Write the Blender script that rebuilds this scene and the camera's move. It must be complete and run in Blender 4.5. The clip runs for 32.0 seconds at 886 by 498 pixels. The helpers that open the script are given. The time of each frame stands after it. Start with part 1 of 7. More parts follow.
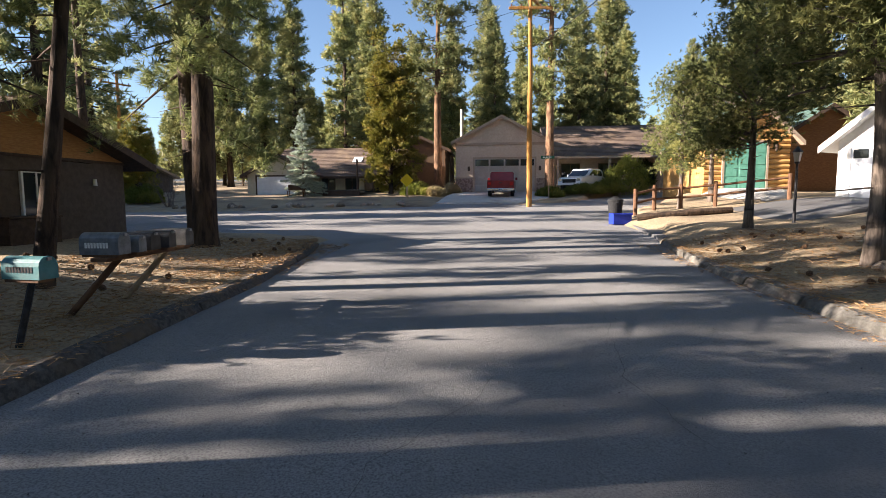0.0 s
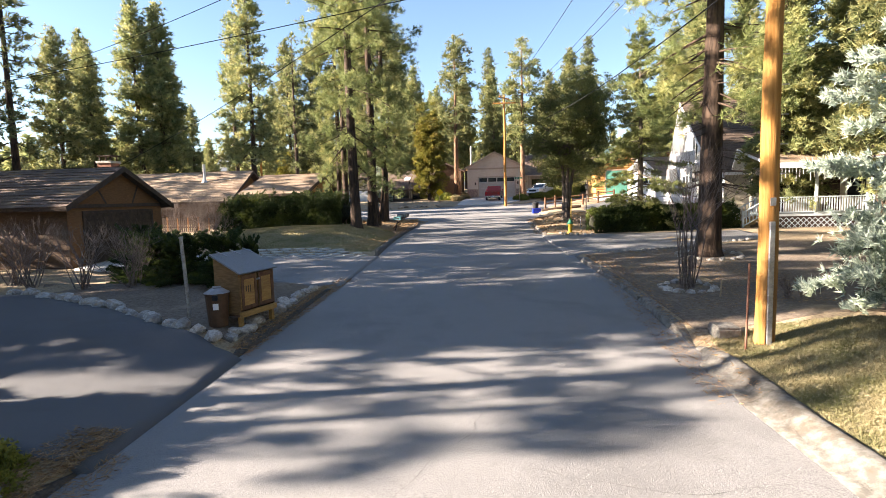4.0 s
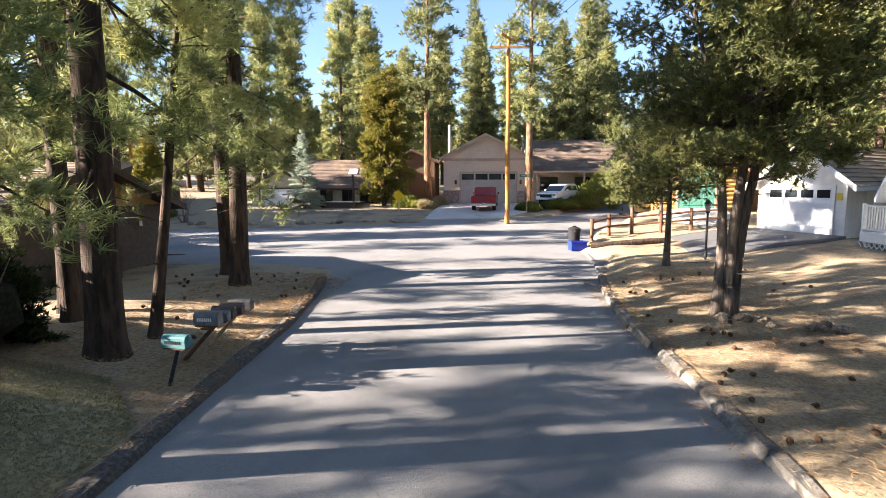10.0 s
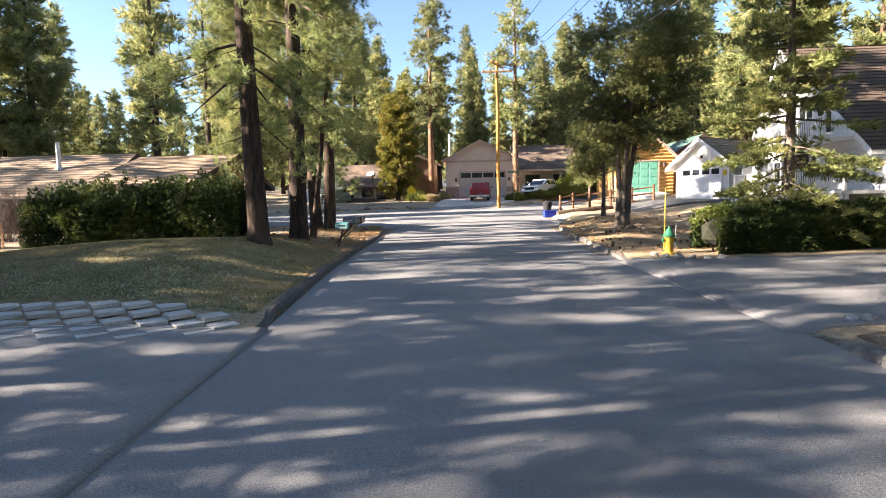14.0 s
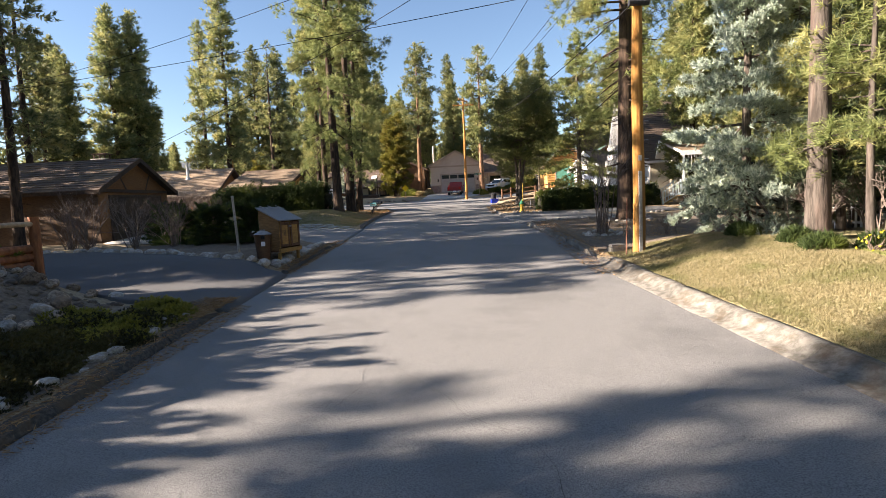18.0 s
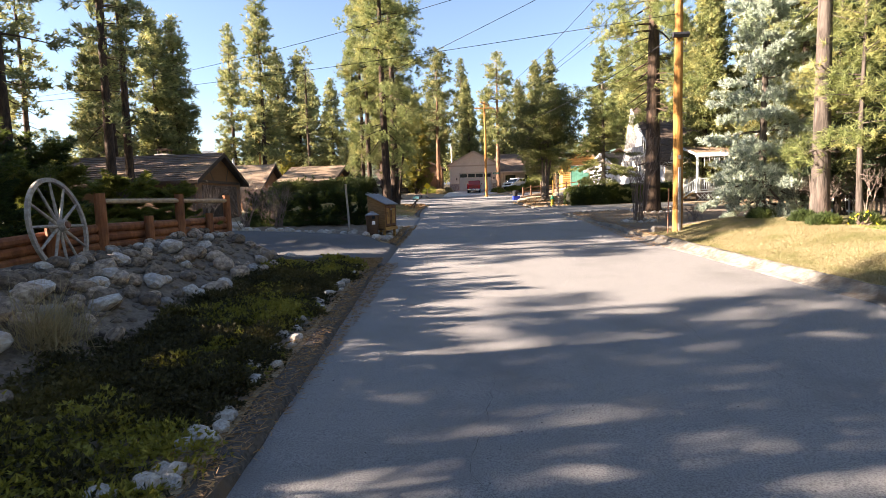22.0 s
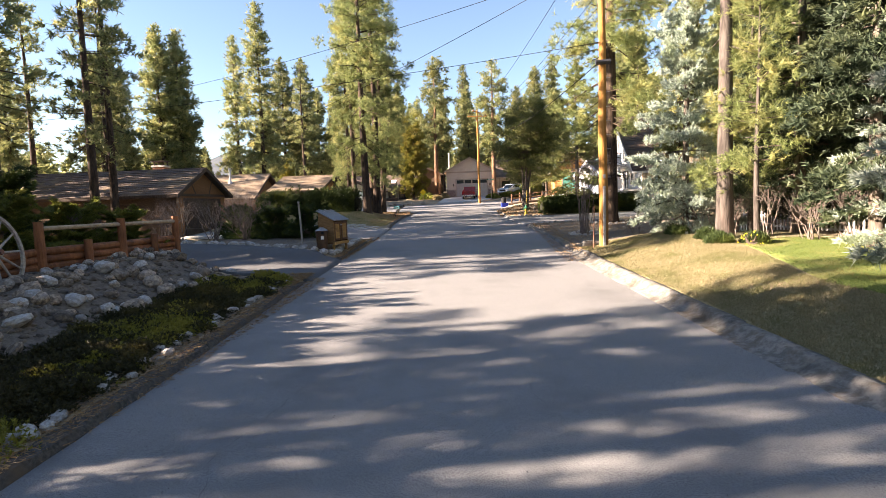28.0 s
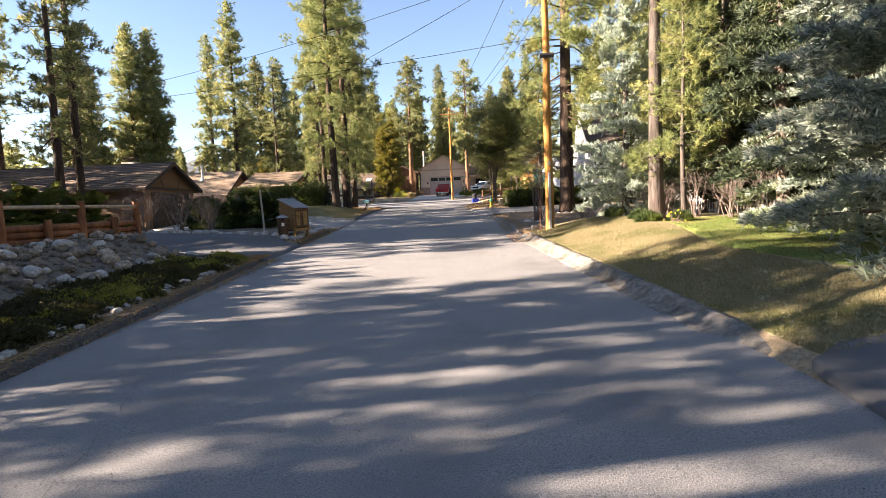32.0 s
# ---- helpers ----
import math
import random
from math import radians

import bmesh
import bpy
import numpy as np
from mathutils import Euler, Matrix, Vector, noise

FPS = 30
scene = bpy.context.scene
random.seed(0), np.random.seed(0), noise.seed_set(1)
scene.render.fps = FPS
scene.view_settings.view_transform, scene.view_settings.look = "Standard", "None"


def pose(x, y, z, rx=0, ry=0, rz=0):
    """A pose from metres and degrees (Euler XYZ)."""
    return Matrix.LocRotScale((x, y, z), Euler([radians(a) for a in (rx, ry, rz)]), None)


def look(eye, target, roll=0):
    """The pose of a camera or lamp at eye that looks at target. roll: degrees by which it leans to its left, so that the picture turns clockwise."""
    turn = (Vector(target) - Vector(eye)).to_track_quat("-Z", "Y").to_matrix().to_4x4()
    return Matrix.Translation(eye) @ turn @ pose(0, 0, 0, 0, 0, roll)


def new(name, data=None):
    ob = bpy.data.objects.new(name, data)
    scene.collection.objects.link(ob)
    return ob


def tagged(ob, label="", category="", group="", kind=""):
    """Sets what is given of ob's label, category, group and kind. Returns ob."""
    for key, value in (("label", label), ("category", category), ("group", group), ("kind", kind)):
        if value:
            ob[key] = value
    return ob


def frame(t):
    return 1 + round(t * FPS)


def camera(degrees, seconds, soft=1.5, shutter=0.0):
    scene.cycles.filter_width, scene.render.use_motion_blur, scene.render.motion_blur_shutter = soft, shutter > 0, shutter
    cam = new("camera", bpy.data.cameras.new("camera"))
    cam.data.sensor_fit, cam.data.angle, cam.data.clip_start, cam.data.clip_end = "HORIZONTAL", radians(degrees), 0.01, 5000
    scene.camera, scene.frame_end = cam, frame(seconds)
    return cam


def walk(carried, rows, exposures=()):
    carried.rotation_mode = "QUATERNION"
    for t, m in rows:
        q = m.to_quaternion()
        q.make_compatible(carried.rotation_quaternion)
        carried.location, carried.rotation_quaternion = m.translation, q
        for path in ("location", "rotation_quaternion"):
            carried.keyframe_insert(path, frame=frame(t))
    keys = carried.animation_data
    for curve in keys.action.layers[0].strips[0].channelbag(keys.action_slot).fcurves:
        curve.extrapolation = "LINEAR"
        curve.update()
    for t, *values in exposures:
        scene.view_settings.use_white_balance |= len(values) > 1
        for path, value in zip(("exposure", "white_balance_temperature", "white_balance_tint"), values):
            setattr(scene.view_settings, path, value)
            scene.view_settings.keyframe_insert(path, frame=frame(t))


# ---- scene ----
cam = camera(79.0, 32.0, soft=0.75)
PATH = [
    (0, (-1.12, 0.0, 3.209), (-1.285, 1.985, 3.019), -0.3),
    (0.5, (-1.189, -3.89, 3.282), (-1.355, -1.905, 3.1), -0.6),
    (1, (-0.672, -8.043, 3.303), (-0.864, -6.06, 3.134), -1.5),
    (1.5, (-0.122, -12.825, 3.333), (-0.334, -10.843, 3.168), -1.9),
    (2, (0.275, -17.37, 3.504), (0.06, -15.389, 3.332), -1.4),
    (2.5, (0.648, -21.445, 3.701), (0.428, -19.465, 3.525), -1.7),
    (3, (0.894, -24.871, 3.891), (0.668, -22.892, 3.707), -1.7),
    (3.5, (1.198, -27.178, 3.94), (0.965, -25.2, 3.753), -1.5),
    (5.5, (0.901, -29.694, 2.888), (0.689, -27.716, 2.678), -1.3),
    (6, (0.593, -28.669, 2.786), (0.373, -26.692, 2.574), -0.9),
    (6.5, (0.218, -27.044, 2.958), (-0.013, -25.07, 2.741), -0.5),
    (7, (-0.31, -24.836, 3.206), (-0.544, -22.862, 2.989), -0.1),
    (7.5, (-0.809, -21.961, 3.418), (-1.009, -19.983, 3.2), -0.2),
    (8, (-1.098, -19.286, 3.37), (-1.228, -17.302, 3.155), -0.4),
    (8.5, (-0.616, -15.23, 3.755), (-0.759, -13.249, 3.525), -0.5),
    (9, (-0.539, -11.028, 3.929), (-0.669, -9.046, 3.702), -0.4),
    (9.5, (-0.424, -6.834, 4.517), (-0.557, -4.851, 4.29), 0.0),
    (10, (-0.426, -3.679, 5.132), (-0.566, -1.697, 4.9), -0.2),
    (10.5, (-0.42, -1.769, 5.178), (-0.544, 0.215, 4.954), 0.1),
    (11, (-0.473, -1.187, 4.716), (-0.586, 0.798, 4.503), 0.2),
    (11.5, (-0.648, -1.521, 4.194), (-0.759, 0.466, 3.997), -0.1),
    (12, (-0.917, -2.621, 3.722), (-1.017, -0.633, 3.535), -0.3),
    (12.5, (-1.13, -4.95, 3.45), (-1.225, -2.96, 3.267), -0.6),
    (13, (-1.362, -7.344, 3.244), (-1.452, -5.354, 3.064), -0.9),
    (13.5, (-1.164, -10.553, 3.226), (-1.265, -8.563, 3.048), -1.0),
    (14, (-0.961, -13.887, 3.334), (-1.072, -11.898, 3.156), -1.3),
    (14.5, (-0.575, -16.839, 3.257), (-0.698, -14.85, 3.086), -1.6),
    (16.5, (-0.015, -28.393, 3.005), (-0.105, -26.402, 2.839), -1.3),
    (17, (0.474, -30.555, 2.776), (0.378, -28.563, 2.616), -1.8),
    (17.5, (0.713, -32.338, 2.616), (0.63, -30.346, 2.447), -1.7),
    (18, (1.048, -33.89, 2.573), (0.96, -31.9, 2.395), -2.5),
    (18.5, (1.012, -34.689, 2.564), (0.928, -32.699, 2.385), -2.6),
    (19, (0.882, -35.186, 2.573), (0.795, -33.196, 2.394), -2.6),
    (19.5, (0.716, -35.559, 2.662), (0.633, -33.569, 2.477), -2.7),
    (20, (0.616, -35.947, 2.638), (0.535, -33.957, 2.454), -2.5),
    (20.5, (0.516, -36.425, 2.601), (0.425, -34.436, 2.418), -2.2),
    (21, (-0.274, -36.957, 2.512), (-0.361, -34.968, 2.329), -2.1),
    (21.5, (-1.511, -37.48, 2.435), (-1.585, -35.49, 2.253), -2.1),
    (22, (-1.856, -38.183, 2.21), (-1.933, -36.192, 2.034), -1.8),
    (22.5, (-1.219, -38.743, 1.919), (-1.293, -36.752, 1.747), -1.8),
    (23, (0.517, -39.281, 1.626), (0.419, -37.291, 1.456), -2.0),
    (23.5, (2.257, -39.534, 1.371), (2.143, -37.545, 1.204), -2.4),
    (24, (3.31, -39.755, 1.059), (3.191, -37.766, 0.894), -2.8),
    (24.5, (3.566, -39.974, 0.919), (3.442, -37.986, 0.743), -2.4),
    (25, (2.651, -39.825, 0.772), (2.53, -37.837, 0.601), -2.1),
    (25.5, (1.043, -39.624, 1.079), (0.924, -37.635, 0.907), -1.0),
    (27.5, (-0.107, -39.416, 2.555), (-0.237, -37.427, 2.388), -2.1),
    (28, (1.302, -39.452, 2.725), (1.161, -37.464, 2.557), -2.0),
    (28.5, (1.913, -39.694, 2.89), (1.769, -37.707, 2.715), -2.1),
    (29, (1.274, -39.868, 2.864), (1.159, -37.88, 2.687), -2.2),
    (29.5, (-0.323, -39.941, 2.73), (-0.39, -37.95, 2.559), -2.4),
    (30, (-1.374, -39.997, 2.435), (-1.416, -38.004, 2.276), -2.2),
    (30.5, (-1.176, -40.038, 2.024), (-1.212, -38.044, 1.872), -2.0),
    (31, (0.038, -40.102, 1.865), (-0.005, -38.108, 1.714), -2.2),
    (31.5, (1.578, -40.357, 1.989), (1.517, -38.365, 1.826), -2.4),
    (32, (2.502, -40.539, 2.051), (2.426, -38.547, 1.886), -2.4),
]
EXPOSURES = [(0, 2.1, 6600, 16), (1, 2.35, 6600, 16), (2, 2.65, 6850, 16), (3, 2.82, 6850, 16), (5.5, 2.25, 6850, 16), (6, 2.05, 6850, 16), (7, 1.85, 6850, 16), (8, 2.48, 6850, 16), (9, 2.75, 6600, 16), (10, 2.8, 6600, 16), (11, 2.36, 6600, 16), (13, 2.7, 6600, 16), (14, 2.81, 6750, 16), (16.5, 2.65, 6750, 16), (17, 2.55, 6900, 16), (18, 2.2, 6900, 16), (20, 2.3, 6900, 20), (21, 2.4, 6900, 20), (22, 2.72, 7250, 20), (23, 2.67, 7250, 20), (24, 2.57, 7250, 20), (25, 2.72, 7250, 20), (28, 2.72, 7250, 20), (30, 2.72, 7250, 20), (32, 2.67, 7250, 20)]
walk(cam, [(t, look(eye, target, roll)) for t, eye, target, roll in PATH], EXPOSURES)

# ---- light: low winter sun from the west-south-west, clear sky ----
SUN_AZ, SUN_EL = 10.8, 21.0            # heading of the light from +x towards +y, height in degrees
world = bpy.data.worlds.new("sky")
world.use_nodes = True
scene.world = world
wn = world.node_tree.nodes
sky = wn.new("ShaderNodeTexSky")
sky.sky_type = "NISHITA"
sky.sun_disc = False
sky.sun_elevation = radians(SUN_EL)
sky.sun_rotation = radians(270 - SUN_AZ)
sky.air_density, sky.dust_density, sky.ozone_density = 1.0, 0.25, 3.0
wn["Background"].inputs["Strength"].default_value = 0.05
world.node_tree.links.new(sky.outputs[0], wn["Background"].inputs["Color"])
sun_data = bpy.data.lights.new("sun", "SUN")
sun_data.energy, sun_data.angle, sun_data.color = 5.0, radians(0.45), (1.0, 0.91, 0.79)
sun = new("sun", sun_data)
ca, ce = math.cos(radians(SUN_AZ)), math.cos(radians(SUN_EL))
LIGHT = Vector((ca * ce, math.sin(radians(SUN_AZ)) * ce, -math.sin(radians(SUN_EL))))
sun.matrix_world = Matrix.Translation((-60, -20, 60)) @ LIGHT.to_track_quat("-Z", "Y").to_matrix().to_4x4()

# ---- materials ----
def mat(name, c1, c2=None, scale=4.0, rough=0.85, metal=0.0, bump=0.0, bscale=40.0, c3=None, s3=0.6, stretch=(1, 1, 1), world_space=False, rnd=0.0, detail=6, spec=0.3, thr=(0.4, 0.6), thr3=(0.5, 0.7)):
    """A surface with two scales of colour variation and fine relief."""
    m = bpy.data.materials.new(name)
    m.use_nodes = True
    nt = m.node_tree
    N, L = nt.nodes, nt.links
    b = N["Principled BSDF"]
    b.inputs["Roughness"].default_value = rough
    b.inputs["Metallic"].default_value = metal
    b.inputs["Specular IOR Level"].default_value = spec
    co = N.new("ShaderNodeNewGeometry").outputs["Position"] if world_space else N.new("ShaderNodeTexCoord").outputs["Object"]
    mp = N.new("ShaderNodeMapping")
    mp.inputs["Scale"].default_value = stretch
    L.new(co, mp.inputs[0])

    def nz(sc, det=detail):
        n = N.new("ShaderNodeTexNoise")
        n.inputs["Scale"].default_value = sc
        n.inputs["Detail"].default_value = det
        n.inputs["Roughness"].default_value = 0.65
        L.new(mp.outputs[0], n.inputs["Vector"])
        return n.outputs["Fac"]

    def ramp(fac, a, z):
        r = N.new("ShaderNodeMapRange")
        r.inputs[1].default_value, r.inputs[2].default_value = a, z
        L.new(fac, r.inputs[0])
        return r.outputs[0]

    def mix(fac, a, c):
        x = N.new("ShaderNodeMix")
        x.data_type = "RGBA"
        for sock, v in ((x.inputs[0], fac), (x.inputs[6], a), (x.inputs[7], c)):
            if isinstance(v, (tuple, list)):
                sock.default_value = (*v, 1)
            else:
                L.new(v, sock)
        return x.outputs[2]

    col = c1
    if c2:
        col = mix(ramp(nz(scale), *thr), c1, c2)
    if c3:
        col = mix(ramp(nz(s3, 4), *thr3), col, c3)
    if rnd:
        hsv = N.new("ShaderNodeHueSaturation")
        rr = N.new("ShaderNodeMapRange")
        rr.inputs[3].default_value, rr.inputs[4].default_value = 1 - rnd, 1 + rnd
        L.new(N.new("ShaderNodeObjectInfo").outputs["Random"], rr.inputs[0])
        L.new(rr.outputs[0], hsv.inputs["Value"])
        if isinstance(col, tuple):
            hsv.inputs["Color"].default_value = (*col, 1)
        else:
            L.new(col, hsv.inputs["Color"])
        col = hsv.outputs[0]
    if isinstance(col, tuple):
        b.inputs["Base Color"].default_value = (*col, 1)
    else:
        L.new(col, b.inputs["Base Color"])
    if bump:
        bp = N.new("ShaderNodeBump")
        bp.inputs["Strength"].default_value = min(1.0, bump)
        bp.inputs["Distance"].default_value = 0.02 * max(1.0, bump)
        L.new(nz(bscale, 8), bp.inputs["Height"])
        L.new(bp.outputs[0], b.inputs["Normal"])
    return m


def leafy(name, dark, light, warm=None, through_light=0.35, rough=0.55):
    """Needles and leaves: colour varies by needle and by plant, some light comes through."""
    m = bpy.data.materials.new(name)
    m.use_nodes = True
    nt = m.node_tree
    N, L = nt.nodes, nt.links
    b, out = N["Principled BSDF"], N["Material Output"]
    b.inputs["Roughness"].default_value = rough
    b.inputs["Specular IOR Level"].default_value = 0.25
    g1 = N.new("ShaderNodeNewGeometry")
    x = N.new("ShaderNodeMix")
    x.data_type = "RGBA"
    x.inputs[6].default_value, x.inputs[7].default_value = (*dark, 1), (*light, 1)
    L.new(g1.outputs["Random Per Island"], x.inputs[0])
    col = x.outputs[2]
    if warm:
        n = N.new("ShaderNodeTexNoise")
        n.inputs["Scale"].default_value = 0.9
        L.new(N.new("ShaderNodeTexCoord").outputs["Object"], n.inputs["Vector"])
        r = N.new("ShaderNodeMapRange")
        r.inputs[1].default_value, r.inputs[2].default_value = 0.5, 0.68
        L.new(n.outputs["Fac"], r.inputs[0])
        y = N.new("ShaderNodeMix")
        y.data_type = "RGBA"
        y.inputs[7].default_value = (*warm, 1)
        L.new(r.outputs[0], y.inputs[0])
        L.new(col, y.inputs[6])
        col = y.outputs[2]
    h = N.new("ShaderNodeHueSaturation")
    r2 = N.new("ShaderNodeMapRange")
    r2.inputs[3].default_value, r2.inputs[4].default_value = 0.75, 1.25
    L.new(N.new("ShaderNodeObjectInfo").outputs["Random"], r2.inputs[0])
    L.new(r2.outputs[0], h.inputs["Value"])
    L.new(col, h.inputs["Color"])
    L.new(h.outputs[0], b.inputs["Base Color"])
    t = N.new("ShaderNodeBsdfTranslucent")
    L.new(h.outputs[0], t.inputs["Color"])
    ms = N.new("ShaderNodeMixShader")
    ms.inputs[0].default_value = through_light
    L.new(b.outputs[0], ms.inputs[1])
    L.new(t.outputs[0], ms.inputs[2])
    L.new(ms.outputs[0], out.inputs["Surface"])
    return m


def glass_mat(name, tint=(0.02, 0.025, 0.03), rough=0.05):
    m = bpy.data.materials.new(name)
    m.use_nodes = True
    b = m.node_tree.nodes["Principled BSDF"]
    b.inputs["Base Color"].default_value = (*tint, 1)
    b.inputs["Roughness"].default_value = rough
    b.inputs["Specular IOR Level"].default_value = 0.6
    return m


ASPHALT = mat("asphalt", (0.12, 0.117, 0.115), (0.272, 0.264, 0.255), scale=62, rough=0.9, bump=0.6, bscale=90, c3=(0.152, 0.148, 0.144), s3=0.35, world_space=True, thr=(0.36, 0.56), thr3=(0.5, 0.75), detail=8)
ASPHALT_NEW = mat("fresh_asphalt", (0.085, 0.085, 0.088), (0.14, 0.138, 0.135), scale=90, rough=0.85, bump=0.5, bscale=180, c3=(0.1, 0.095, 0.09), s3=0.6, world_space=True)
CONCRETE = mat("concrete", (0.42, 0.4, 0.36), (0.52, 0.5, 0.46), scale=12, rough=0.9, bump=0.3, bscale=120, c3=(0.34, 0.31, 0.27), s3=1.2, world_space=True)
CONCRETE_OLD = mat("stained_concrete", (0.14, 0.13, 0.112), (0.245, 0.228, 0.2), scale=7, rough=0.95, bump=1.0, bscale=50, c3=(0.12, 0.09, 0.06), s3=1.8, world_space=True, rnd=0.12)
KERB_DARK = mat("asphalt_berm", (0.06, 0.056, 0.051), (0.13, 0.118, 0.105), scale=16, rough=0.95, bump=0.8, bscale=60, c3=(0.14, 0.10, 0.065), s3=1.3, world_space=True, rnd=0.1)
DIRT = mat("pine_litter_soil", (0.22, 0.16, 0.10), (0.42, 0.33, 0.21), scale=14, rough=1.0, bump=0.8, bscale=70, c3=(0.14, 0.10, 0.07), s3=0.45, world_space=True, thr=(0.35, 0.65))
SOIL = mat("bare_grey_soil", (0.12, 0.092, 0.068), (0.23, 0.183, 0.138), scale=11, rough=1.0, bump=0.9, bscale=60, c3=(0.3, 0.24, 0.17), s3=0.8, world_space=True, thr=(0.35, 0.65), thr3=(0.55, 0.75))
LAWN_DRY = mat("dormant_turf", (0.25, 0.212, 0.112), (0.4, 0.34, 0.195), scale=9, rough=1.0, bump=1.0, bscale=140, c3=(0.13, 0.14, 0.055), s3=0.7, world_space=True)
LAWN_GREEN = mat("green_turf", (0.11, 0.16, 0.035), (0.2, 0.24, 0.06), scale=30, rough=1.0, bump=1.0, bscale=140, c3=(0.3, 0.26, 0.1), s3=0.6, world_space=True)
BARK = mat("pine_bark", (0.028, 0.019, 0.014), (0.085, 0.055, 0.037), scale=9, rough=0.95, bump=2.2, bscale=13, stretch=(1, 1, 0.22), c3=(0.11, 0.075, 0.052), s3=2.0, rnd=0.2)
BARK_ORANGE = mat("orange_pine_bark", (0.1, 0.055, 0.032), (0.27, 0.155, 0.09), scale=7, rough=0.95, bump=1.8, bscale=13, stretch=(1, 1, 0.25), c3=(0.06, 0.035, 0.024), s3=1.6, rnd=0.15)
BARK_GREY = mat("grey_bark", (0.075, 0.058, 0.047), (0.2, 0.16, 0.128), scale=11, rough=0.95, bump=1.4, bscale=18, stretch=(1, 1, 0.15), c3=(0.11, 0.08, 0.06), s3=1.5)
BARK_PALE = mat("weathered_trunk", (0.045, 0.036, 0.03), (0.115, 0.095, 0.08), scale=11, rough=0.95, bump=1.4, bscale=18, stretch=(1, 1, 0.15), c3=(0.15, 0.10, 0.08), s3=1.5)
TWIG = mat("twig", (0.13, 0.095, 0.075), (0.22, 0.17, 0.14), scale=20, rough=0.95)
NEEDLE = leafy("pine_needles", (0.09, 0.125, 0.045), (0.31, 0.34, 0.13), (0.4, 0.38, 0.15), 0.45)
NEEDLE_FAR = leafy("far_needles", (0.08, 0.11, 0.045), (0.31, 0.32, 0.13), (0.42, 0.39, 0.16), 0.42)
NEEDLE_SPRUCE = leafy("blue_spruce_needles", (0.12, 0.165, 0.135), (0.52, 0.57, 0.48), (0.42, 0.47, 0.33), 0.4)
NEEDLE_OLD = leafy("old_juniper_scales", (0.065, 0.09, 0.033), (0.27, 0.285, 0.105), (0.34, 0.33, 0.12), 0.45)
NEEDLE_LIGHT = leafy("light_spruce_needles", (0.15, 0.19, 0.06), (0.42, 0.44, 0.17), (0.5, 0.47, 0.18), 0.45)
NEEDLE_CEDAR = leafy("golden_cedar_scales", (0.117, 0.117, 0.019), (0.286, 0.260, 0.046), (0.325, 0.247, 0.052))
NEEDLE_DARK = leafy("dark_spruce_needles", (0.025, 0.042, 0.025), (0.1, 0.13, 0.075), (0.13, 0.15, 0.07))
SHRUB_DARK = leafy("hedge_leaves", (0.023, 0.039, 0.013), (0.069, 0.098, 0.029), (0.103, 0.127, 0.023))
# dark juniper mat, its brown deepened to stand for shade
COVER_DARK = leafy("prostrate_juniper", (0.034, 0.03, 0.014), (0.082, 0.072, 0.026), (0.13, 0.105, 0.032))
# yellow-green tips, brightened in colour as if the sun fell on them
COVER_SUNLIT = leafy("sunlit_juniper_tips", (0.15, 0.14, 0.02), (0.36, 0.33, 0.06), (0.42, 0.36, 0.07), 0.4)
SHRUB_LIGHT = leafy("sunny_juniper_leaves", (0.072, 0.096, 0.014), (0.228, 0.240, 0.048), (0.288, 0.276, 0.060))
DRY_STEM = leafy("dry_grass_stems", (0.3, 0.23, 0.12), (0.45, 0.37, 0.2), None, 0.2)
GRASS_TUFT = leafy("dormant_grass_blades", (0.28, 0.24, 0.13), (0.45, 0.385, 0.22), (0.24, 0.235, 0.1), 0.42)
GRASS_GREEN = leafy("green_grass_blades", (0.08, 0.12, 0.02), (0.2, 0.24, 0.05), (0.32, 0.28, 0.1), 0.3)


# ---- mesh helpers ----
def part(name, bm, material, parent=None, label="", smooth=False):
    me = bm
    if isinstance(bm, bmesh.types.BMesh):
        me = bpy.data.meshes.new(name)
        bm.to_mesh(me)
        bm.free()
    if material:
        me.materials.append(material)
    if smooth:
        me.polygons.foreach_set("use_smooth", [True] * len(me.polygons))
    ob = new(name, me)
    ob.parent = parent
    if label:
        ob["label"] = label
    return ob


def empty(name, m, label="", category="", group="", kind=""):
    ob = new(name)
    ob.empty_display_size = 0.2
    ob.matrix_world = m
    return tagged(ob, label, category, group, kind)


def box(x0, x1, y0, y1, z0, z1, bev=0.0, bm=None, m=None):
    own = bm is None
    bm = bmesh.new() if own else bm
    r = bmesh.ops.create_cube(bm, size=1.0)
    vs = r["verts"]
    bmesh.ops.scale(bm, vec=(abs(x1 - x0), abs(y1 - y0), abs(z1 - z0)), verts=vs)
    bmesh.ops.translate(bm, vec=((x0 + x1) / 2, (y0 + y1) / 2, (z0 + z1) / 2), verts=vs)
    if bev:
        es = list({e for v in vs for e in v.link_edges})
        r = bmesh.ops.bevel(bm, geom=es, offset=bev, segments=1, affect="EDGES", clamp_overlap=True)
        vs = list({v for f in r["faces"] for v in f.verts} | {v for v in vs if v.is_valid})
    if m is not None:
        bmesh.ops.transform(bm, matrix=m, verts=vs)
    return bm


def cyl(r0, r1, p0, p1, seg=12, bm=None, cap=True):
    bm = bmesh.new() if bm is None else bm
    p0, p1 = Vector(p0), Vector(p1)
    d = p1 - p0
    r = bmesh.ops.create_cone(bm, cap_ends=cap, segments=seg, radius1=r0, radius2=r1, depth=d.length)
    q = d.to_track_quat("Z", "Y").to_matrix().to_4x4()
    bmesh.ops.transform(bm, matrix=Matrix.Translation((p0 + p1) / 2) @ q, verts=r["verts"])
    return bm


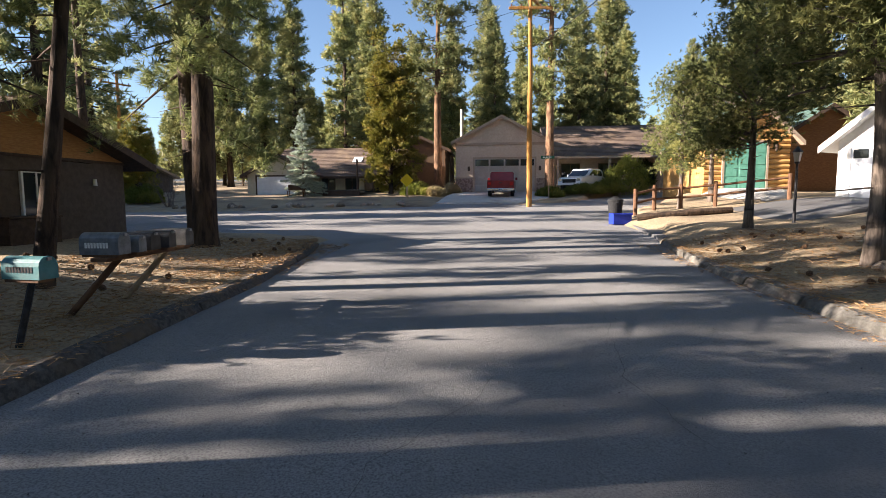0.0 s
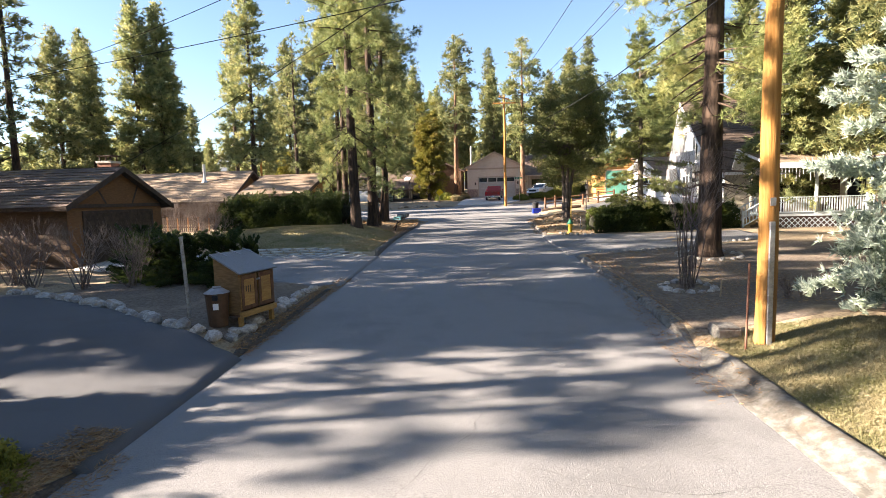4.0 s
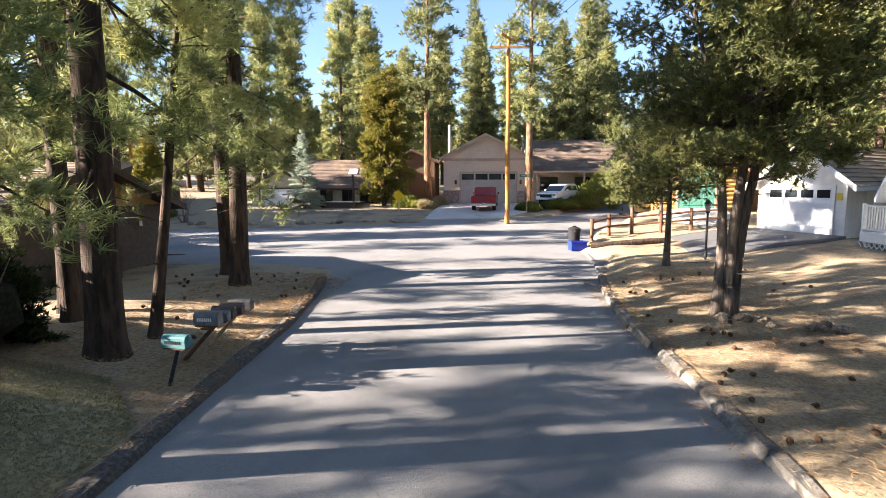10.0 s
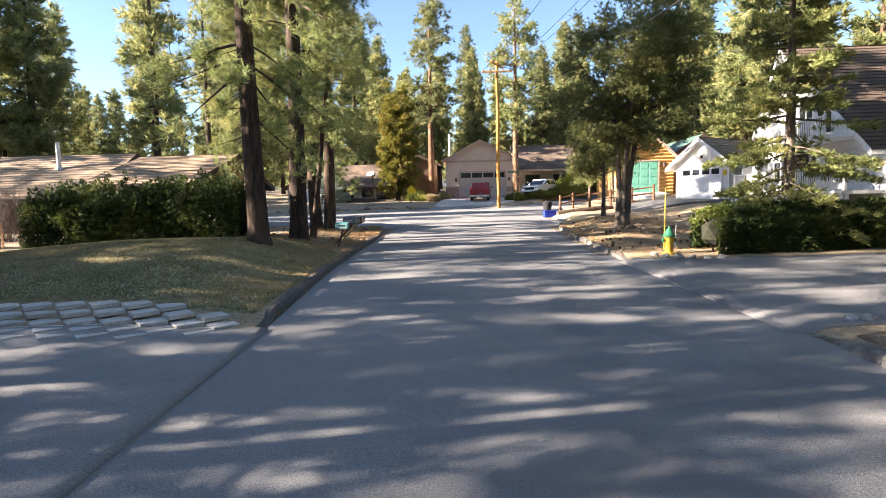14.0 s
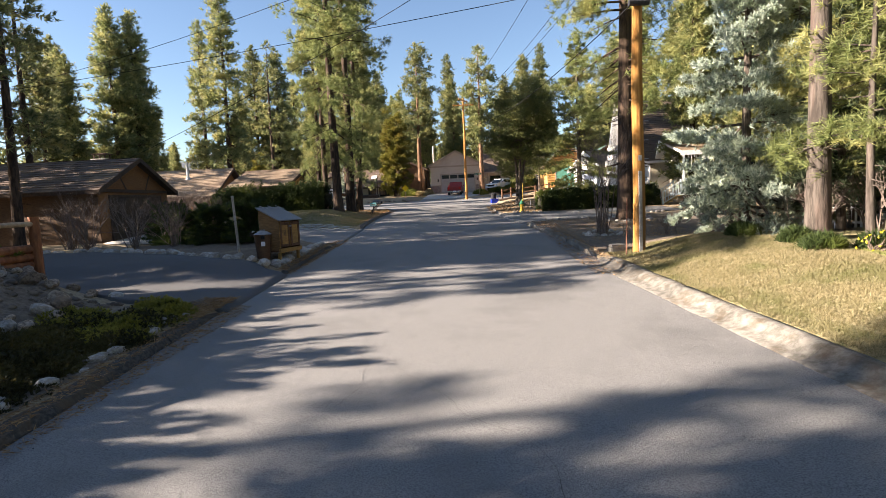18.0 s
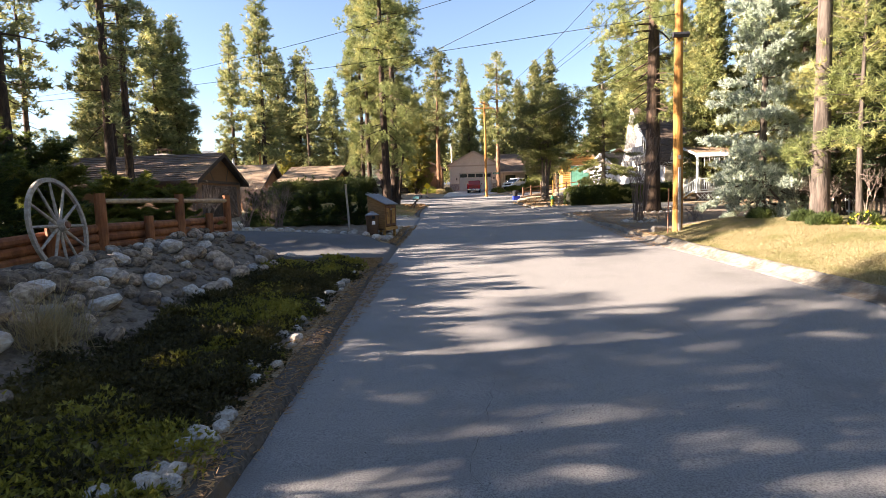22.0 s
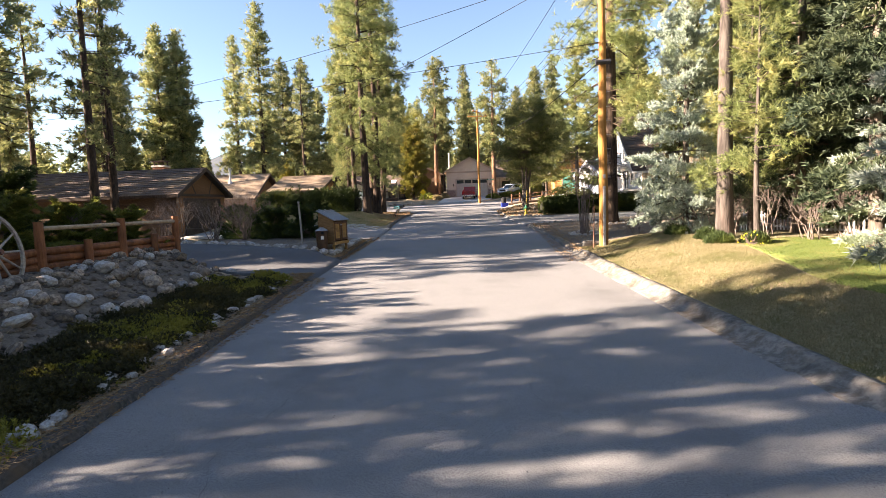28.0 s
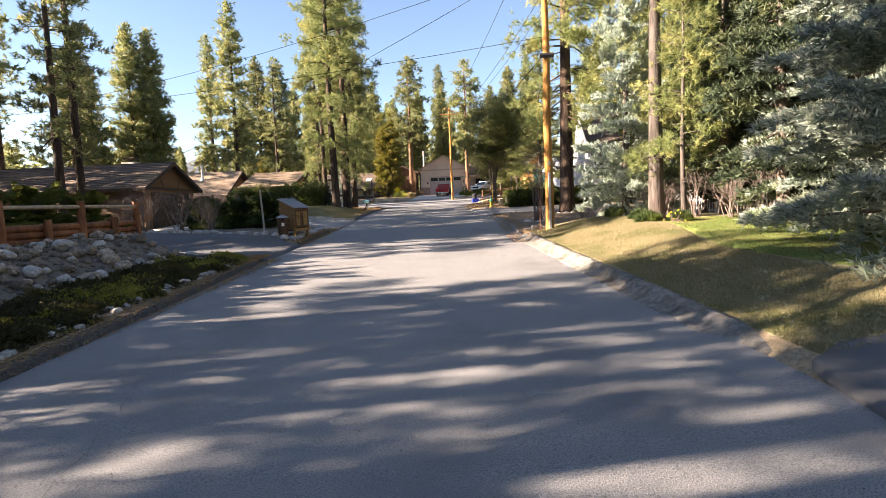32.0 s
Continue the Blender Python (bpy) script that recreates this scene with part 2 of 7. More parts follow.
def prism(poly, axis, a, b, bm=None):
    """A polygon of (u, v) pulled along an axis from a to b."""
    bm = bmesh.new() if bm is None else bm
    place = {"x": lambda u, v, w: (w, u, v), "y": lambda u, v, w: (u, w, v), "z": lambda u, v, w: (u, v, w)}[axis]
    lo = [bm.verts.new(place(u, v, a)) for u, v in poly]
    hi = [bm.verts.new(place(u, v, b)) for u, v in poly]
    n = len(poly)
    fs = [bm.faces.new(lo[::-1]), bm.faces.new(hi)]
    for i in range(n):
        fs.append(bm.faces.new((lo[i], lo[(i + 1) % n], hi[(i + 1) % n], hi[i])))
    bmesh.ops.recalc_face_normals(bm, faces=fs)
    return bm


def mesh_of(name, verts, faces):
    me = bpy.data.meshes.new(name)
    me.from_pydata(verts, [], faces)
    me.update()
    return me


def tri_mesh(name, tris, smooth=False):
    """A mesh of loose triangles from an array (n, 3, 3)."""
    n = len(tris)
    me = bpy.data.meshes.new(name)
    me.vertices.add(3 * n)
    me.vertices.foreach_set("co", np.ascontiguousarray(tris, dtype=np.float32).ravel())
    me.loops.add(3 * n)
    me.loops.foreach_set("vertex_index", np.arange(3 * n, dtype=np.int32))
    me.polygons.add(n)
    me.polygons.foreach_set("loop_start", np.arange(0, 3 * n, 3, dtype=np.int32))
    me.update(calc_edges=True)
    return me


def tube(points, radii, seg=8, verts=None, faces=None):
    """A tapered tube along points, added to lists of verts and faces."""
    base = len(verts)
    pts = [Vector(p) for p in points]
    for i, p in enumerate(pts):
        d = (pts[min(i + 1, len(pts) - 1)] - pts[max(i - 1, 0)]).normalized()
        a = d.orthogonal().normalized() if abs(d.z) < 0.9 else Vector((1, 0, 0))
        a = (a - d * a.dot(d)).normalized()
        b = d.cross(a)
        for k in range(seg):
            w = 2 * math.pi * k / seg
            verts.append(p + (a * math.cos(w) + b * math.sin(w)) * radii[i])
    for i in range(len(pts) - 1):
        for k in range(seg):
            q = base + i * seg
            faces.append((q + k, q + (k + 1) % seg, q + seg + (k + 1) % seg, q + seg + k))
    faces.append(tuple(base + (len(pts) - 1) * seg + k for k in range(seg)))


# ---- the ground's shape ----
ROAD_Y = np.array([-60, -45, -30, -22, -13, -5.5, 2, 9, 15, 22, 32, 40, 60, 120, 400], float)
ROAD_Z = np.array([-0.9, -0.45, 0.0, 0.38, 0.78, 1.22, 1.5, 1.75, 1.88, 2.1, 2.6, 3.3, 4.4, 7, 12], float)
_yy = np.arange(-200, 900, 0.5)
_zz = np.interp(_yy, ROAD_Y, ROAD_Z)
_k = np.exp(-0.5 * (np.arange(-12, 13) / 5.0) ** 2)
_zz = np.convolve(np.pad(_zz, 12, "edge"), _k / _k.sum(), "valid")


def g(y):
    """Height of the road."""
    return float(np.interp(y, _yy, _zz))


def left_edge(y):
    return float(np.interp(y, [-60, -35, -24, -11, -5, 1, 9, 13, 15.2, 16.2, 16.8], [-3.2, -3.8, -4.3, -4.55, -4.5, -4.95, -5.05, -5.5, -5.95, -6.6, -8.0]))


def right_edge(y):
    return float(np.interp(y, [-60, -45, -34, -30, -20, -12, -5, 1.5, 10, 13.5, 16.5, 18.0], [8.0, 7.3, 6.45, 6.15, 5.15, 4.8, 4.0, 3.35, 3.1, 3.4, 3.9, 4.6]))


def step(v, a, b):
    w = min(1.0, max(0.0, (v - a) / (b - a)))
    return w * w * (3 - 2 * w)


def bell(v, c, w):
    return math.exp(-((v - c) / w) ** 2)


def in_crossing(x, y):
    """Whether a place lies on the cross street or the side road beyond the corner."""
    far = np.interp(x, [-60, -14, -9, -6.4, -4.4, 1.3, 4], [28, 29.6, 31.0, 31.8, 34.6, 33.4, 34.6])
    near = np.interp(x, [-60, -9, -7.2, -6.2], [17.5, 17.2, 16.9, 16.2])
    right = np.interp(y, [16, 18, 22, 26, 30, 36, 42, 60], [3.9, 4.5, 4.4, 6.0, 8.2, 12.2, 16, 28])
    left = np.interp(y, [33, 35.2, 37.8, 41, 46, 60], [1.6, 4.3, 6.0, 9, 13, 24])
    return (near < y < far and x < right) or (y >= 33 and left < x < right)


def height(x, y):
    """Height of the open ground beside the road."""
    z = g(y)
    if x < 0:
        d = left_edge(min(y, 15.0)) - x
        if d < 0:
            return z
        up = 0.13
        up += 0.68 * bell(y, 1.0, 5.0) * step(d, 0.2, 3.2) * (1 - 0.7 * step(d, 6, 14))
        up += 0.2 * bell(y, 9.0, 4.0) * step(d, 0.3, 3)
        bank = 1 - step(y, -22.6, -20.6)
        up += bank * (0.12 * step(d, 0.2, 2.2) + 0.95 * step(d, 2.6, 5.2))
        bed = step(y, -18.6, -17.6) * (1 - step(y, -12.5, -11.3))
        up += 0.28 * bed * step(d, 0.3, 1.2)
        drive = max(bell(y, -20.3, 1.6) * 0.1, step(y, -11.9, -11.0) * (1 - step(y, -5.3, -4.4)) * 0.125 if d < 11 else 0)
        up -= drive
        up += 0.5 * step(d, 30, 120)
    else:
        d = x - right_edge(min(y, 15.5))
        if d < 0:
            return z
        lot = step(y, -35.4, -33.9)
        up = 0.015 + 0.115 * lot
        up += 0.62 * lot * (1 - step(y, -19.5, -12)) * step(d, 0.25, 3.6)
        up += (0.28 * step(d, 0.3, 2.2) + 0.5 * step(d, 2.5, 9)) * step(y, 4, 13) * (1 - 0.4 * step(y, 26, 40))
        up -= 0.12 * bell(y, -2.2, 3.0)
        up += 1.5 * step(d, 25, 120)
    return z + up


def ground_z(x, y):
    if in_crossing(x, y):
        return g(y)
    return height(x, y)


# the open ground: one sheet, its columns following both kerbs
offs = [0.0, 0.3] + [0.3 + 0.45 * i for i in range(1, 45)] + [21 + 1.25 ** i * 1.2 for i in range(1, 28)]
ys = [-150, -110, -80, -64] + list(np.arange(-56, 52, 0.5)) + [52 + 1.17 ** i for i in range(1, 42)]
mid = [0.25, 0.5, 0.75]
verts, faces = [], []
for yv in ys:
    le, re_ = left_edge(min(yv, 15.0)), right_edge(min(yv, 15.5))
    row = [(le - o) for o in offs[::-1]] + [le + (re_ - le) * f for f in mid] + [re_ + o for o in offs]
    for j, xv in enumerate(row):
        inside = (j >= len(offs) - 1 and j <= len(offs) + len(mid)) if yv < 16.3 else False
        if inside or in_crossing(xv, yv):
            z = g(yv) - 0.09
        else:
            z = height(xv, yv) + 0.05 * noise.noise((xv * 0.35, yv * 0.35, 0)) * step(min(abs(xv - le), abs(xv - re_)), 0.3, 2) + 0.02 * noise.noise((xv * 1.7, yv * 1.7, 3))
        verts.append((xv, yv, z))
w_ = len(offs) * 2 + len(mid)
for i in range(len(ys) - 1):
    for j in range(w_ - 1):
        q = i * w_ + j
        faces.append((q, q + 1, q + w_ + 1, q + w_))
ground = tagged(part("ground", mesh_of("ground", verts, faces), DIRT, smooth=True), "brown soil strewn with dry pine needles under the trees", "ground", kind="structure")


def sheet(name, rows, material, label, category="road", lift=0.0, nx=14, zf=None):
    """A paved sheet from rows of (y, x_left, x_right), following the ground."""
    vs, fs = [], []
    for yv, a, b in rows:
        for j in range(nx + 1):
            x = a + (b - a) * j / nx
            vs.append((x, yv, (zf or (lambda x, y: g(y)))(x, yv) + lift))
    for i in range(len(rows) - 1):
        for j in range(nx):
            q = i * (nx + 1) + j
            fs.append((q, q + 1, q + nx + 2, q + nx + 1))
    return tagged(part(name, mesh_of(name, vs, fs), material, smooth=True), label, category, kind="structure")


road = sheet("road", [(y, left_edge(y) - 0.02, right_edge(y) + 0.02) for y in np.arange(-70, 16.9, 0.5)], ASPHALT, "worn grey asphalt street with fine cracks and tree shadows")
cross_rows = []
for yv in np.arange(16.0, 34.6, 0.3):
    xs = [x for x in np.arange(-70, 14, 0.15) if in_crossing(x, yv)]
    if xs:
        cross_rows.append((yv, min(xs), max(xs)))
cross_road = sheet("road_crossing", cross_rows, ASPHALT, "worn grey asphalt cross street at the corner", lift=0.004, nx=60)
side_rows = [(y, float(np.interp(y, [33, 35.2, 37.8, 41, 46, 60], [1.6, 4.3, 6.0, 9, 13, 24])), float(np.interp(y, [30, 36, 42, 60], [8.2, 12.2, 16, 28]))) for y in np.arange(34.2, 58, 0.5)]
side_road = sheet("road_side", side_rows, ASPHALT, "grey asphalt side road climbing past the hedge", lift=0.008)

# ---- trees ----
rng = np.random.default_rng(7)


def unit(v):
    return v / np.maximum(np.linalg.norm(v, axis=-1, keepdims=True), 1e-9)


def tufts(centers, dirs, size, width, k, spread, rg):
    """k needle blades from each centre, fanned round its direction."""
    n = len(centers)
    d = unit(dirs[:, None] + spread * rg.normal(size=(n, k, 3)))
    side = unit(np.cross(d, rg.normal(size=(n, k, 3))))
    s = size * rg.uniform(0.65, 1.2, (n, k, 1))
    c = centers[:, None] + 0.12 * s * rg.normal(size=(n, k, 3))
    w = width * rg.uniform(0.7, 1.3, (n, k, 1))
    return np.stack([c - side * w, c + side * w, c + d * s], 2).reshape(-1, 3, 3)


def conifer(name, seed, h, r0, base, crown, prof, nbr, up, droop, per, tuft, bark, leaf, clump=0.0, lean=(0, 0), flat=0.3, seg=10, dead=0, start=0.3, bow=1.0, whorl=0):
    """Trunk with limbs, and a crown of needle tufts along layered branches. Returns two meshes."""
    rg = np.random.default_rng(seed)
    bend = rg.normal(0, 0.005 * h, (2, 3))

    def axis(z):
        u = max(0.0, z / h)
        lu = u ** bow
        return np.array([lean[0] * lu + bend[0, 0] * math.sin(u * 3) + bend[0, 1] * math.sin(u * 7) * 0.3, lean[1] * lu + bend[1, 0] * math.sin(u * 3.3) + bend[1, 1] * math.sin(u * 6) * 0.3, z])

    V, Fc = [], []
    zs = [-0.15, 0.0, 0.12, 0.3, 0.7] + [h * f for f in np.linspace(0.08, 1.0, 12)]
    tube([axis(z) for z in zs], [r0 * (1.3 if z <= 0 else 1.2 if z < 0.2 else 1.08 if z < 0.4 else 1.0 if z < 0.8 else max(0.02, (1 - z / h) ** 0.8)) for z in zs], seg, V, Fc)
    cen, dr = [], []
    for i in range(nbr + dead):
        isdead = i >= nbr
        u = rg.uniform(0, 1) ** 0.9 if not isdead else rg.uniform(-0.45, 0.15)
        z = h * (base + (0.985 - base) * u) if not isdead else max(h * 0.12, h * (base + (1 - base) * u))
        if whorl and not isdead:
            u = min(1.0, (math.floor(u * whorl) + rg.normal(0.4, 0.1)) / whorl)
            z = h * (base + (0.985 - base) * u)
        az = rg.uniform(0, 2 * math.pi)
        L = crown * prof(max(u, 0)) * rg.uniform(0.6, 1.12) * (0.45 if isdead else 1)
        if L < 0.12:
            L = 0.12
        o = axis(z)
        hd = np.array([math.cos(az), math.sin(az), 0])
        pd = np.array([-math.sin(az), math.cos(az), 0])
        a = math.tan(radians(up[0] * (0.3 if isdead else 1) + (up[1] - up[0]) * max(u, 0) + rg.normal(0, 6)))
        wob = rg.normal(0, 0.12, 2)

        def at(s):
            s = np.asarray(s, float)[..., None]
            return o + hd * L * s + pd * L * wob[0] * s * s + np.array([0, 0, 1.0]) * (a * L * s - droop * L * s * s + 0.5 * droop * L * s ** 3)

        rb = max(0.012, min(0.32 * r0, 0.018 * L + 0.012)) * (1 - 0.4 * u)
        bp = at([0, 0.3, 0.6, 0.85 if not isdead else 1.0])
        tube(bp, [rb, rb * 0.75, rb * 0.5, rb * 0.2], 4, V, Fc)
        if isdead:
            continue
        m = max(3, int(per * L))
        s = start + (1 - start) * rg.uniform(0, 1, m) ** 0.75
        lat = rg.normal(0, 0.42, m) * L * flat * (1.15 - s) * 2
        if clump:
            nk = max(2, int(L * 1.6))
            cs = np.sort(rg.uniform(start, 1, nk))
            cs[-1] = 1.0
            cl = rg.normal(0, 0.5, nk) * L * flat * (1.3 - cs)
            cz = rg.normal(0.06, 0.12, nk) * min(1.0, L)
            pick = rg.integers(0, nk, m)
            s = cs[pick]
            c = at(s) + pd * cl[pick][:, None] + np.array([0, 0, 1.0]) * cz[pick][:, None] + rg.normal(0, clump, (m, 3)) * np.array([1, 1, 0.75])
        else:
            c = at(s) + pd * lat[:, None] + rg.normal(0, 0.05, (m, 3)) - np.array([0, 0, 1.0]) * (np.abs(lat) * 0.25)[:, None]
        cen.append(c)
        dr.append(hd * 0.8 + pd * np.sign(lat)[:, None] * np.minimum(1, np.abs(lat) / (0.15 * L + 0.05))[:, None] * 0.7 + np.array([0, 0, 0.35]))
    cen, dr = np.concatenate(cen), np.concatenate(dr)
    top = axis(h * 0.99)
    cen = np.concatenate([cen, top + rg.normal(0, 0.08, (12, 3))])
    dr = np.concatenate([dr, np.tile([0, 0, 1.0], (12, 1))])
    size, width, k, spread = tuft
    trunk = mesh_of(name + "_trunk", V, Fc)
    trunk.materials.append(bark)
    trunk.polygons.foreach_set("use_smooth", [True] * len(trunk.polygons))
    leaves = tri_mesh(name + "_crown", tufts(cen, dr, size, width, k, spread, rg))
    leaves.materials.append(leaf)
    return trunk, leaves


def plant(kind, meshes, x, y, scale=1.0, turn=0.0, label="", group="", z=None, sz=None, category="tree"):
    m = pose(x, y, (ground_z(x, y) if z is None else z) - 0.05, 0, 0, turn) @ Matrix.Diagonal((scale, scale, sz or scale, 1))
    t = empty(kind, m, label, category, group)
    part("trunk", meshes[0], None, t)
    part("crown", meshes[1], None, t)
    return t


cone = lambda u: (1 - u) ** 0.85 + 0.04
tall = lambda u: (0.55 + 0.75 * u) * (1 - u ** 2.2) + 0.06 if u < 0.5 else 0.92 * (1 - u) ** 0.6 * 1.25 + 0.04
slim = lambda u: 0.75 * (1 - u) ** 0.7 + 0.12 * math.sin(u * 19) * (1 - u) + 0.05

# stock of shapes, shared between the trees of a kind
FAR_T = (0.42, 0.045, 7, 0.7)
far_pines = [conifer("far_pine", 20 + i, 20.0, 0.3, 0.12 + 0.04 * i, 3.3 - 0.15 * i, slim, 250, (-18, 45), 0.1, 13, FAR_T, BARK, NEEDLE_FAR, clump=0.22, dead=10, whorl=34 + 3 * i, start=0.3) for i in range(4)]
dark_pines = [conifer("tall_pine", 40 + i, 22.0, 0.28, 0.2 + 0.06 * i, 2.9, slim, 180, (-22, 42), 0.1, 13, FAR_T, BARK, NEEDLE_FAR, clump=0.22, dead=18, whorl=28, start=0.35) for i in range(2)]
near_pines = [conifer("near_pine", 60 + i, 21.0, 0.31, 0.17 + 0.03 * i, 3.5, tall, 84, (-25, 50), 0.3, 26, (0.27, 0.011, 20, 0.85), BARK, NEEDLE, clump=0.24, dead=8, seg=14) for i in range(3)]
yard_pine = conifer("yard_pine", 67, 21.0, 0.36, 0.24, 3.6, tall, 90, (-25, 50), 0.3, 24, (0.27, 0.011, 20, 0.85), BARK, NEEDLE, clump=0.24, dead=60, seg=14)
dapple_pines = [conifer("leafy_pine", 55 + i, 21.0, 0.27, 0.2 + 0.06 * i, 3.3, tall, 62, (-15, 45), 0.15, 11, (0.3, 0.035, 8, 0.8), BARK, NEEDLE_FAR, clump=0.26, dead=14, start=0.3) for i in range(2)]
house_pines = [conifer("house_pine", 70 + i, 20.0, 0.36, 0.36, 3.0, tall, 90, (-15, 45), 0.15, 14, FAR_T, BARK_ORANGE, NEEDLE_FAR, clump=0.26, dead=10, start=0.4) for i in range(2)]
shade_pines = [conifer("open_pine", 50 + i, 21.0, 0.27, 0.25 + 0.05 * i, 2.9, slim, 76, (-18, 42), 0.1, 10, (0.36, 0.04, 7, 0.7), BARK, NEEDLE_FAR, clump=0.18, dead=16, whorl=18, start=0.4) for i in range(3)]

# ---- kerbs, drives, lawns ----
def strip(name, line, profile, material, parent=None, label="", smooth=False, wob=0.0, seed=0):
    """A profile of (offset, height) swept along a line of (x, y, z); the offset points to the line's left."""
    rg = np.random.default_rng(seed)
    vs, fs = [], []
    n = len(profile)
    for i, p in enumerate(line):
        a, b = Vector(line[max(i - 1, 0)]), Vector(line[min(i + 1, len(line) - 1)])
        d = (b - a)
        d.z = 0
        d.normalize()
        s = Vector((-d.y, d.x, 0))
        for o, hgt in profile:
            vs.append(Vector(p) + s * (o + wob * rg.normal()) + Vector((0, 0, hgt + wob * rg.normal())))
    for i in range(len(line) - 1):
        for k in range(n - 1):
            q = i * n + k
            fs.append((q, q + n, q + n + 1, q + 1))
    for base, order in ((0, 1), ((len(line) - 1) * n, -1)):
        fs.append(tuple(base + k for k in range(n))[::order])
    me = mesh_of(name, vs, fs)
    bm = bmesh.new()
    bm.from_mesh(me)
    bmesh.ops.recalc_face_normals(bm, faces=bm.faces)
    bm.to_mesh(me)
    bm.free()
    return part(name, me, material, parent, label, smooth)


def kerb_run(owner, edge, y0, y1, side, piece, profile, material, jitter, seed, rough=0.018):
    rg = np.random.default_rng(seed)
    y = y0
    while y < y1 - 0.2:
        e = min(y1, y + piece * rg.uniform(0.85, 1.15))
        line = [(edge(v), v, g(v)) for v in np.linspace(y + 0.012, e - 0.012, max(3, int((e - y) / 0.4)))]
        dx, dz = rg.normal(0, jitter), rg.normal(0, jitter * 0.6)
        line = [(x + dx, yy, z + dz - 0.16 * (1 - step(min(yy - y0, y1 - yy), 0.0, 1.1))) for x, yy, z in line]
        strip("kerb_stone", line, [(side * o, hh) for o, hh in profile], material, owner, smooth=rough < 0.015, wob=0.008 if side > 0 else rough, seed=seed + abs(int(y * 10)))
        y = e


kerb_l = tagged(new("kerb_west"), "low dark asphalt kerb littered with pine needles", "kerb", kind="structure")
berm = [(-0.02, -0.06), (0.0, 0.02), (0.05, 0.11), (0.13, 0.15), (0.24, 0.15), (0.33, 0.12), (0.38, -0.05)]
kerb_run(kerb_l, left_edge, -56, -22.4, 1, 4.5, berm, KERB_DARK, 0.012, 3)
kerb_run(kerb_l, left_edge, -18.3, -11.3, 1, 3.5, berm, KERB_DARK, 0.012, 4)
kerb_run(kerb_l, left_edge, -5.0, 15.6, 1, 4.0, berm, KERB_DARK, 0.012, 5)
kerb_r = tagged(new("kerb_east"), "weathered concrete kerb in short cracked lengths", "kerb", kind="structure")
stone = [(-0.05, -0.05), (-0.02, 0.01), (0.02, 0.1), (0.06, 0.145), (0.2, 0.15), (0.27, 0.14), (0.3, -0.05)]
rolled = [(-0.34, -0.05), (-0.3, 0.012), (-0.14, 0.03), (-0.03, 0.085), (0.05, 0.16), (0.13, 0.205), (0.23, 0.215), (0.34, 0.19), (0.4, -0.05)]
kerb_run(kerb_r, right_edge, -33.4, -17.2, -1, 2.3, rolled, CONCRETE_OLD, 0.008, 6, 0.009)
kerb_run(kerb_r, right_edge, -17.1, -5.6, -1, 1.3, stone, CONCRETE_OLD, 0.012, 8)
kerb_run(kerb_r, right_edge, 1.6, 16.3, -1, 1.6, stone, CONCRETE_OLD, 0.02, 7)


def patch(name, poly, material, label, category, lift=0.02, cell=0.4, zf=None, kind="structure"):
    """A patch of ground inside a polygon, following the ground."""
    bm = bmesh.new()
    f = bm.faces.new([bm.verts.new((x, y, 0)) for x, y in poly])
    x0, x1 = min(p[0] for p in poly), max(p[0] for p in poly)
    y0, y1 = min(p[1] for p in poly), max(p[1] for p in poly)
    for axis, a, b in ((0, x0, x1), (1, y0, y1)):
        for v in np.arange(a + cell, b, cell):
            co, no = ((v, 0, 0), (1, 0, 0)) if axis == 0 else ((0, v, 0), (0, 1, 0))
            bmesh.ops.bisect_plane(bm, geom=list(bm.verts) + list(bm.edges) + list(bm.faces), plane_co=co, plane_no=no)
    for v in bm.verts:
        v.co.z = (zf or ground_z)(v.co.x, v.co.y) + lift
    bmesh.ops.recalc_face_normals(bm, faces=bm.faces)
    for f in bm.faces:
        if f.normal.z < 0:
            f.normal_flip()
    rim = bmesh.ops.extrude_edge_only(bm, edges=[e for e in bm.edges if e.is_boundary])
    for v in rim["geom"]:
        if isinstance(v, bmesh.types.BMVert):
            v.co.z -= 0.14
    ob = part(name, bm, material, None, "", True)
    return tagged(ob, label, category, kind=kind)


drive_w1 = patch("driveway_1", [(-4.2, -22.5), (-4.3, -18.2), (-6.4, -17.5), (-9.0, -15.9), (-13, -14.2), (-18.5, -13.9), (-25, -14.2), (-25, -17.4), (-18, -17.4), (-14, -17.9), (-11.2, -19.2), (-8.6, -21.0), (-6.5, -22.3)], ASPHALT_NEW, "dark fresh asphalt driveway curving up past the stone bed", "driveway", 0.012, zf=lambda x, y: ground_z(x, y) + 0.07 * step(left_edge(y) - x, 0.0, 1.5))
drive_w2 = patch("driveway_2", [(-4.35, -11.1), (-4.45, -5.1), (-10.2, -5.5), (-9.2, -8.6), (-6.5, -10.9)], ASPHALT, "worn asphalt driveway apron beside the street", "driveway", 0.035)
pad_w2 = patch("concrete_pad", [(-10.2, -5.5), (-9.2, -8.6), (-16.6, -8.4), (-16.6, -2.6), (-14.5, -4.2)], CONCRETE, "pale concrete pad in front of the brown garage", "driveway", 0.1, zf=lambda x, y: g(y) + 0.1)
drive_e = patch("driveway_3", [(3.85, -5.5), (3.57, -2.2), (3.2, 1.6), (5.2, 1.2), (13.8, 2.0), (14.2, -0.8), (12.5, -1.4), (10.4, -2.6), (8.6, -4.0), (6.2, -5.2), (4.4, -5.6)], ASPHALT, "worn grey asphalt driveway edged with white stones", "driveway", 0.03)
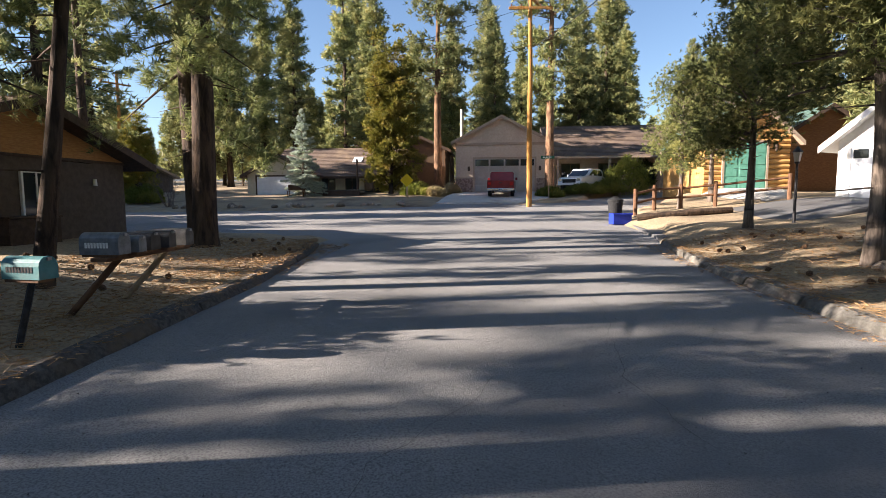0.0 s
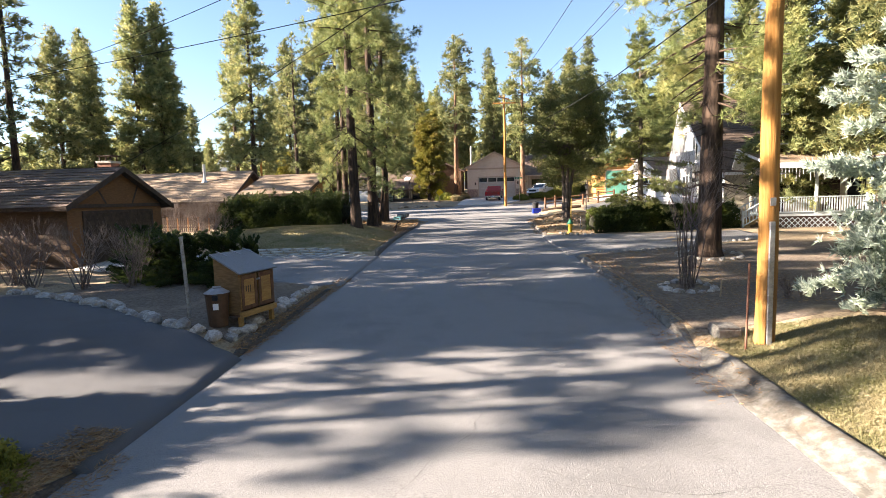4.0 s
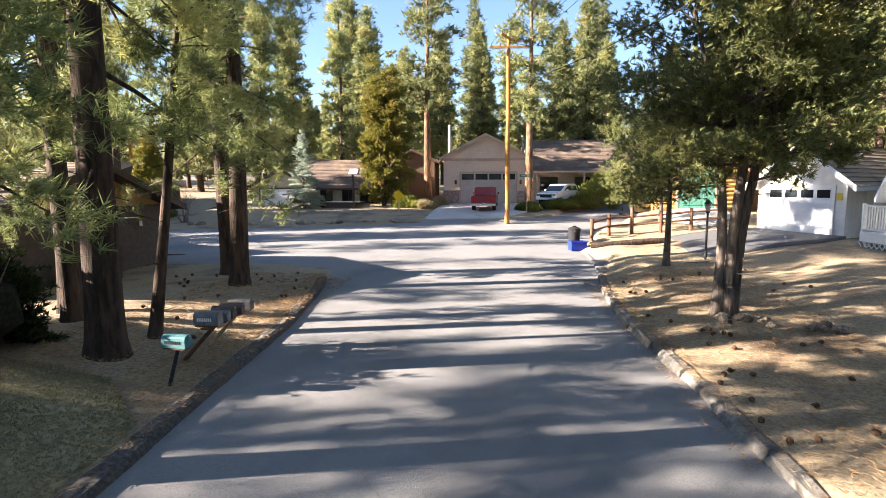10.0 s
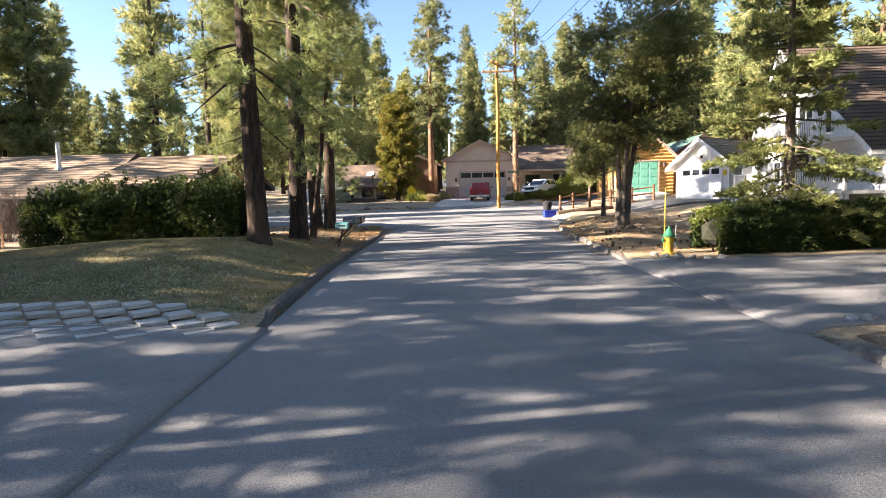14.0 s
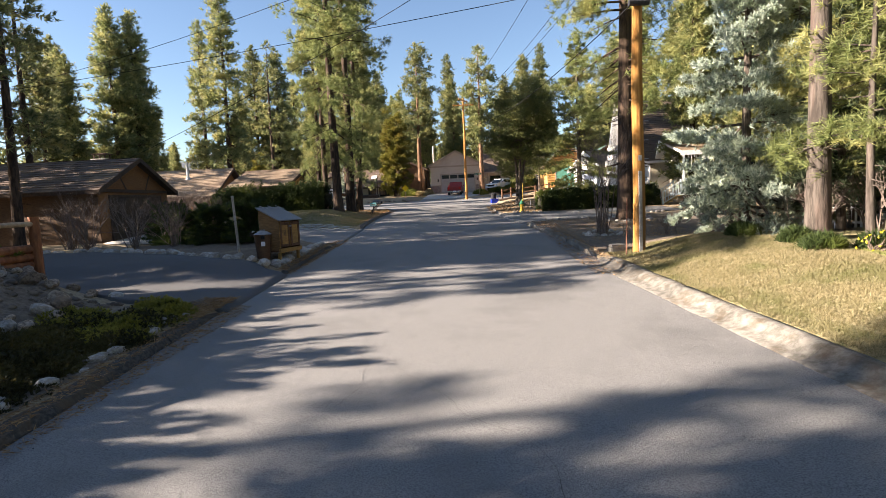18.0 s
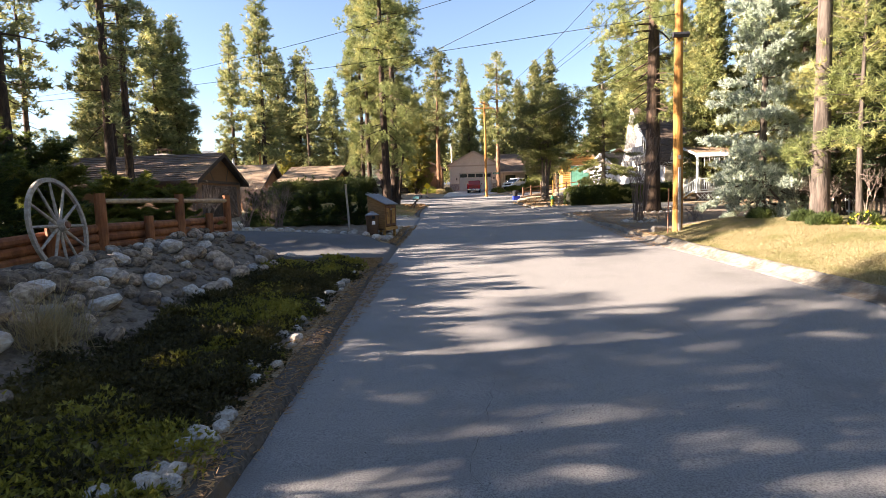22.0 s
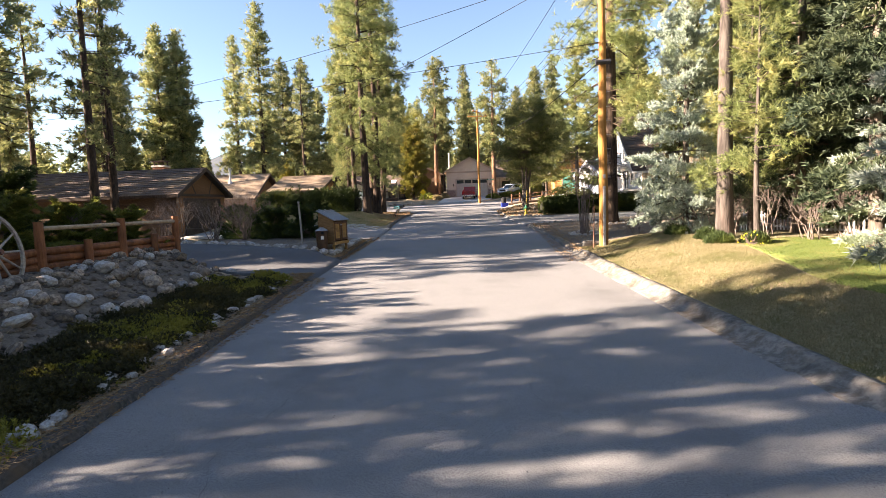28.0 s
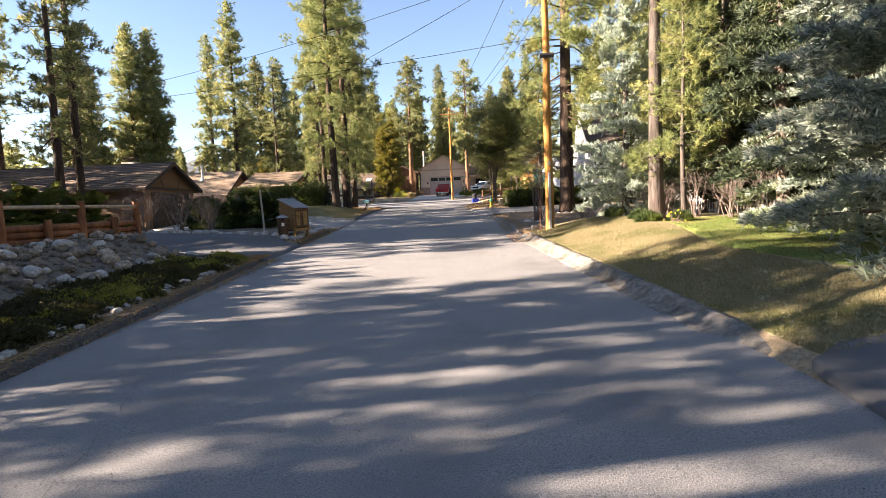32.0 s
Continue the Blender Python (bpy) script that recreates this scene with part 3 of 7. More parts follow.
drive_g = patch("driveway_4", [(3.9, 16.2), (4.4, 21.6), (8.5, 22.6), (12.6, 22.3), (14.4, 19.2), (12.6, 18.0), (8.4, 16.8), (6.2, 16.4)], ASPHALT_NEW, "dark asphalt driveway to the white garage", "driveway", 0.03, zf=lambda x, y: g(y) + (0.06 + 0.95 * step(x, 4.4, 12.5)))
drive_f = patch("driveway_6", [(11.8, 31.9), (15, 31.9), (14.6, 29.5), (11.5, 24.0), (6.8, 24.4), (8.6, 29.0)], CONCRETE, "pale driveway before the log-sided garage", "driveway", 0.05, zf=lambda x, y: g(y) + 0.25 + 0.75 * step(x, 8.0, 12.5))
drive_x = patch("driveway_5", [(-4.4, 34.3), (-3.6, 42.9), (3.6, 42.9), (3.0, 37.0), (1.0, 34.2)], CONCRETE, "pale concrete driveway in front of the tan garage", "driveway", 0.05, zf=lambda x, y: g(y) + 0.05 + 0.1 * step(y, 34.5, 38))
lawn_w = patch("lawn_west", [(-4.95, -4.5), (-5.0, -2.5), (-5.3, 1.0), (-5.36, 3.4), (-6.6, 4.6), (-9, 4.2), (-16.5, 4.8), (-20, 2), (-18.5, -1.2), (-14.5, -3.6), (-10.2, -4.3), (-7, -4.2)], LAWN_DRY, "mounded lawn of dormant yellow-green grass", "lawn", 0.03)
lawn_e = patch("lawn_east", [(6.85, -34.0), (6.78, -33.4), (6.62, -32.0), (6.3, -27), (5.4, -19.5), (5.35, -17.2), (6.6, -16.7), (10.2, -17.5), (13, -19.6), (14, -26), (13, -34.2), (9, -34.1)], LAWN_DRY, "mounded lawn of straw-coloured dormant grass", "lawn", 0.03)
lawn_e2 = patch("lawn_green", [(9.2, -31.0), (8.6, -27.5), (9.4, -22.2), (11.5, -20.8), (13.6, -22), (13.8, -29), (12.0, -32)], LAWN_GREEN, "patch of green lawn beneath the spruces", "lawn", 0.05)
bank_soil = patch("bank_soil", [(left_edge(y) - 0.4, y) for y in np.arange(-39, -22.2, 0.8)] + [(left_edge(y) - 5.9, y) for y in np.arange(-21.9, -39.5, -0.8)], SOIL, "bare grey-brown soil of the bank", "soil", 0.02)
bed_soil = patch("bed_soil", [(-4.84, -17.6), (-4.9, -12.0), (-6.4, -11.2), (-9.3, -8.9), (-12.5, -9.2), (-14.5, -12.0), (-13, -13.8), (-9, -15.6), (-6.4, -17.2)], SOIL, "bare brown soil of the stone-edged bed", "soil", 0.03)
yard_soil = patch("yard_soil", [(5.34, -16.4), (5.14, -12), (4.78, -9), (4.46, -6.1), (6.3, -5.4), (8.7, -4.2), (10.5, -2.9), (14.0, -1.8), (15.5, -3), (15.5, -14), (11, -16), (7, -16.6)], SOIL, "bare grey-brown soil of the yard beside the porch", "soil", 0.03)
patch_tar = patch("tar_patch", [(6.45, -35.5), (6.55, -34.2), (7.2, -33.7), (8.6, -33.9), (9.2, -35.2), (8.0, -36.2)], ASPHALT_NEW, "dark fresh asphalt apron at the kerb's end", "driveway", 0.06)

# row of pale pavers along the lawn's edge
pavers = tagged(new("paver_path"), "row of pale concrete pavers along the lawn", "path", kind="structure")
for i in range(24):
    for j in range(5):
        x, yv = -5.3 - 0.31 * i, -4.36 - 0.012 * i - 0.31 * j
        if (i + j) % 2 or abs(j - 2) > 0.4 + 0.6 * i:
            continue
        part("paver", box(-0.217, 0.217, -0.217, 0.217, -0.05, 0.03, 0.008), CONCRETE, pavers).matrix_local = pose(x, yv, ground_z(x, yv) + 0.002, rng.normal(0, 0.4), rng.normal(0, 0.4), 45)

# cracks: fine tar-dark lines in the street
crack_verts, crack_faces = [], []
rc = np.random.default_rng(5)
for (x, y, ang, ln) in ((-0.6, -27.5, 95, 9), (2.3, -33, 100, 8), (-1.4, -1.5, 80, 7), (0.4, 3.5, 100, 6), (1.2, -22, 20, 5), (-1.0, -37, 85, 6), (1.8, -13, 75, 6), (-2.2, -19, 12, 4), (-1.5, 9, 70, 5), (3.4, -28, 10, 5)):
    a = radians(ang)
    pts = [Vector((x, y, 0))]
    while len(pts) < ln * 6:
        a += rc.normal(0, 0.35)
        a += (radians(ang) - a) * 0.25
        pts.append(pts[-1] + Vector((math.cos(a), math.sin(a), 0)) * 0.17)
    for i in range(len(pts) - 1):
        p, q = pts[i], pts[i + 1]
        s = Vector((-(q - p).y, (q - p).x, 0)).normalized() * rc.uniform(0.001, 0.0038)
        b = len(crack_verts)
        for c in (p - s, p + s, q + s, q - s):
            crack_verts.append((c.x, c.y, g(c.y) + 0.005))
        crack_faces.append((b, b + 1, b + 2, b + 3))
TAR = mat("tar", (0.08, 0.077, 0.073), (0.13, 0.125, 0.12), scale=30, rough=0.9, world_space=True)
cracks = tagged(part("road_cracks", mesh_of("road_cracks", crack_verts, crack_faces), TAR), "thin dark cracks wandering across the asphalt", "road", kind="structure")

# loose grit, needles and cones
def scatter_tris(n, xs, ys, size, width, rg, zf, up=0.15):
    x, y = rg.uniform(*xs, n), rg.uniform(*ys, n)
    c = np.array([[a, b, zf(a, b) + 0.012] for a, b in zip(x, y)])
    d = rg.normal(size=(n, 3))
    d[:, 2] = np.abs(d[:, 2]) * up
    return tufts(c, unit(d), size, width, 1, 0.0, rg)


LITTER = leafy("dry_needles", (0.22, 0.12, 0.05), (0.42, 0.27, 0.13), None, 0.1)
rl = np.random.default_rng(11)
bits = []
for (n, xs, ys) in ((6500, (-4.55, -3.85), (-38, -22)), (3500, (-4.75, -4.3), (-18, -10)), (6000, (-6.4, -5.0), (-4, 15)), (9000, (-9, -5.4), (4, 15)), (9000, (3.3, 7.5), (2, 15)), (3000, (4.4, 5.4), (-20, -6)), (4000, (5.5, 10), (-15, -5)), (3000, (-5.2, -4.4), (-23.5, -21.5)), (1500, (2.9, 3.6), (3, 15))):
    bits.append(scatter_tris(n, xs, ys, 0.12, 0.006, rl, lambda x, y: (g(y) if left_edge(y) < x < right_edge(y) else ground_z(x, y) + 0.02)))
tagged(part("pine_litter", tri_mesh("pine_litter", np.concatenate(bits)), LITTER), "dry fallen pine needles along the kerbs", "litter", kind="stuff")
grit = [scatter_tris(3500, (-4.2, 5.5), (-40, -10), 0.018, 0.008, rl, lambda x, y: g(y) - 0.008, 0.4), scatter_tris(2000, (-4.6, 3.2), (-10, 14), 0.018, 0.008, rl, lambda x, y: g(y) - 0.008, 0.4)]
tagged(part("road_grit", tri_mesh("road_grit", np.concatenate(grit)), TAR), "loose dark grit scattered over the asphalt", "litter", kind="stuff")


def in_poly(x, y, poly):
    ins = False
    for i in range(len(poly)):
        (x0, y0), (x1, y1) = poly[i - 1], poly[i]
        if (y0 > y) != (y1 > y) and x < (x1 - x0) * (y - y0) / (y1 - y0) + x0:
            ins = not ins
    return ins


def grass(name, poly, n, material, label, size=0.055, seed=1):
    rg = np.random.default_rng(seed)
    xs, ysv = [p[0] for p in poly], [p[1] for p in poly]
    c = []
    while len(c) < n:
        x, y = rg.uniform(min(xs), max(xs)), rg.uniform(min(ysv), max(ysv))
        if in_poly(x, y, poly):
            c.append((x, y, ground_z(x, y) + 0.03))
    c = np.array(c)
    d = np.tile([0, 0, 1.0], (n, 1))
    tagged(part(name, tri_mesh(name, tufts(c, d, size, 0.008, 3, 0.7, rg)), material), label, "grass", kind="stuff")


grass("grass_blades", [(-4.95, -4.5), (-5.0, -2.5), (-5.3, 1.0), (-5.36, 3.4), (-6.6, 4.6), (-16.5, 4.8), (-14.5, -3.6), (-10.2, -4.3), (-7, -4.2)], 52000, GRASS_TUFT, "short dormant grass on the mounded lawn", size=0.042, seed=2)
grass("grass_blades", [(6.8, -34.0), (6.3, -27), (5.4, -19.5), (5.35, -17.2), (6.6, -16.7), (10.2, -17.5), (9.4, -22), (8.6, -27), (9.0, -31), (9, -34)], 56000, GRASS_TUFT, "short straw-coloured grass beside the kerb", seed=3)
grass("grass_blades", [(9.2, -31.0), (8.6, -27.5), (9.4, -22.2), (11.5, -20.8), (13.6, -22), (13.8, -29), (12.0, -32)], 16000, GRASS_GREEN, "green grass beneath the spruces", seed=4)

# ---- stones ----
ROCK = mat("pale_granite", (0.28, 0.25, 0.22), (0.5, 0.475, 0.43), scale=5, rough=0.9, bump=0.7, bscale=30, c3=(0.3, 0.22, 0.15), s3=2.2, rnd=0.25)
ROCK_TAN = mat("tan_fieldstone", (0.15, 0.11, 0.08), (0.4, 0.31, 0.225), scale=5, rough=0.92, bump=0.7, bscale=26, c3=(0.2, 0.175, 0.16), s3=1.6, rnd=0.5)


def rock_mesh(seed, material):
    rg = np.random.default_rng(seed)
    bm = bmesh.new()
    bmesh.ops.create_icosphere(bm, subdivisions=2, radius=0.5)
    cuts = unit(rg.normal(size=(7, 3)))
    for v in bm.verts:
        p = np.array(v.co)
        for c in cuts:
            over = p @ c - 0.36
            if over > 0:
                p = p - c * over * 0.85
        p *= 1 + 0.12 * noise.noise(tuple(p * 3 + seed))
        v.co = p
    me = bpy.data.meshes.new("stone")
    bm.to_mesh(me)
    bm.free()
    me.materials.append(material)
    return me


rocks_pale = [rock_mesh(100 + i, ROCK) for i in range(6)]
rocks_tan = [rock_mesh(120 + i, ROCK_TAN) for i in range(6)]


def stone_at(x, y, size, rg, meshes=rocks_pale, parent=None, label="rough pale stone set along the edge of the bed", group="edging stones", sink=0.25, zz=None):
    ob = new("stone", meshes[rg.integers(0, len(meshes))])
    s = size * rg.uniform(0.75, 1.3)
    z = (ground_z(x, y) if zz is None else zz) + s * (0.36 - sink)
    ob.matrix_world = pose(x, y, z, rg.normal(0, 12), rg.normal(0, 12), rg.uniform(0, 360)) @ Matrix.Diagonal((s * rg.uniform(0.85, 1.3), s * rg.uniform(0.8, 1.1), s * rg.uniform(0.6, 0.9), 1))
    if parent:
        ob.parent = parent
    else:
        tagged(ob, label, "stone", group)
    return ob


def stone_line(pts, gap, size, seed, **kw):
    rg = np.random.default_rng(seed)
    for (x0, y0), (x1, y1) in zip(pts, pts[1:]):
        ln = math.hypot(x1 - x0, y1 - y0)
        n = max(1, int(ln / gap))
        for i in range(n):
            f = (i + rg.uniform(0.2, 0.8)) / n
            stone_at(x0 + (x1 - x0) * f + rg.normal(0, 0.06), y0 + (y1 - y0) * f + rg.normal(0, 0.06), size, rg, **kw)


stone_line([(-5.0, -17.6), (-4.95, -12.2)], 0.36, 0.4, 1)
stone_line([(-5.0, -17.7), (-6.4, -17.3), (-9.0, -15.7), (-13, -14.0), (-18, -13.7)], 0.4, 0.4, 2)
stone_line([(-6.5, -11.6), (-8.6, -9.6), (-9.6, -8.9)], 0.5, 0.3, 3)
stone_line([(4.75, -5.35), (6.4, -5.0), (8.8, -3.8), (10.6, -2.4), (13.0, -1.2)], 0.3, 0.2, 4)
for (cx, cy, r, n) in ((9.07, -6.66, 1.15, 17), (6.5, -12.3, 0.72, 14)):
    rg_ = np.random.default_rng(int(cx * 10))
    for i in range(n):
        a = 2 * math.pi * i / n
        stone_at(cx + r * math.cos(a), cy + r * math.sin(a), 0.27, rg_, label="pale stone in the ring round the trunk", group="ring stones")
rg_ = np.random.default_rng(31)
for i in range(60):
    yv = rg_.uniform(-38, -23)
    stone_at(left_edge(yv) - rg_.uniform(0.4, 0.8), yv, 0.22, rg_, label="small white stone among the ground cover", group="bed stones")
for (x, y) in ((4.5, 1.6), (4.8, 1.4), (5.1, 1.3), (5.5, 1.2), (5.9, 1.25), (4.3, 2.0)):
    stone_at(x, y, 0.28, rg_, label="pale stone at the corner by the hydrant", group="corner stones")
for i in range(24):
    x = rg_.uniform(-20, -6.2)
    yv = np.interp(x, [-20, -14, -9, -6.2], [30.4, 30.5, 31.6, 32.4])
    stone_at(x, yv, 0.5, rg_, rocks_tan, label="tan boulder edging the yard across the street", group="yard boulders")
for i in range(16):
    a = rg_.uniform(-1.0, 1.0)
    stone_at(6.3 + 1.1 * a + rg_.normal(0, 0.2), 8.6 - 0.5 * a + rg_.normal(0, 0.2), 0.26, rg_, rocks_tan, label="brown stone beside the old trunk", group="trunk stones")
bank = tagged(new("rock_bank"), "loose dry-laid bank of tan and grey fieldstones", "rock wall", kind="structure")
made = 0
while made < 290:
    yv = rg_.uniform(-37.8, -21.6)
    d = rg_.uniform(2.7, 5.1) if made % 4 else rg_.uniform(4.6, 5.2)
    x = left_edge(yv) - d
    if noise.noise((x * 0.8, yv * 0.55, 9)) < -0.12 and d < 4.6:
        continue
    stone_at(x, yv, rg_.uniform(0.2, 0.5) * (0.7 if d > 4.6 else 1), rg_, rocks_pale if rg_.uniform() < 0.3 else rocks_tan, bank, sink=0.1)
    made += 1

rubble_v, rubble_f = [], []
ico = [tuple(v.co) for v in rocks_tan[0].vertices][::1]
ico_f = [tuple(p.vertices) for p in rocks_tan[0].polygons]
for i in range(2000):
    yv = rg_.uniform(-38.5, -22.3)
    x = left_edge(yv) - rg_.uniform(2.2, 5.6)
    s, a = 0.05 + 0.2 * rg_.uniform() ** 2, rg_.uniform(0, 6.28)
    z0, q = ground_z(x, yv) + 0.01, len(rubble_v)
    rubble_v += [(x + s * (math.cos(a) * u - math.sin(a) * v), yv + s * (math.sin(a) * u + math.cos(a) * v), z0 + 0.7 * s * w) for u, v, w in ico]
    rubble_f += [tuple(q + k for k in f) for f in ico_f]
tagged(part("rubble", mesh_of("rubble", rubble_v, rubble_f), ROCK_TAN), "small loose stones strewn over the bank", "rubble", kind="stuff")

# pine cones under the pines
CONE = mat("pine_cone", (0.07, 0.04, 0.022), (0.16, 0.09, 0.05), scale=30, rough=0.9, bump=1.0, bscale=60)
bm = bmesh.new()
for j in range(6):
    r = [0.03, 0.055, 0.06, 0.055, 0.04, 0.015][j]
    bmesh.ops.create_cone(bm, cap_ends=True, segments=8, radius1=r, radius2=r * 0.55, depth=0.03, matrix=Matrix.Translation((0, 0, 0.022 * j)) @ Matrix.Rotation(0.4 * j, 4, "Z"))
cone_me = bpy.data.meshes.new("pine_cone")
bm.to_mesh(cone_me)
bm.free()
cone_me.materials.append(CONE)
for i in range(84):
    if i < 52:
        x, y = rg_.uniform(3.6, 9), rg_.uniform(3, 14)
    else:
        x, y = rg_.uniform(-11.5, -5.6), rg_.uniform(5, 15)
    ob = new("pine_cone", cone_me)
    ob.matrix_world = pose(x, y, ground_z(x, y) + 0.05, rg_.uniform(60, 110), 0, rg_.uniform(0, 360)) @ Matrix.Diagonal((0.85, 0.85, 0.85, 1))
    tagged(ob, "brown pine cone lying on the needles", "pine cone", "fallen cones")

# ---- placed trees ----
PINE = "tall pine with dark furrowed bark and needle clumps"
for (x, y, i, s, sz, turn) in ((-7.42, 2.05, 0, 1.0, 1.05, 10), (-7.34, 5.55, 1, 1.05, 1.1, 80), (-8.1, 12.75, 2, 0.95, 1.0, 200), (-9.4, 14.9, 0, 1.05, 1.0, 300), (-9.6, 7.6, 2, 0.72, 0.95, 30), (-10.4, 8.4, 0, 0.62, 0.9, 130)):
    plant("pine_tree", near_pines[i], x, y, s, turn, PINE + " beside the street", "street pines", sz=sz)

plant("pine_tree", yard_pine, 9.07, -6.66, 1.25, 150, "great pine bristling with dead twigs in a stone ring", "street pines", sz=1.15)

juniper = [conifer("old_juniper", 80 + i, 8.7, 0.145, 0.37, 2.3, lambda u: (0.8 + 0.4 * math.sin(u * 3.2)) * (1 - u ** 2.5) + 0.12, 62, (5, 60), 0.1, 46, (0.14, 0.015, 12, 0.9), BARK_GREY, NEEDLE_OLD, clump=0.2, lean=((2.9, 0.6), (0.9, -1.6), (-1.0, 0.9))[i], bow=2.4, flat=0.5, seg=12, dead=2) for i in range(3)]
old = empty("juniper_tree", pose(5.4, 9.35, ground_z(5.4, 9.35) - 0.05), "old multi-trunked juniper with twisted grey bark", "tree")
for i, (dx, dy, s) in enumerate(((0.15, 0.0, 1.0), (0.0, -0.08, 1.02), (-0.17, 0.05, 0.95))):
    t = part("trunk", juniper[i][0], None, old)
    spot = pose(dx, dy, 0) @ Matrix.Diagonal((s, s, s, 1))
    t.matrix_local = spot
    c = part("crown", juniper[i][1], None, old)
    c.matrix_local = spot
upright = [conifer("yard_juniper", 84 + i, 8.0, 0.15, 0.3, 1.7, lambda u: (0.8 + 0.4 * math.sin(u * 3.2)) * (1 - u ** 2.5) + 0.12, 70, (5, 60), 0.1, 40, (0.15, 0.016, 12, 0.9), BARK_GREY, NEEDLE_OLD, clump=0.26, flat=0.5, dead=6) for i in range(2)]
plant("juniper_tree", upright[0], 6.1, 15.6, 0.8, 120, "slim juniper with bare lower trunk by the driveway", "yard junipers")
plant("juniper_tree", upright[1], 7.2, 24.2, 0.75, 40, "dark juniper standing by the rail fence", "yard junipers")
plant("juniper_tree", upright[1], 9.4, 26.5, 0.85, 260, "dark juniper before the log garage", "yard junipers")

spruce = [conifer("blue_spruce", 90 + i, 12.0, 0.2, 0.04, 3.1, cone, 170, (-14, 38), 0.1, 38, (0.18, 0.02, 12, 0.6), BARK_GREY, NEEDLE_SPRUCE, flat=0.36, start=0.15, whorl=19) for i in range(2)]
plant("blue_spruce", spruce[0], 9.5, -17.2, 0.78, 0, "silver-blue spruce with drooping layered branches", "blue spruces", sz=1.08)
plant("blue_spruce", spruce[1], 11.8, -29.6, 1.15, 100, "large silver-blue spruce sweeping the lawn", "blue spruces")
plant("blue_spruce", spruce[0], 14.0, -24.5, 1.0, 200, "silver-blue spruce behind the lawn", "blue spruces")
green_spruce = [conifer("green_spruce", 95 + i, 13.0, 0.2, 0.1, 2.6, cone, 110, (-12, 35), 0.2, 30, (0.24, 0.03, 9, 0.75), BARK_GREY, NEEDLE_DARK, flat=0.4, start=0.15) for i in range(2)]
light_spruce = conifer("light_spruce", 97, 12.5, 0.2, 0.1, 2.9, cone, 170, (-14, 38), 0.2, 30, (0.2, 0.02, 10, 0.7), BARK_GREY, NEEDLE_LIGHT, flat=0.34, start=0.2)
plant("spruce_tree", green_spruce[0], 12.6, -19.5, 1.1, 0, "dark green spruce among the yard trees", "yard spruces")
plant("spruce_tree", green_spruce[1], 13.6, -15.8, 1.2, 90, "dark green spruce among the yard trees", "yard spruces")
for k, (x, y, s) in enumerate(((16.5, -20.5, 1.3), (12.4, -23.6, 1.0), (15.2, -17.6, 1.2), (14.6, -28.2, 1.15), (17.0, -25.0, 1.3), (16.0, -12.6, 1.2))):
    plant("spruce_tree", green_spruce[k % 2], x, y, s, 190 + 50 * k, "dark green spruce among the yard trees", "yard spruces")
plant("spruce_tree", light_spruce, 8.95, 3.75, 0.95, 30, "light green spruce rising behind the clipped hedge", "yard spruces")
pale_pine = conifer("pale_pine", 99, 17.0, 0.24, 0.2, 2.0, slim, 34, (-20, 50), 0.3, 13, (0.28, 0.009, 18, 0.85), BARK_PALE, NEEDLE, clump=0.22, dead=12, seg=14)
plant("pine_tree", pale_pine, 9.7, -20.3, 1.15, 0, "pine with weathered pale lower bark", "lawn pines")
thin_pine = conifer("thin_pine", 101, 9.0, 0.1, 0.24, 1.9, slim, 62, (-8, 50), 0.2, 20, (0.26, 0.009, 18, 0.85), BARK_PALE, NEEDLE, clump=0.22, dead=6)
leaning_pine = conifer("leaning_pine", 106, 9.5, 0.125, 0.42, 1.7, slim, 46, (-8, 50), 0.2, 20, (0.26, 0.01, 18, 0.85), BARK, NEEDLE, clump=0.22, dead=8, lean=(1.1, 0.3))
plant("pine_tree", leaning_pine, -7.2, 6.8, 1.0, 0, "slender leaning pine beside the mailboxes", "street pines")
plant("pine_tree", thin_pine, 10.4, -21.1, 1.0, 0, "young thin pine with pale trunk", "lawn pines")
plant("pine_tree", thin_pine, 11.4, -18.6, 1.1, 60, "young thin pine with pale trunk", "lawn pines")
golden = conifer("golden_cedar", 103, 8.3, 0.16, 0.03, 2.5, lambda u: (0.75 + 0.5 * u) * (1 - u) ** 0.7 + 0.05, 190, (30, 75), 0.0, 46, (0.22, 0.03, 8, 0.7), BARK, NEEDLE_CEDAR, clump=0.2, start=0.2)
plant("cedar_tree", golden, -8.6, 41.5, 1.08, 0, "golden-green cedar with a dense pointed crown")
plant("cedar_tree", golden, -26.0, 36.5, 0.6, 120, "yellow-green cedar in the far yard")
plant("blue_spruce", spruce[1], -14.9, 39.6, 0.54, 50, "small blue spruce before the white garage", "blue spruces")

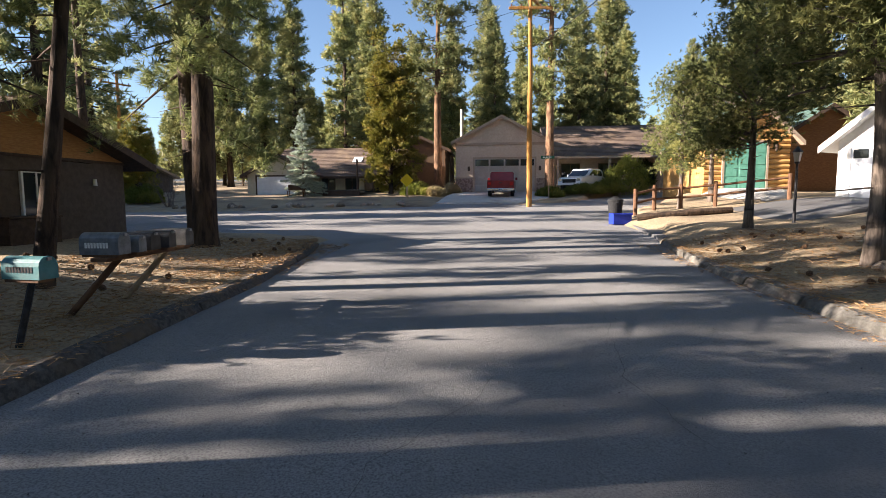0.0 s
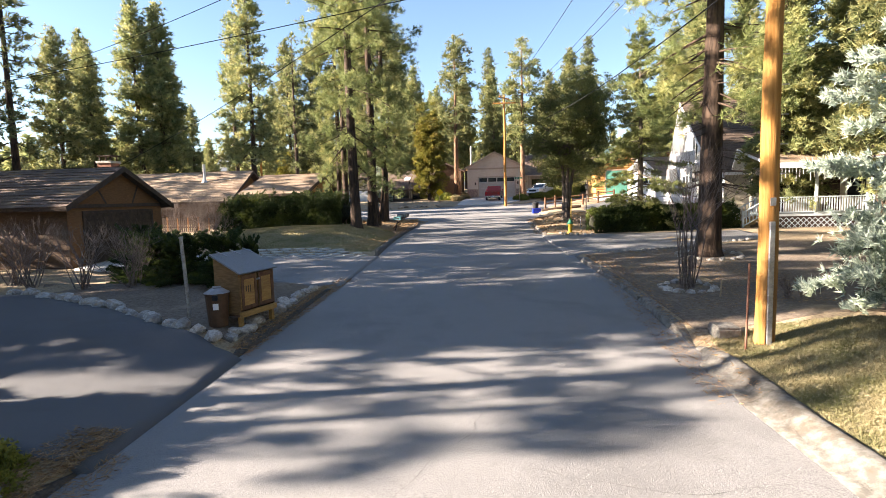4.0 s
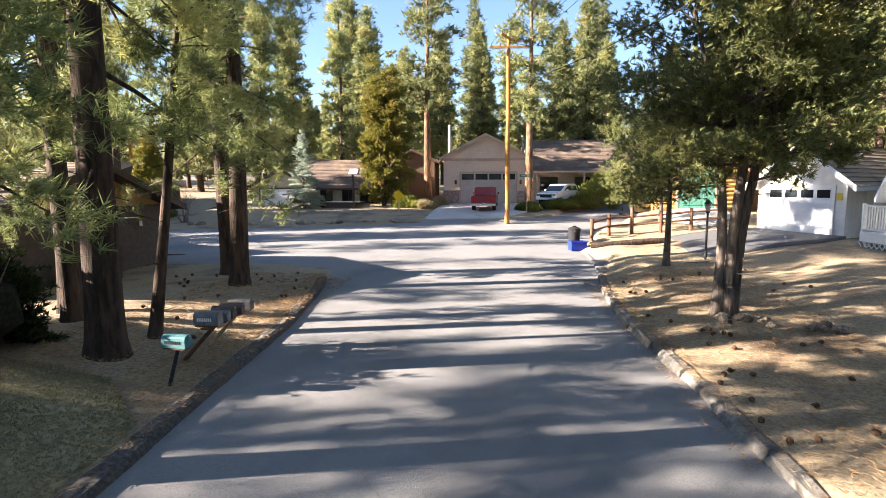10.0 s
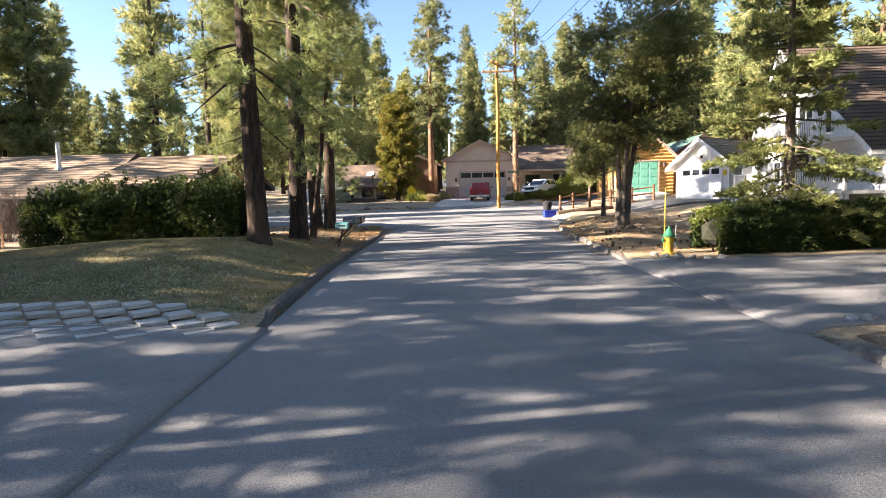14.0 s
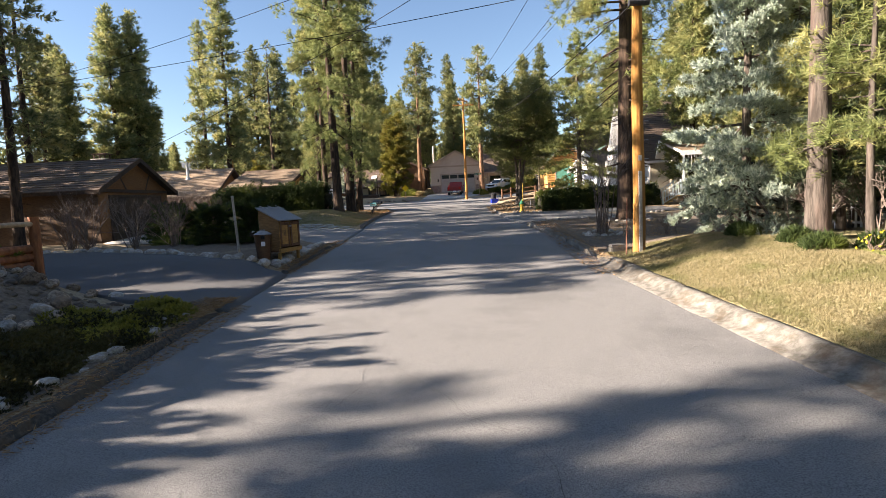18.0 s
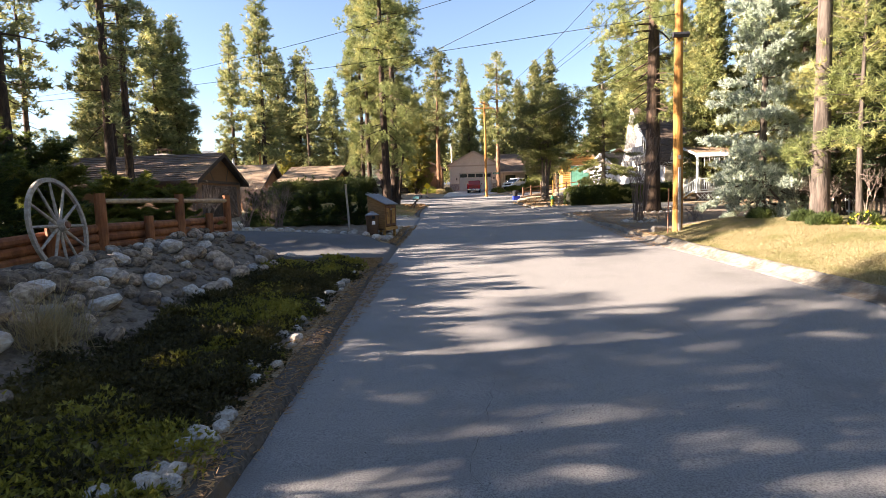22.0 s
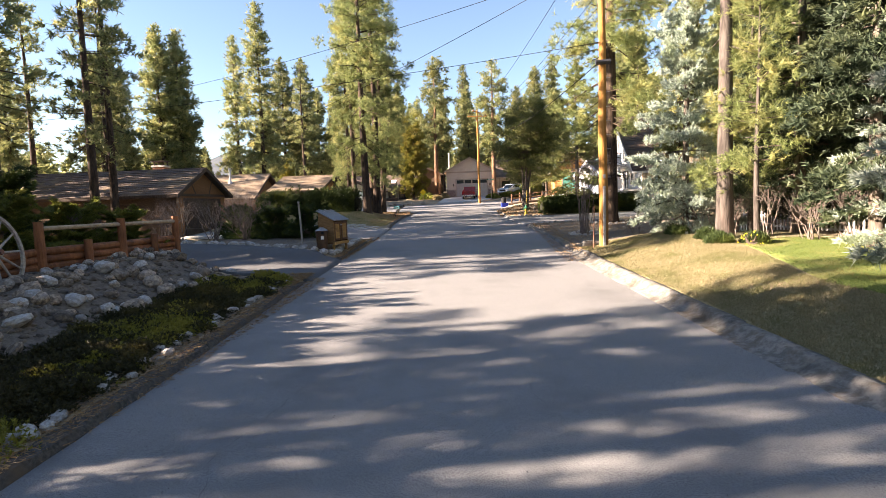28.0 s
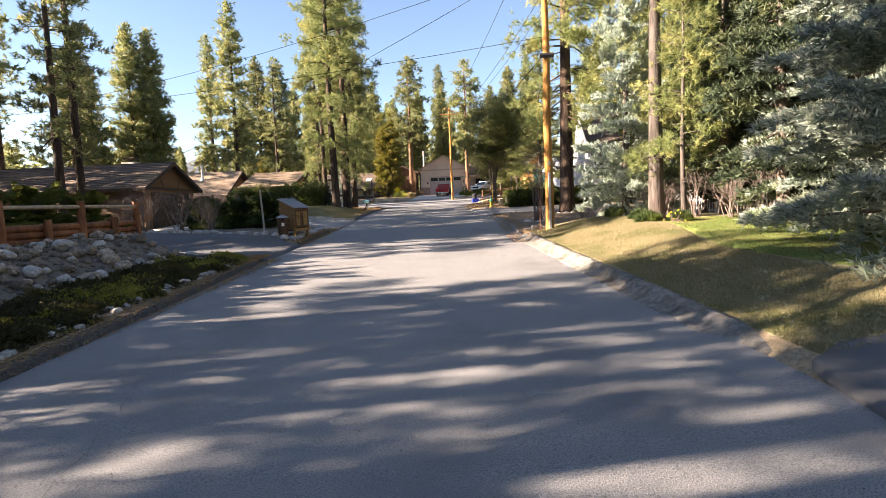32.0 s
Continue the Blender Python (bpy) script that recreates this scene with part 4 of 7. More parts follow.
# pines by the tan house and behind
plant("pine_tree", house_pines[0], -5.4, 47.0, 1.1, 20, "tall pine with a bare lower trunk by the house", "house pines")
plant("pine_tree", house_pines[1], 3.55, 41.6, 1.0, 140, "tall pine with an orange-brown trunk by the house", "house pines")
FOREST = "tall slender pine in the woods behind the houses"
rf = np.random.default_rng(17)
spots = [(-41.6, 20, 0.95), (-43, 26, 0.92), (-47, 30, 1.0), (-55, 22, 1.1), (-1.4, 76, 1.2), (18, 84, 1.3), (-35, 61, 1.32), (-31.5, 62, 1.3), (-40, 29.3, 1.22), (-38.2, 31, 1.2), (-38.5, 49, 1.25), (-26.5, 29, 1.2), (-46, 44, 1.1), (-52, 36, 1.15), (12, 62, 1.1), (-12, 52, 0.95), (-16, 56, 1.05), (-20, 52, 0.9), (8, 56, 0.9), (23, 45, 1.05), (28, 36, 1.1), (21, 31, 1.0), (26, 24, 1.1), (20, 26, 0.95), (30, 14, 1.15), (27, 3, 1.1), (24, -4, 1.0), (30, -9, 1.15), (22, -11, 1.05), (26, -18, 1.1), (19, -26, 1.05), (24, -30, 1.1), (18, -13, 1.0)]
for i, (x, y, s) in enumerate(spots):
    st = (far_pines + dark_pines)[i % 6]
    plant("pine_tree", st, x, y, s, rf.uniform(0, 360), FOREST, "forest pines")
n = 0
while n < 84:
    x, y = rf.uniform(-80, 75), rf.uniform(58, 118)
    q = (x + 0.5) / (y + 35)
    if -0.525 < q < -0.475 or (q < -0.2 and rf.uniform() < 0.35):
        continue
    plant("pine_tree", far_pines[n % 4], x, y, rf.uniform(0.7, 1.2), rf.uniform(0, 360), FOREST, "forest pines")
    n += 1
# two pines added behind the garage to throw shade on the street
for i, (x, y, s) in enumerate(((-32.0, -9.8, 1.05), (-33.5, -6.4, 1.0))):
    plant("pine_tree", dapple_pines[i % 2], x, y, s, 64 * i, "tall leafy pine beside the brown garage, added for its shade", "west pines")
# younger trees filling in between the trunks
for k in range(46):
    x, y = (rf.uniform(-62, -20), rf.uniform(58, 84)) if k < 16 else (rf.uniform(19, 40), rf.uniform(-24, 56))
    q = (x - 0.5) / (y + 35)
    if -0.525 < q < -0.475 or (x < -15 and -36 < x < -21 and y < 46):
        continue
    plant("pine_tree", (far_pines + dark_pines)[k % 6], x, y, rf.uniform(0.35, 0.62), rf.uniform(0, 360), "younger pine filling the woods behind the houses", "forest pines")
for i, (x, y, s) in enumerate(((17.3, 5.3, 0.8), (18.4, 6.0, 0.85), (20.5, 1.5, 0.9), (22, 8, 0.95), (16.5, -8.5, 0.9), (19.5, -5.5, 0.95))):
    plant("pine_tree", (far_pines + dark_pines)[i], x, y, s, rf.uniform(0, 360), "pine with a bare trunk in the eastern yards", "yard pines")
# pines west of the street, many unseen and added so their shade falls across it
for i, (x, y, s) in enumerate(((-19.0, -12.2, 0.95), (-19.5, -10.0, 0.9), (-21, -19.5, 1.0), (-27, -16, 1.05), (-33, -20, 1.0), (-24, -12.6, 0.9), (-36, -14, 1.1), (-40, -8, 1.0), (-16, -36, 0.95), (-22, -41, 1.0), (-29, -45, 1.05), (-20, -47, 0.95), (-30, -36.7, 0.8), (-22, -34.4, 0.9), (-22, -23.7, 0.9), (-35, -27.2, 1.0), (-26, -37, 1.1), (-33, -36.6, 1.15), (-27, -52, 1.0), (-40, -48, 1.1), (-14, -43, 0.9), (-26, -1, 0.9), (-38, 6, 1.05), (-48, -2, 1.1), (-50, 14, 1.1), (-19, 23, 0.85), (-18.3, -19.0, 0.9), (-41, -36.2, 1.08), (-43, -39.6, 1.08))):
    st = shade_pines[i % 3]
    plant("pine_tree", st, x, y, s, rf.uniform(0, 360), "tall dark pine west of the street, in a stand partly added for shade", "west pines")

# denser added rows, mostly unseen, further west: crowns break the sun into small patches
rs = np.random.default_rng(41)
for (ya, yb, num, xa, xb) in ((-56, -33.6, 22, -28, -13), (-17.2, -11.5, 8, -30, -17), (-17, -11, 13, -58, -31), (-11, -4, 3, -58, -31), (-4, 5.5, 12, -58, -31), (14, 30, 9, -66, -51)):
    for k in range(num):
        x = rs.uniform(xa, xb)
        y = ya + (yb - ya) * (k + rs.uniform(0.1, 0.9)) / num + 0.19 * x
        if -18.2 < y < -13.6 and x > -25.6 or -9 < y < -1 and x > -31:
            continue
        plant("pine_tree", (dapple_pines if yb < -30 else shade_pines)[k % 2], x, y, rs.uniform(0.8, 1.1), rs.uniform(0, 360), "tall dark pine west of the street, in a stand partly added for shade", "west pines")


# ---- shrubs and hedges ----
def shrub(kind, x, y, r, h, leaf, label, n=900, tuft=(0.12, 0.02, 6, 0.8), seed=1, group="", up=0.5, z=None, twigs=14, category="shrub", solid=0.55):
    """Stems from one root, and leaves clustered in an uneven shell."""
    rg = np.random.default_rng(seed)
    z0 = ground_z(x, y) if z is None else z
    t = empty(kind, pose(x, y, z0), label, category, group)
    V, Fc = [], []
    lob = unit(rg.normal(size=(14, 3)))
    lob[:, 2] = np.abs(lob[:, 2])
    for i in range(twigs):
        d = unit(rg.normal(size=3) + np.array([0, 0, 1.0]))
        d[2] = abs(d[2])
        tip = d * np.array([r, r, h]) * rg.uniform(0.6, 0.95)
        tube([(0, 0, -0.05), tip * 0.4 + rg.normal(0, 0.05, 3), tip], [0.03, 0.02, 0.006], 4, V, Fc)
    part("stems", mesh_of("stems", V, Fc), TWIG, t)
    d = unit(rg.normal(size=(n, 3)))
    d[:, 2] = np.abs(d[:, 2])
    b = np.max(np.maximum(d @ lob.T - 0.75, 0), 1) * 1.6
    rad = (0.72 + b) * (solid + (1 - solid) * rg.uniform(0, 1, n) ** 0.5)
    c = d * rad[:, None] * np.array([r, r, h])
    part("foliage", tri_mesh("foliage", tufts(c, unit(d + np.array([0, 0, up])), *tuft, rg)), leaf, t)
    return t


def hedge(kind, pts, w, h, leaf, label, n, tuft=(0.13, 0.022, 6, 0.8), seed=1, bumps=0.25):
    """A hedge along a line of points, its top and sides uneven."""
    rg = np.random.default_rng(seed)
    t = empty(kind, Matrix(), label, "hedge")
    seg = [math.hypot(b[0] - a[0], b[1] - a[1]) for a, b in zip(pts, pts[1:])]
    cum = np.concatenate([[0], np.cumsum(seg)])
    s = rg.uniform(0, cum[-1], n)
    x, y = np.interp(s, cum, [p[0] for p in pts]), np.interp(s, cum, [p[1] for p in pts])
    dx, dy = (pts[-1][0] - pts[0][0]) / cum[-1], (pts[-1][1] - pts[0][1]) / cum[-1]
    ang = rg.uniform(-0.15, math.pi + 0.15, n)
    lump = np.array([1 + bumps * noise.noise((a * 0.9, b * 2.0, seed)) + 0.6 * bumps * noise.noise((a * 2.5, b * 4, seed)) for a, b in zip(s, ang)])
    dep = lump * rg.uniform(0.72, 1.0, n)
    sq = 1 / np.maximum(np.abs(np.cos(ang)), np.abs(np.sin(ang))) ** 0.6
    o, up = np.cos(ang) * w / 2 * dep * sq, np.maximum(np.sin(ang), 0) * h * dep * np.minimum(sq, 1.15)
    z = np.array([ground_z(a, b) for a, b in zip(x, y)])
    low = rg.uniform(0, 1, n) < 0.3
    up = np.where(low, rg.uniform(0.02, 0.8, n) * h * 0.9, up)
    o = np.where(low, np.sign(o) * w / 2 * dep, o)
    c = np.stack([x - dy * o, y + dx * o, z + up], 1)
    dirs = np.stack([-dy * np.cos(ang), dx * np.cos(ang), np.maximum(np.sin(ang), 0.2)], 1)
    part("foliage", tri_mesh("foliage", tufts(c, unit(dirs), *tuft, rg)), leaf, t)
    V, Fc = [], []
    for i in range(int(cum[-1] * 3)):
        sx = rg.uniform(0, cum[-1])
        a, b = float(np.interp(sx, cum, [p[0] for p in pts])), float(np.interp(sx, cum, [p[1] for p in pts]))
        z0 = ground_z(a, b)
        tube([(a, b, z0 - 0.05), (a + rg.normal(0, 0.15), b + rg.normal(0, 0.15), z0 + h * 0.5), (a + rg.normal(0, 0.3), b + rg.normal(0, 0.3), z0 + h * 0.85)], [0.035, 0.025, 0.008], 4, V, Fc)
    part("stems", mesh_of("stems", V, Fc), TWIG, t)
    V, Fc = [], []
    # near-black balls inside the leaves stand for the hedge's inner shade
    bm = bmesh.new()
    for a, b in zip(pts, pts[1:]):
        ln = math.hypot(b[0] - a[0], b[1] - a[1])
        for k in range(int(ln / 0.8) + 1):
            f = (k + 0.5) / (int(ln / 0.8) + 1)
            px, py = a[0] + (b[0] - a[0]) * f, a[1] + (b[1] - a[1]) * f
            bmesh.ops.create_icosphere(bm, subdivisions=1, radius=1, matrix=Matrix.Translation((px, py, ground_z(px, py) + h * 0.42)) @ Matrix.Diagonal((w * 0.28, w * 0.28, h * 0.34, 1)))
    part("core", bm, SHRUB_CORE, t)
    return t


# almost black, the shade deep in a hedge put into a colour
SHRUB_CORE = mat("hedge_inner_shade", (0.012, 0.014, 0.008), (0.03, 0.03, 0.018), scale=14, rough=1.0, bump=1.0, bscale=20)
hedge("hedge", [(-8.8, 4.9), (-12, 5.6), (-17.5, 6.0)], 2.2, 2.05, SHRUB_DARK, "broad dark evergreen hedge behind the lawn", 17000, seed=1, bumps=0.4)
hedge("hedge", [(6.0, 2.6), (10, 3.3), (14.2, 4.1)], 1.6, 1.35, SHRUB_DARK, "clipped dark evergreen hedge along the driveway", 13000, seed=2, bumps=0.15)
# one juniper in two leaf colours: dark for shaded bushes, yellow-green for sunlit
spreading = [conifer("spreading_juniper", 130 + i, 3.4, 0.13, 0.05, 2.9, lambda u: (1 - 0.55 * u) * (0.8 + 0.3 * math.sin(u * 9)), 120, (10, 44), 0.25, 42, (0.2, 0.022, 8, 0.55), TWIG, lf, clump=0.0, flat=0.3, start=0.3) for i, lf in enumerate((SHRUB_DARK, SHRUB_LIGHT))]
for i, (x, y, k, s, sz) in enumerate(((-10.5, -22.4, 1, 0.42, 0.34), (-11.1, -23.9, 1, 0.52, 0.4), (-11.6, -25.8, 1, 0.56, 0.46), (-11.9, -27.6, 0, 0.58, 0.52), (-12.4, -29.6, 0, 0.62, 0.56), (-13.0, -31.8, 0, 0.66, 0.6), (-13.5, -34.0, 0, 0.7, 0.66), (-14.2, -23.2, 0, 0.78, 0.66), (-14.6, -25.6, 0, 0.82, 0.74), (-15.5, -28.0, 0, 0.9, 0.95), (-16.5, -21.4, 1, 0.76, 0.66), (-17.5, -24.2, 0, 0.95, 0.9), (-16.5, -31.0, 0, 0.95, 0.95), (-15.0, -36.5, 0, 0.9, 0.8))):
    plant("juniper_bush", spreading[k], x, y, s, 70 * i, "spreading juniper " + ("with yellow-green tips coloured as if sunlit" if k else "with arching branches darkened as if in shade") + " behind the log fence", "fence junipers", sz=sz, category="shrub")
for i, (x, y, r, h) in enumerate(((-7.6, -12.6, 1.1, 1.1), (-9.4, -12.0, 1.3, 1.1), (-11.2, -10.6, 1.5, 1.2), (-12.6, -9.6, 1.3, 1.3), (-8.8, -10.8, 0.8, 0.8), (-6.6, -12.9, 0.5, 1.0))):
    plant("evergreen_shrub", spreading[0], x, y, 0.36 * r, 77 * i, "dark low evergreen shrub in the stone-edged bed", "bed shrubs", sz=0.36 * h, category="shrub")
for i, (x, y, r, h, lf) in enumerate(((3.2, 38.2, 1.0, 0.7, SHRUB_LIGHT), (5.6, 38.4, 1.3, 0.6, SHRUB_LIGHT), (7.3, 39.5, 1.4, 0.7, SHRUB_LIGHT), (9.0, 40.8, 1.7, 2.7, SHRUB_LIGHT), (10.6, 45, 1.8, 2.2, SHRUB_DARK), (-6.4, 40.5, 1.2, 0.9, SHRUB_LIGHT), (-4.9, 40.0, 0.9, 0.7, DRY_STEM), (-24, 34.5, 1.2, 1.2, SHRUB_LIGHT), (-3.9, 41.6, 0.7, 0.8, DRY_STEM))):
    shrub("garden_bush", x, y, r, h, lf, "yellow-green garden bush in the yard", 1500, (0.2, 0.025, 6, 0.7), 60 + i, "garden bushes", up=0.8)
for i, (x, y) in enumerate(((8.6, -18.9), (9.0, -20.6), (9.9, -22.0), (8.9, -21.7))):
    shrub("flower_clump", x, y, 0.42, 0.32, SHRUB_DARK, "low green clump of spring leaves by the trunks", 420, (0.16, 0.012, 5, 0.5), 80 + i, "flower clumps", up=1.2, twigs=5)
BLOOM = leafy("yellow_petals", (0.6, 0.5, 0.03), (0.75, 0.65, 0.06), None, 0.3)
shrub("daffodils", 9.6, -22.3, 0.4, 0.45, BLOOM, "clump of small yellow daffodil flowers", 22, (0.045, 0.015, 5, 0.9), 88, "", up=1.0, twigs=12, category="flower")

# ground cover in the west bed: low mats of juniper
rg = np.random.default_rng(23)
cover = {"dark": [[], []], "light": [[], []]}
for k in range(600):
    yv = rg.uniform(-38.5, -22.4)
    d = rg.uniform(0.55, 2.9)
    x = left_edge(yv) - d
    if yv > -23.6 and d > 1.6:
        continue
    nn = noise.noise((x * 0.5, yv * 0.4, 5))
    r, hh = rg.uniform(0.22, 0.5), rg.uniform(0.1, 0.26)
    # light clumps gather at both ends of the bed as painted sunlit patches
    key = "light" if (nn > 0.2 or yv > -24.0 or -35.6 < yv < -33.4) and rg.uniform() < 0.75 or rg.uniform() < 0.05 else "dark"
    dd = unit(rg.normal(size=(120, 3)))
    dd[:, 2] = np.abs(dd[:, 2])
    p = dd * rg.uniform(0.55, 1.05, (120, 1)) * [r, r, hh]
    for q, w in zip(p, dd):
        cover[key][0].append((x + q[0], yv + q[1], ground_z(x + q[0], yv + q[1]) + q[2]))
        cover[key][1].append(w * [1, 1, 0.35] + [0, 0, 0.25])
for key, lf, lab in (("dark", COVER_DARK, "dark prostrate juniper covering the bed, deepened as if in shade"), ("light", COVER_SUNLIT, "yellow-green juniper tips in the bed, coloured as if sunlit")):
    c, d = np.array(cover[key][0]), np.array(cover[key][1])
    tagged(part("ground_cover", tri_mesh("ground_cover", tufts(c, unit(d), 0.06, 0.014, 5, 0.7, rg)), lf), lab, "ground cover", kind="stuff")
# dry ornamental grass by the wheel
c = np.tile([-7.4, -31.4, ground_z(-7.4, -31.4)], (150, 1)) + rg.normal(0, 0.16, (150, 3)) * [1, 1, 0.1]
clump = tri_mesh("dry_grass", tufts(c, np.tile([0.25, -0.2, 1.0], (150, 1)), 0.85, 0.007, 3, 0.45, rg))
tagged(part("dry_grass", clump, DRY_STEM), "clump of dry straw-coloured ornamental grass", "grass")


def bare_shrub(x, y, h, seed, label, group="bare shrubs", n=16, spread=0.3):
    rg = np.random.default_rng(seed)
    V, Fc = [], []

    def grow(p, d, ln, r, depth):
        q = p + d * ln
        tube([p, p + d * ln * 0.5 + rg.normal(0, 0.03 * ln, 3), q], [r, r * 0.8, r * 0.55], 4, V, Fc)
        if depth:
            for _ in range(rg.integers(2, 4)):
                grow(q, unit(d + rg.normal(0, 0.42, 3) + np.array([0, 0, 0.15])), ln * rg.uniform(0.55, 0.8), r * 0.5, depth - 1)

    for i in range(n):
        d = unit(np.array([rg.normal(0, spread), rg.normal(0, spread), 1.0]))
        grow(np.array([rg.normal(0, 0.12), rg.normal(0, 0.12), -0.05]), d, h * 0.38, 0.022, 3)
    ob = part("bare_shrub", mesh_of("bare_shrub", V, Fc), TWIG_GREY)
    ob.matrix_world = pose(x, y, ground_z(x, y))
    tagged(ob, label, "shrub", group)


TWIG_GREY = mat("grey_twigs", (0.12, 0.09, 0.075), (0.22, 0.175, 0.15), scale=12, rough=0.9)
for i, (x, y, h) in enumerate(((-10.6, -12.8, 2.3), (-11.6, -11.4, 2.0), (-14.0, -2.0, 1.8), (-17.5, 3.0, 2.2), (-19.5, 5.4, 2.3), (-21.5, 6.6, 2.2), (-24, 7.0, 2.2), (-18.6, 6.4, 2.6), (-20.4, 7.6, 2.7), (-22.8, 8.2, 2.6), (-25.4, 8.6, 2.6), (-12.0, -13.2, 2.4), (-14.2, -12.9, 2.6), (-15.4, -12.2, 2.2))):
    bare_shrub(x, y, h, 200 + i, "leafless grey shrub with many fine twigs")
bare_shrub(6.5, -12.35, 4.6, 230, "leafless multi-stemmed small tree in a stone ring", "", n=16, spread=0.11)
for i, (x, y, h) in enumerate(((10.2, -19.6, 1.7), (11.0, -20.4, 2.0), (11.8, -21.6, 1.8), (10.9, -18.4, 1.6), (8.3, -14.2, 0.8), (12.6, -22.4, 1.9))):
    bare_shrub(x, y, h, 240 + i, "leafless brown shrub under the yard trees", n=12)
bare_shrub(-20.5, 31.5, 2.4, 231, "leafless lilac shrub in the far yard")

# ---- buildings ----
ROOF_BROWN = mat("brown_shingle", (0.1, 0.07, 0.055), (0.19, 0.14, 0.11), scale=18, rough=0.95, bump=0.6, bscale=50, c3=(0.28, 0.2, 0.13), s3=0.7)
ROOF_TAN = mat("weathered_tan_shingle", (0.25, 0.18, 0.125), (0.38, 0.29, 0.2), scale=18, rough=0.95, bump=0.6, bscale=50, c3=(0.2, 0.14, 0.1), s3=0.8)
ROOF_DARK = mat("dark_shingle", (0.075, 0.055, 0.042), (0.16, 0.115, 0.085), scale=18, rough=0.95, bump=0.6, bscale=50, c3=(0.16, 0.11, 0.08), s3=0.8)
ROOF_GREEN = mat("green_metal_roof", (0.07, 0.12, 0.1), (0.1, 0.16, 0.13), scale=3, rough=0.5)
WALL_TAN = mat("tan_stucco", (0.54, 0.42, 0.32), (0.6, 0.48, 0.37), scale=6, rough=0.95, bump=0.3, bscale=90, c3=(0.48, 0.37, 0.28), s3=0.5)
# brown siding; as a side_mat its darker tone stands for shade
WALL_BROWN = mat("brown_and_shaded_siding", (0.10, 0.062, 0.04), (0.15, 0.095, 0.06), scale=5, rough=0.9, bump=0.4, bscale=30, stretch=(1, 1, 6))
WALL_ORANGE = mat("stained_wood_siding", (0.17, 0.08, 0.035), (0.25, 0.125, 0.055), scale=5, rough=0.85, bump=0.4, bscale=30, stretch=(1, 1, 6), c3=(0.19, 0.09, 0.04), s3=0.9)
WALL_GREY = mat("taupe_siding", (0.085, 0.066, 0.054), (0.115, 0.09, 0.073), scale=5, rough=0.9, bump=0.3, bscale=30)
WALL_WHITE = mat("white_painted_siding", (0.72, 0.71, 0.69), (0.8, 0.79, 0.77), scale=4, rough=0.75, bump=0.15, bscale=40, c3=(0.62, 0.6, 0.56), s3=0.7)
WALL_CREAM = mat("cream_siding", (0.55, 0.48, 0.36), (0.62, 0.55, 0.42), scale=4, rough=0.8, bump=0.15, bscale=40)
LOG_YELLOW = mat("varnished_log", (0.5, 0.27, 0.09), (0.62, 0.36, 0.13), scale=6, rough=0.6, bump=0.3, bscale=20, stretch=(0.2, 1, 1), c3=(0.42, 0.2, 0.06), s3=1.0, rnd=0.1)
TRIM_WHITE = mat("white_trim", (0.76, 0.75, 0.73), (0.82, 0.81, 0.8), scale=8, rough=0.7, bump=0.1)
TRIM_BROWN = mat("dark_trim", (0.06, 0.04, 0.03), (0.09, 0.06, 0.045), scale=8, rough=0.85, bump=0.2)
TRIM_TAN = mat("tan_trim", (0.36, 0.27, 0.2), (0.42, 0.32, 0.24), scale=8, rough=0.85)
DOOR_GREY = mat("grey_beige_door", (0.38, 0.33, 0.28), (0.42, 0.37, 0.32), scale=3, rough=0.7, bump=0.1)
DOOR_WHITE = mat("white_metal_door", (0.68, 0.7, 0.74), (0.74, 0.76, 0.79), scale=3, rough=0.55)
DOOR_GREEN = mat("green_painted_door", (0.1, 0.31, 0.23), (0.14, 0.37, 0.28), scale=3, rough=0.6)
DOOR_DARK = mat("dark_wood_door", (0.05, 0.032, 0.022), (0.085, 0.055, 0.036), scale=6, rough=0.8, bump=0.3)
PANE = glass_mat("window_glass")
BRICK = mat("chimney_brick", (0.2, 0.09, 0.06), (0.3, 0.15, 0.1), scale=12, rough=0.95, bump=0.8, bscale=40)
PORCH_BLUE = mat("pale_blue_paint", (0.55, 0.62, 0.64), (0.64, 0.7, 0.71), scale=6, rough=0.8, bump=0.2, c3=(0.42, 0.47, 0.48), s3=1.5)
RAW_WOOD = mat("raw_yellow_wood", (0.42, 0.27, 0.1), (0.56, 0.38, 0.16), scale=8, rough=0.8, bump=0.3, stretch=(1, 6, 6))
STONE_FACE = mat("stone_veneer", (0.2, 0.13, 0.1), (0.38, 0.28, 0.22), scale=7, rough=0.95, bump=1.2, bscale=14)


STEEL_PIPE = mat("galvanised_pipe", (0.42, 0.43, 0.44), (0.55, 0.56, 0.57), scale=9, rough=0.45, metal=0.5)


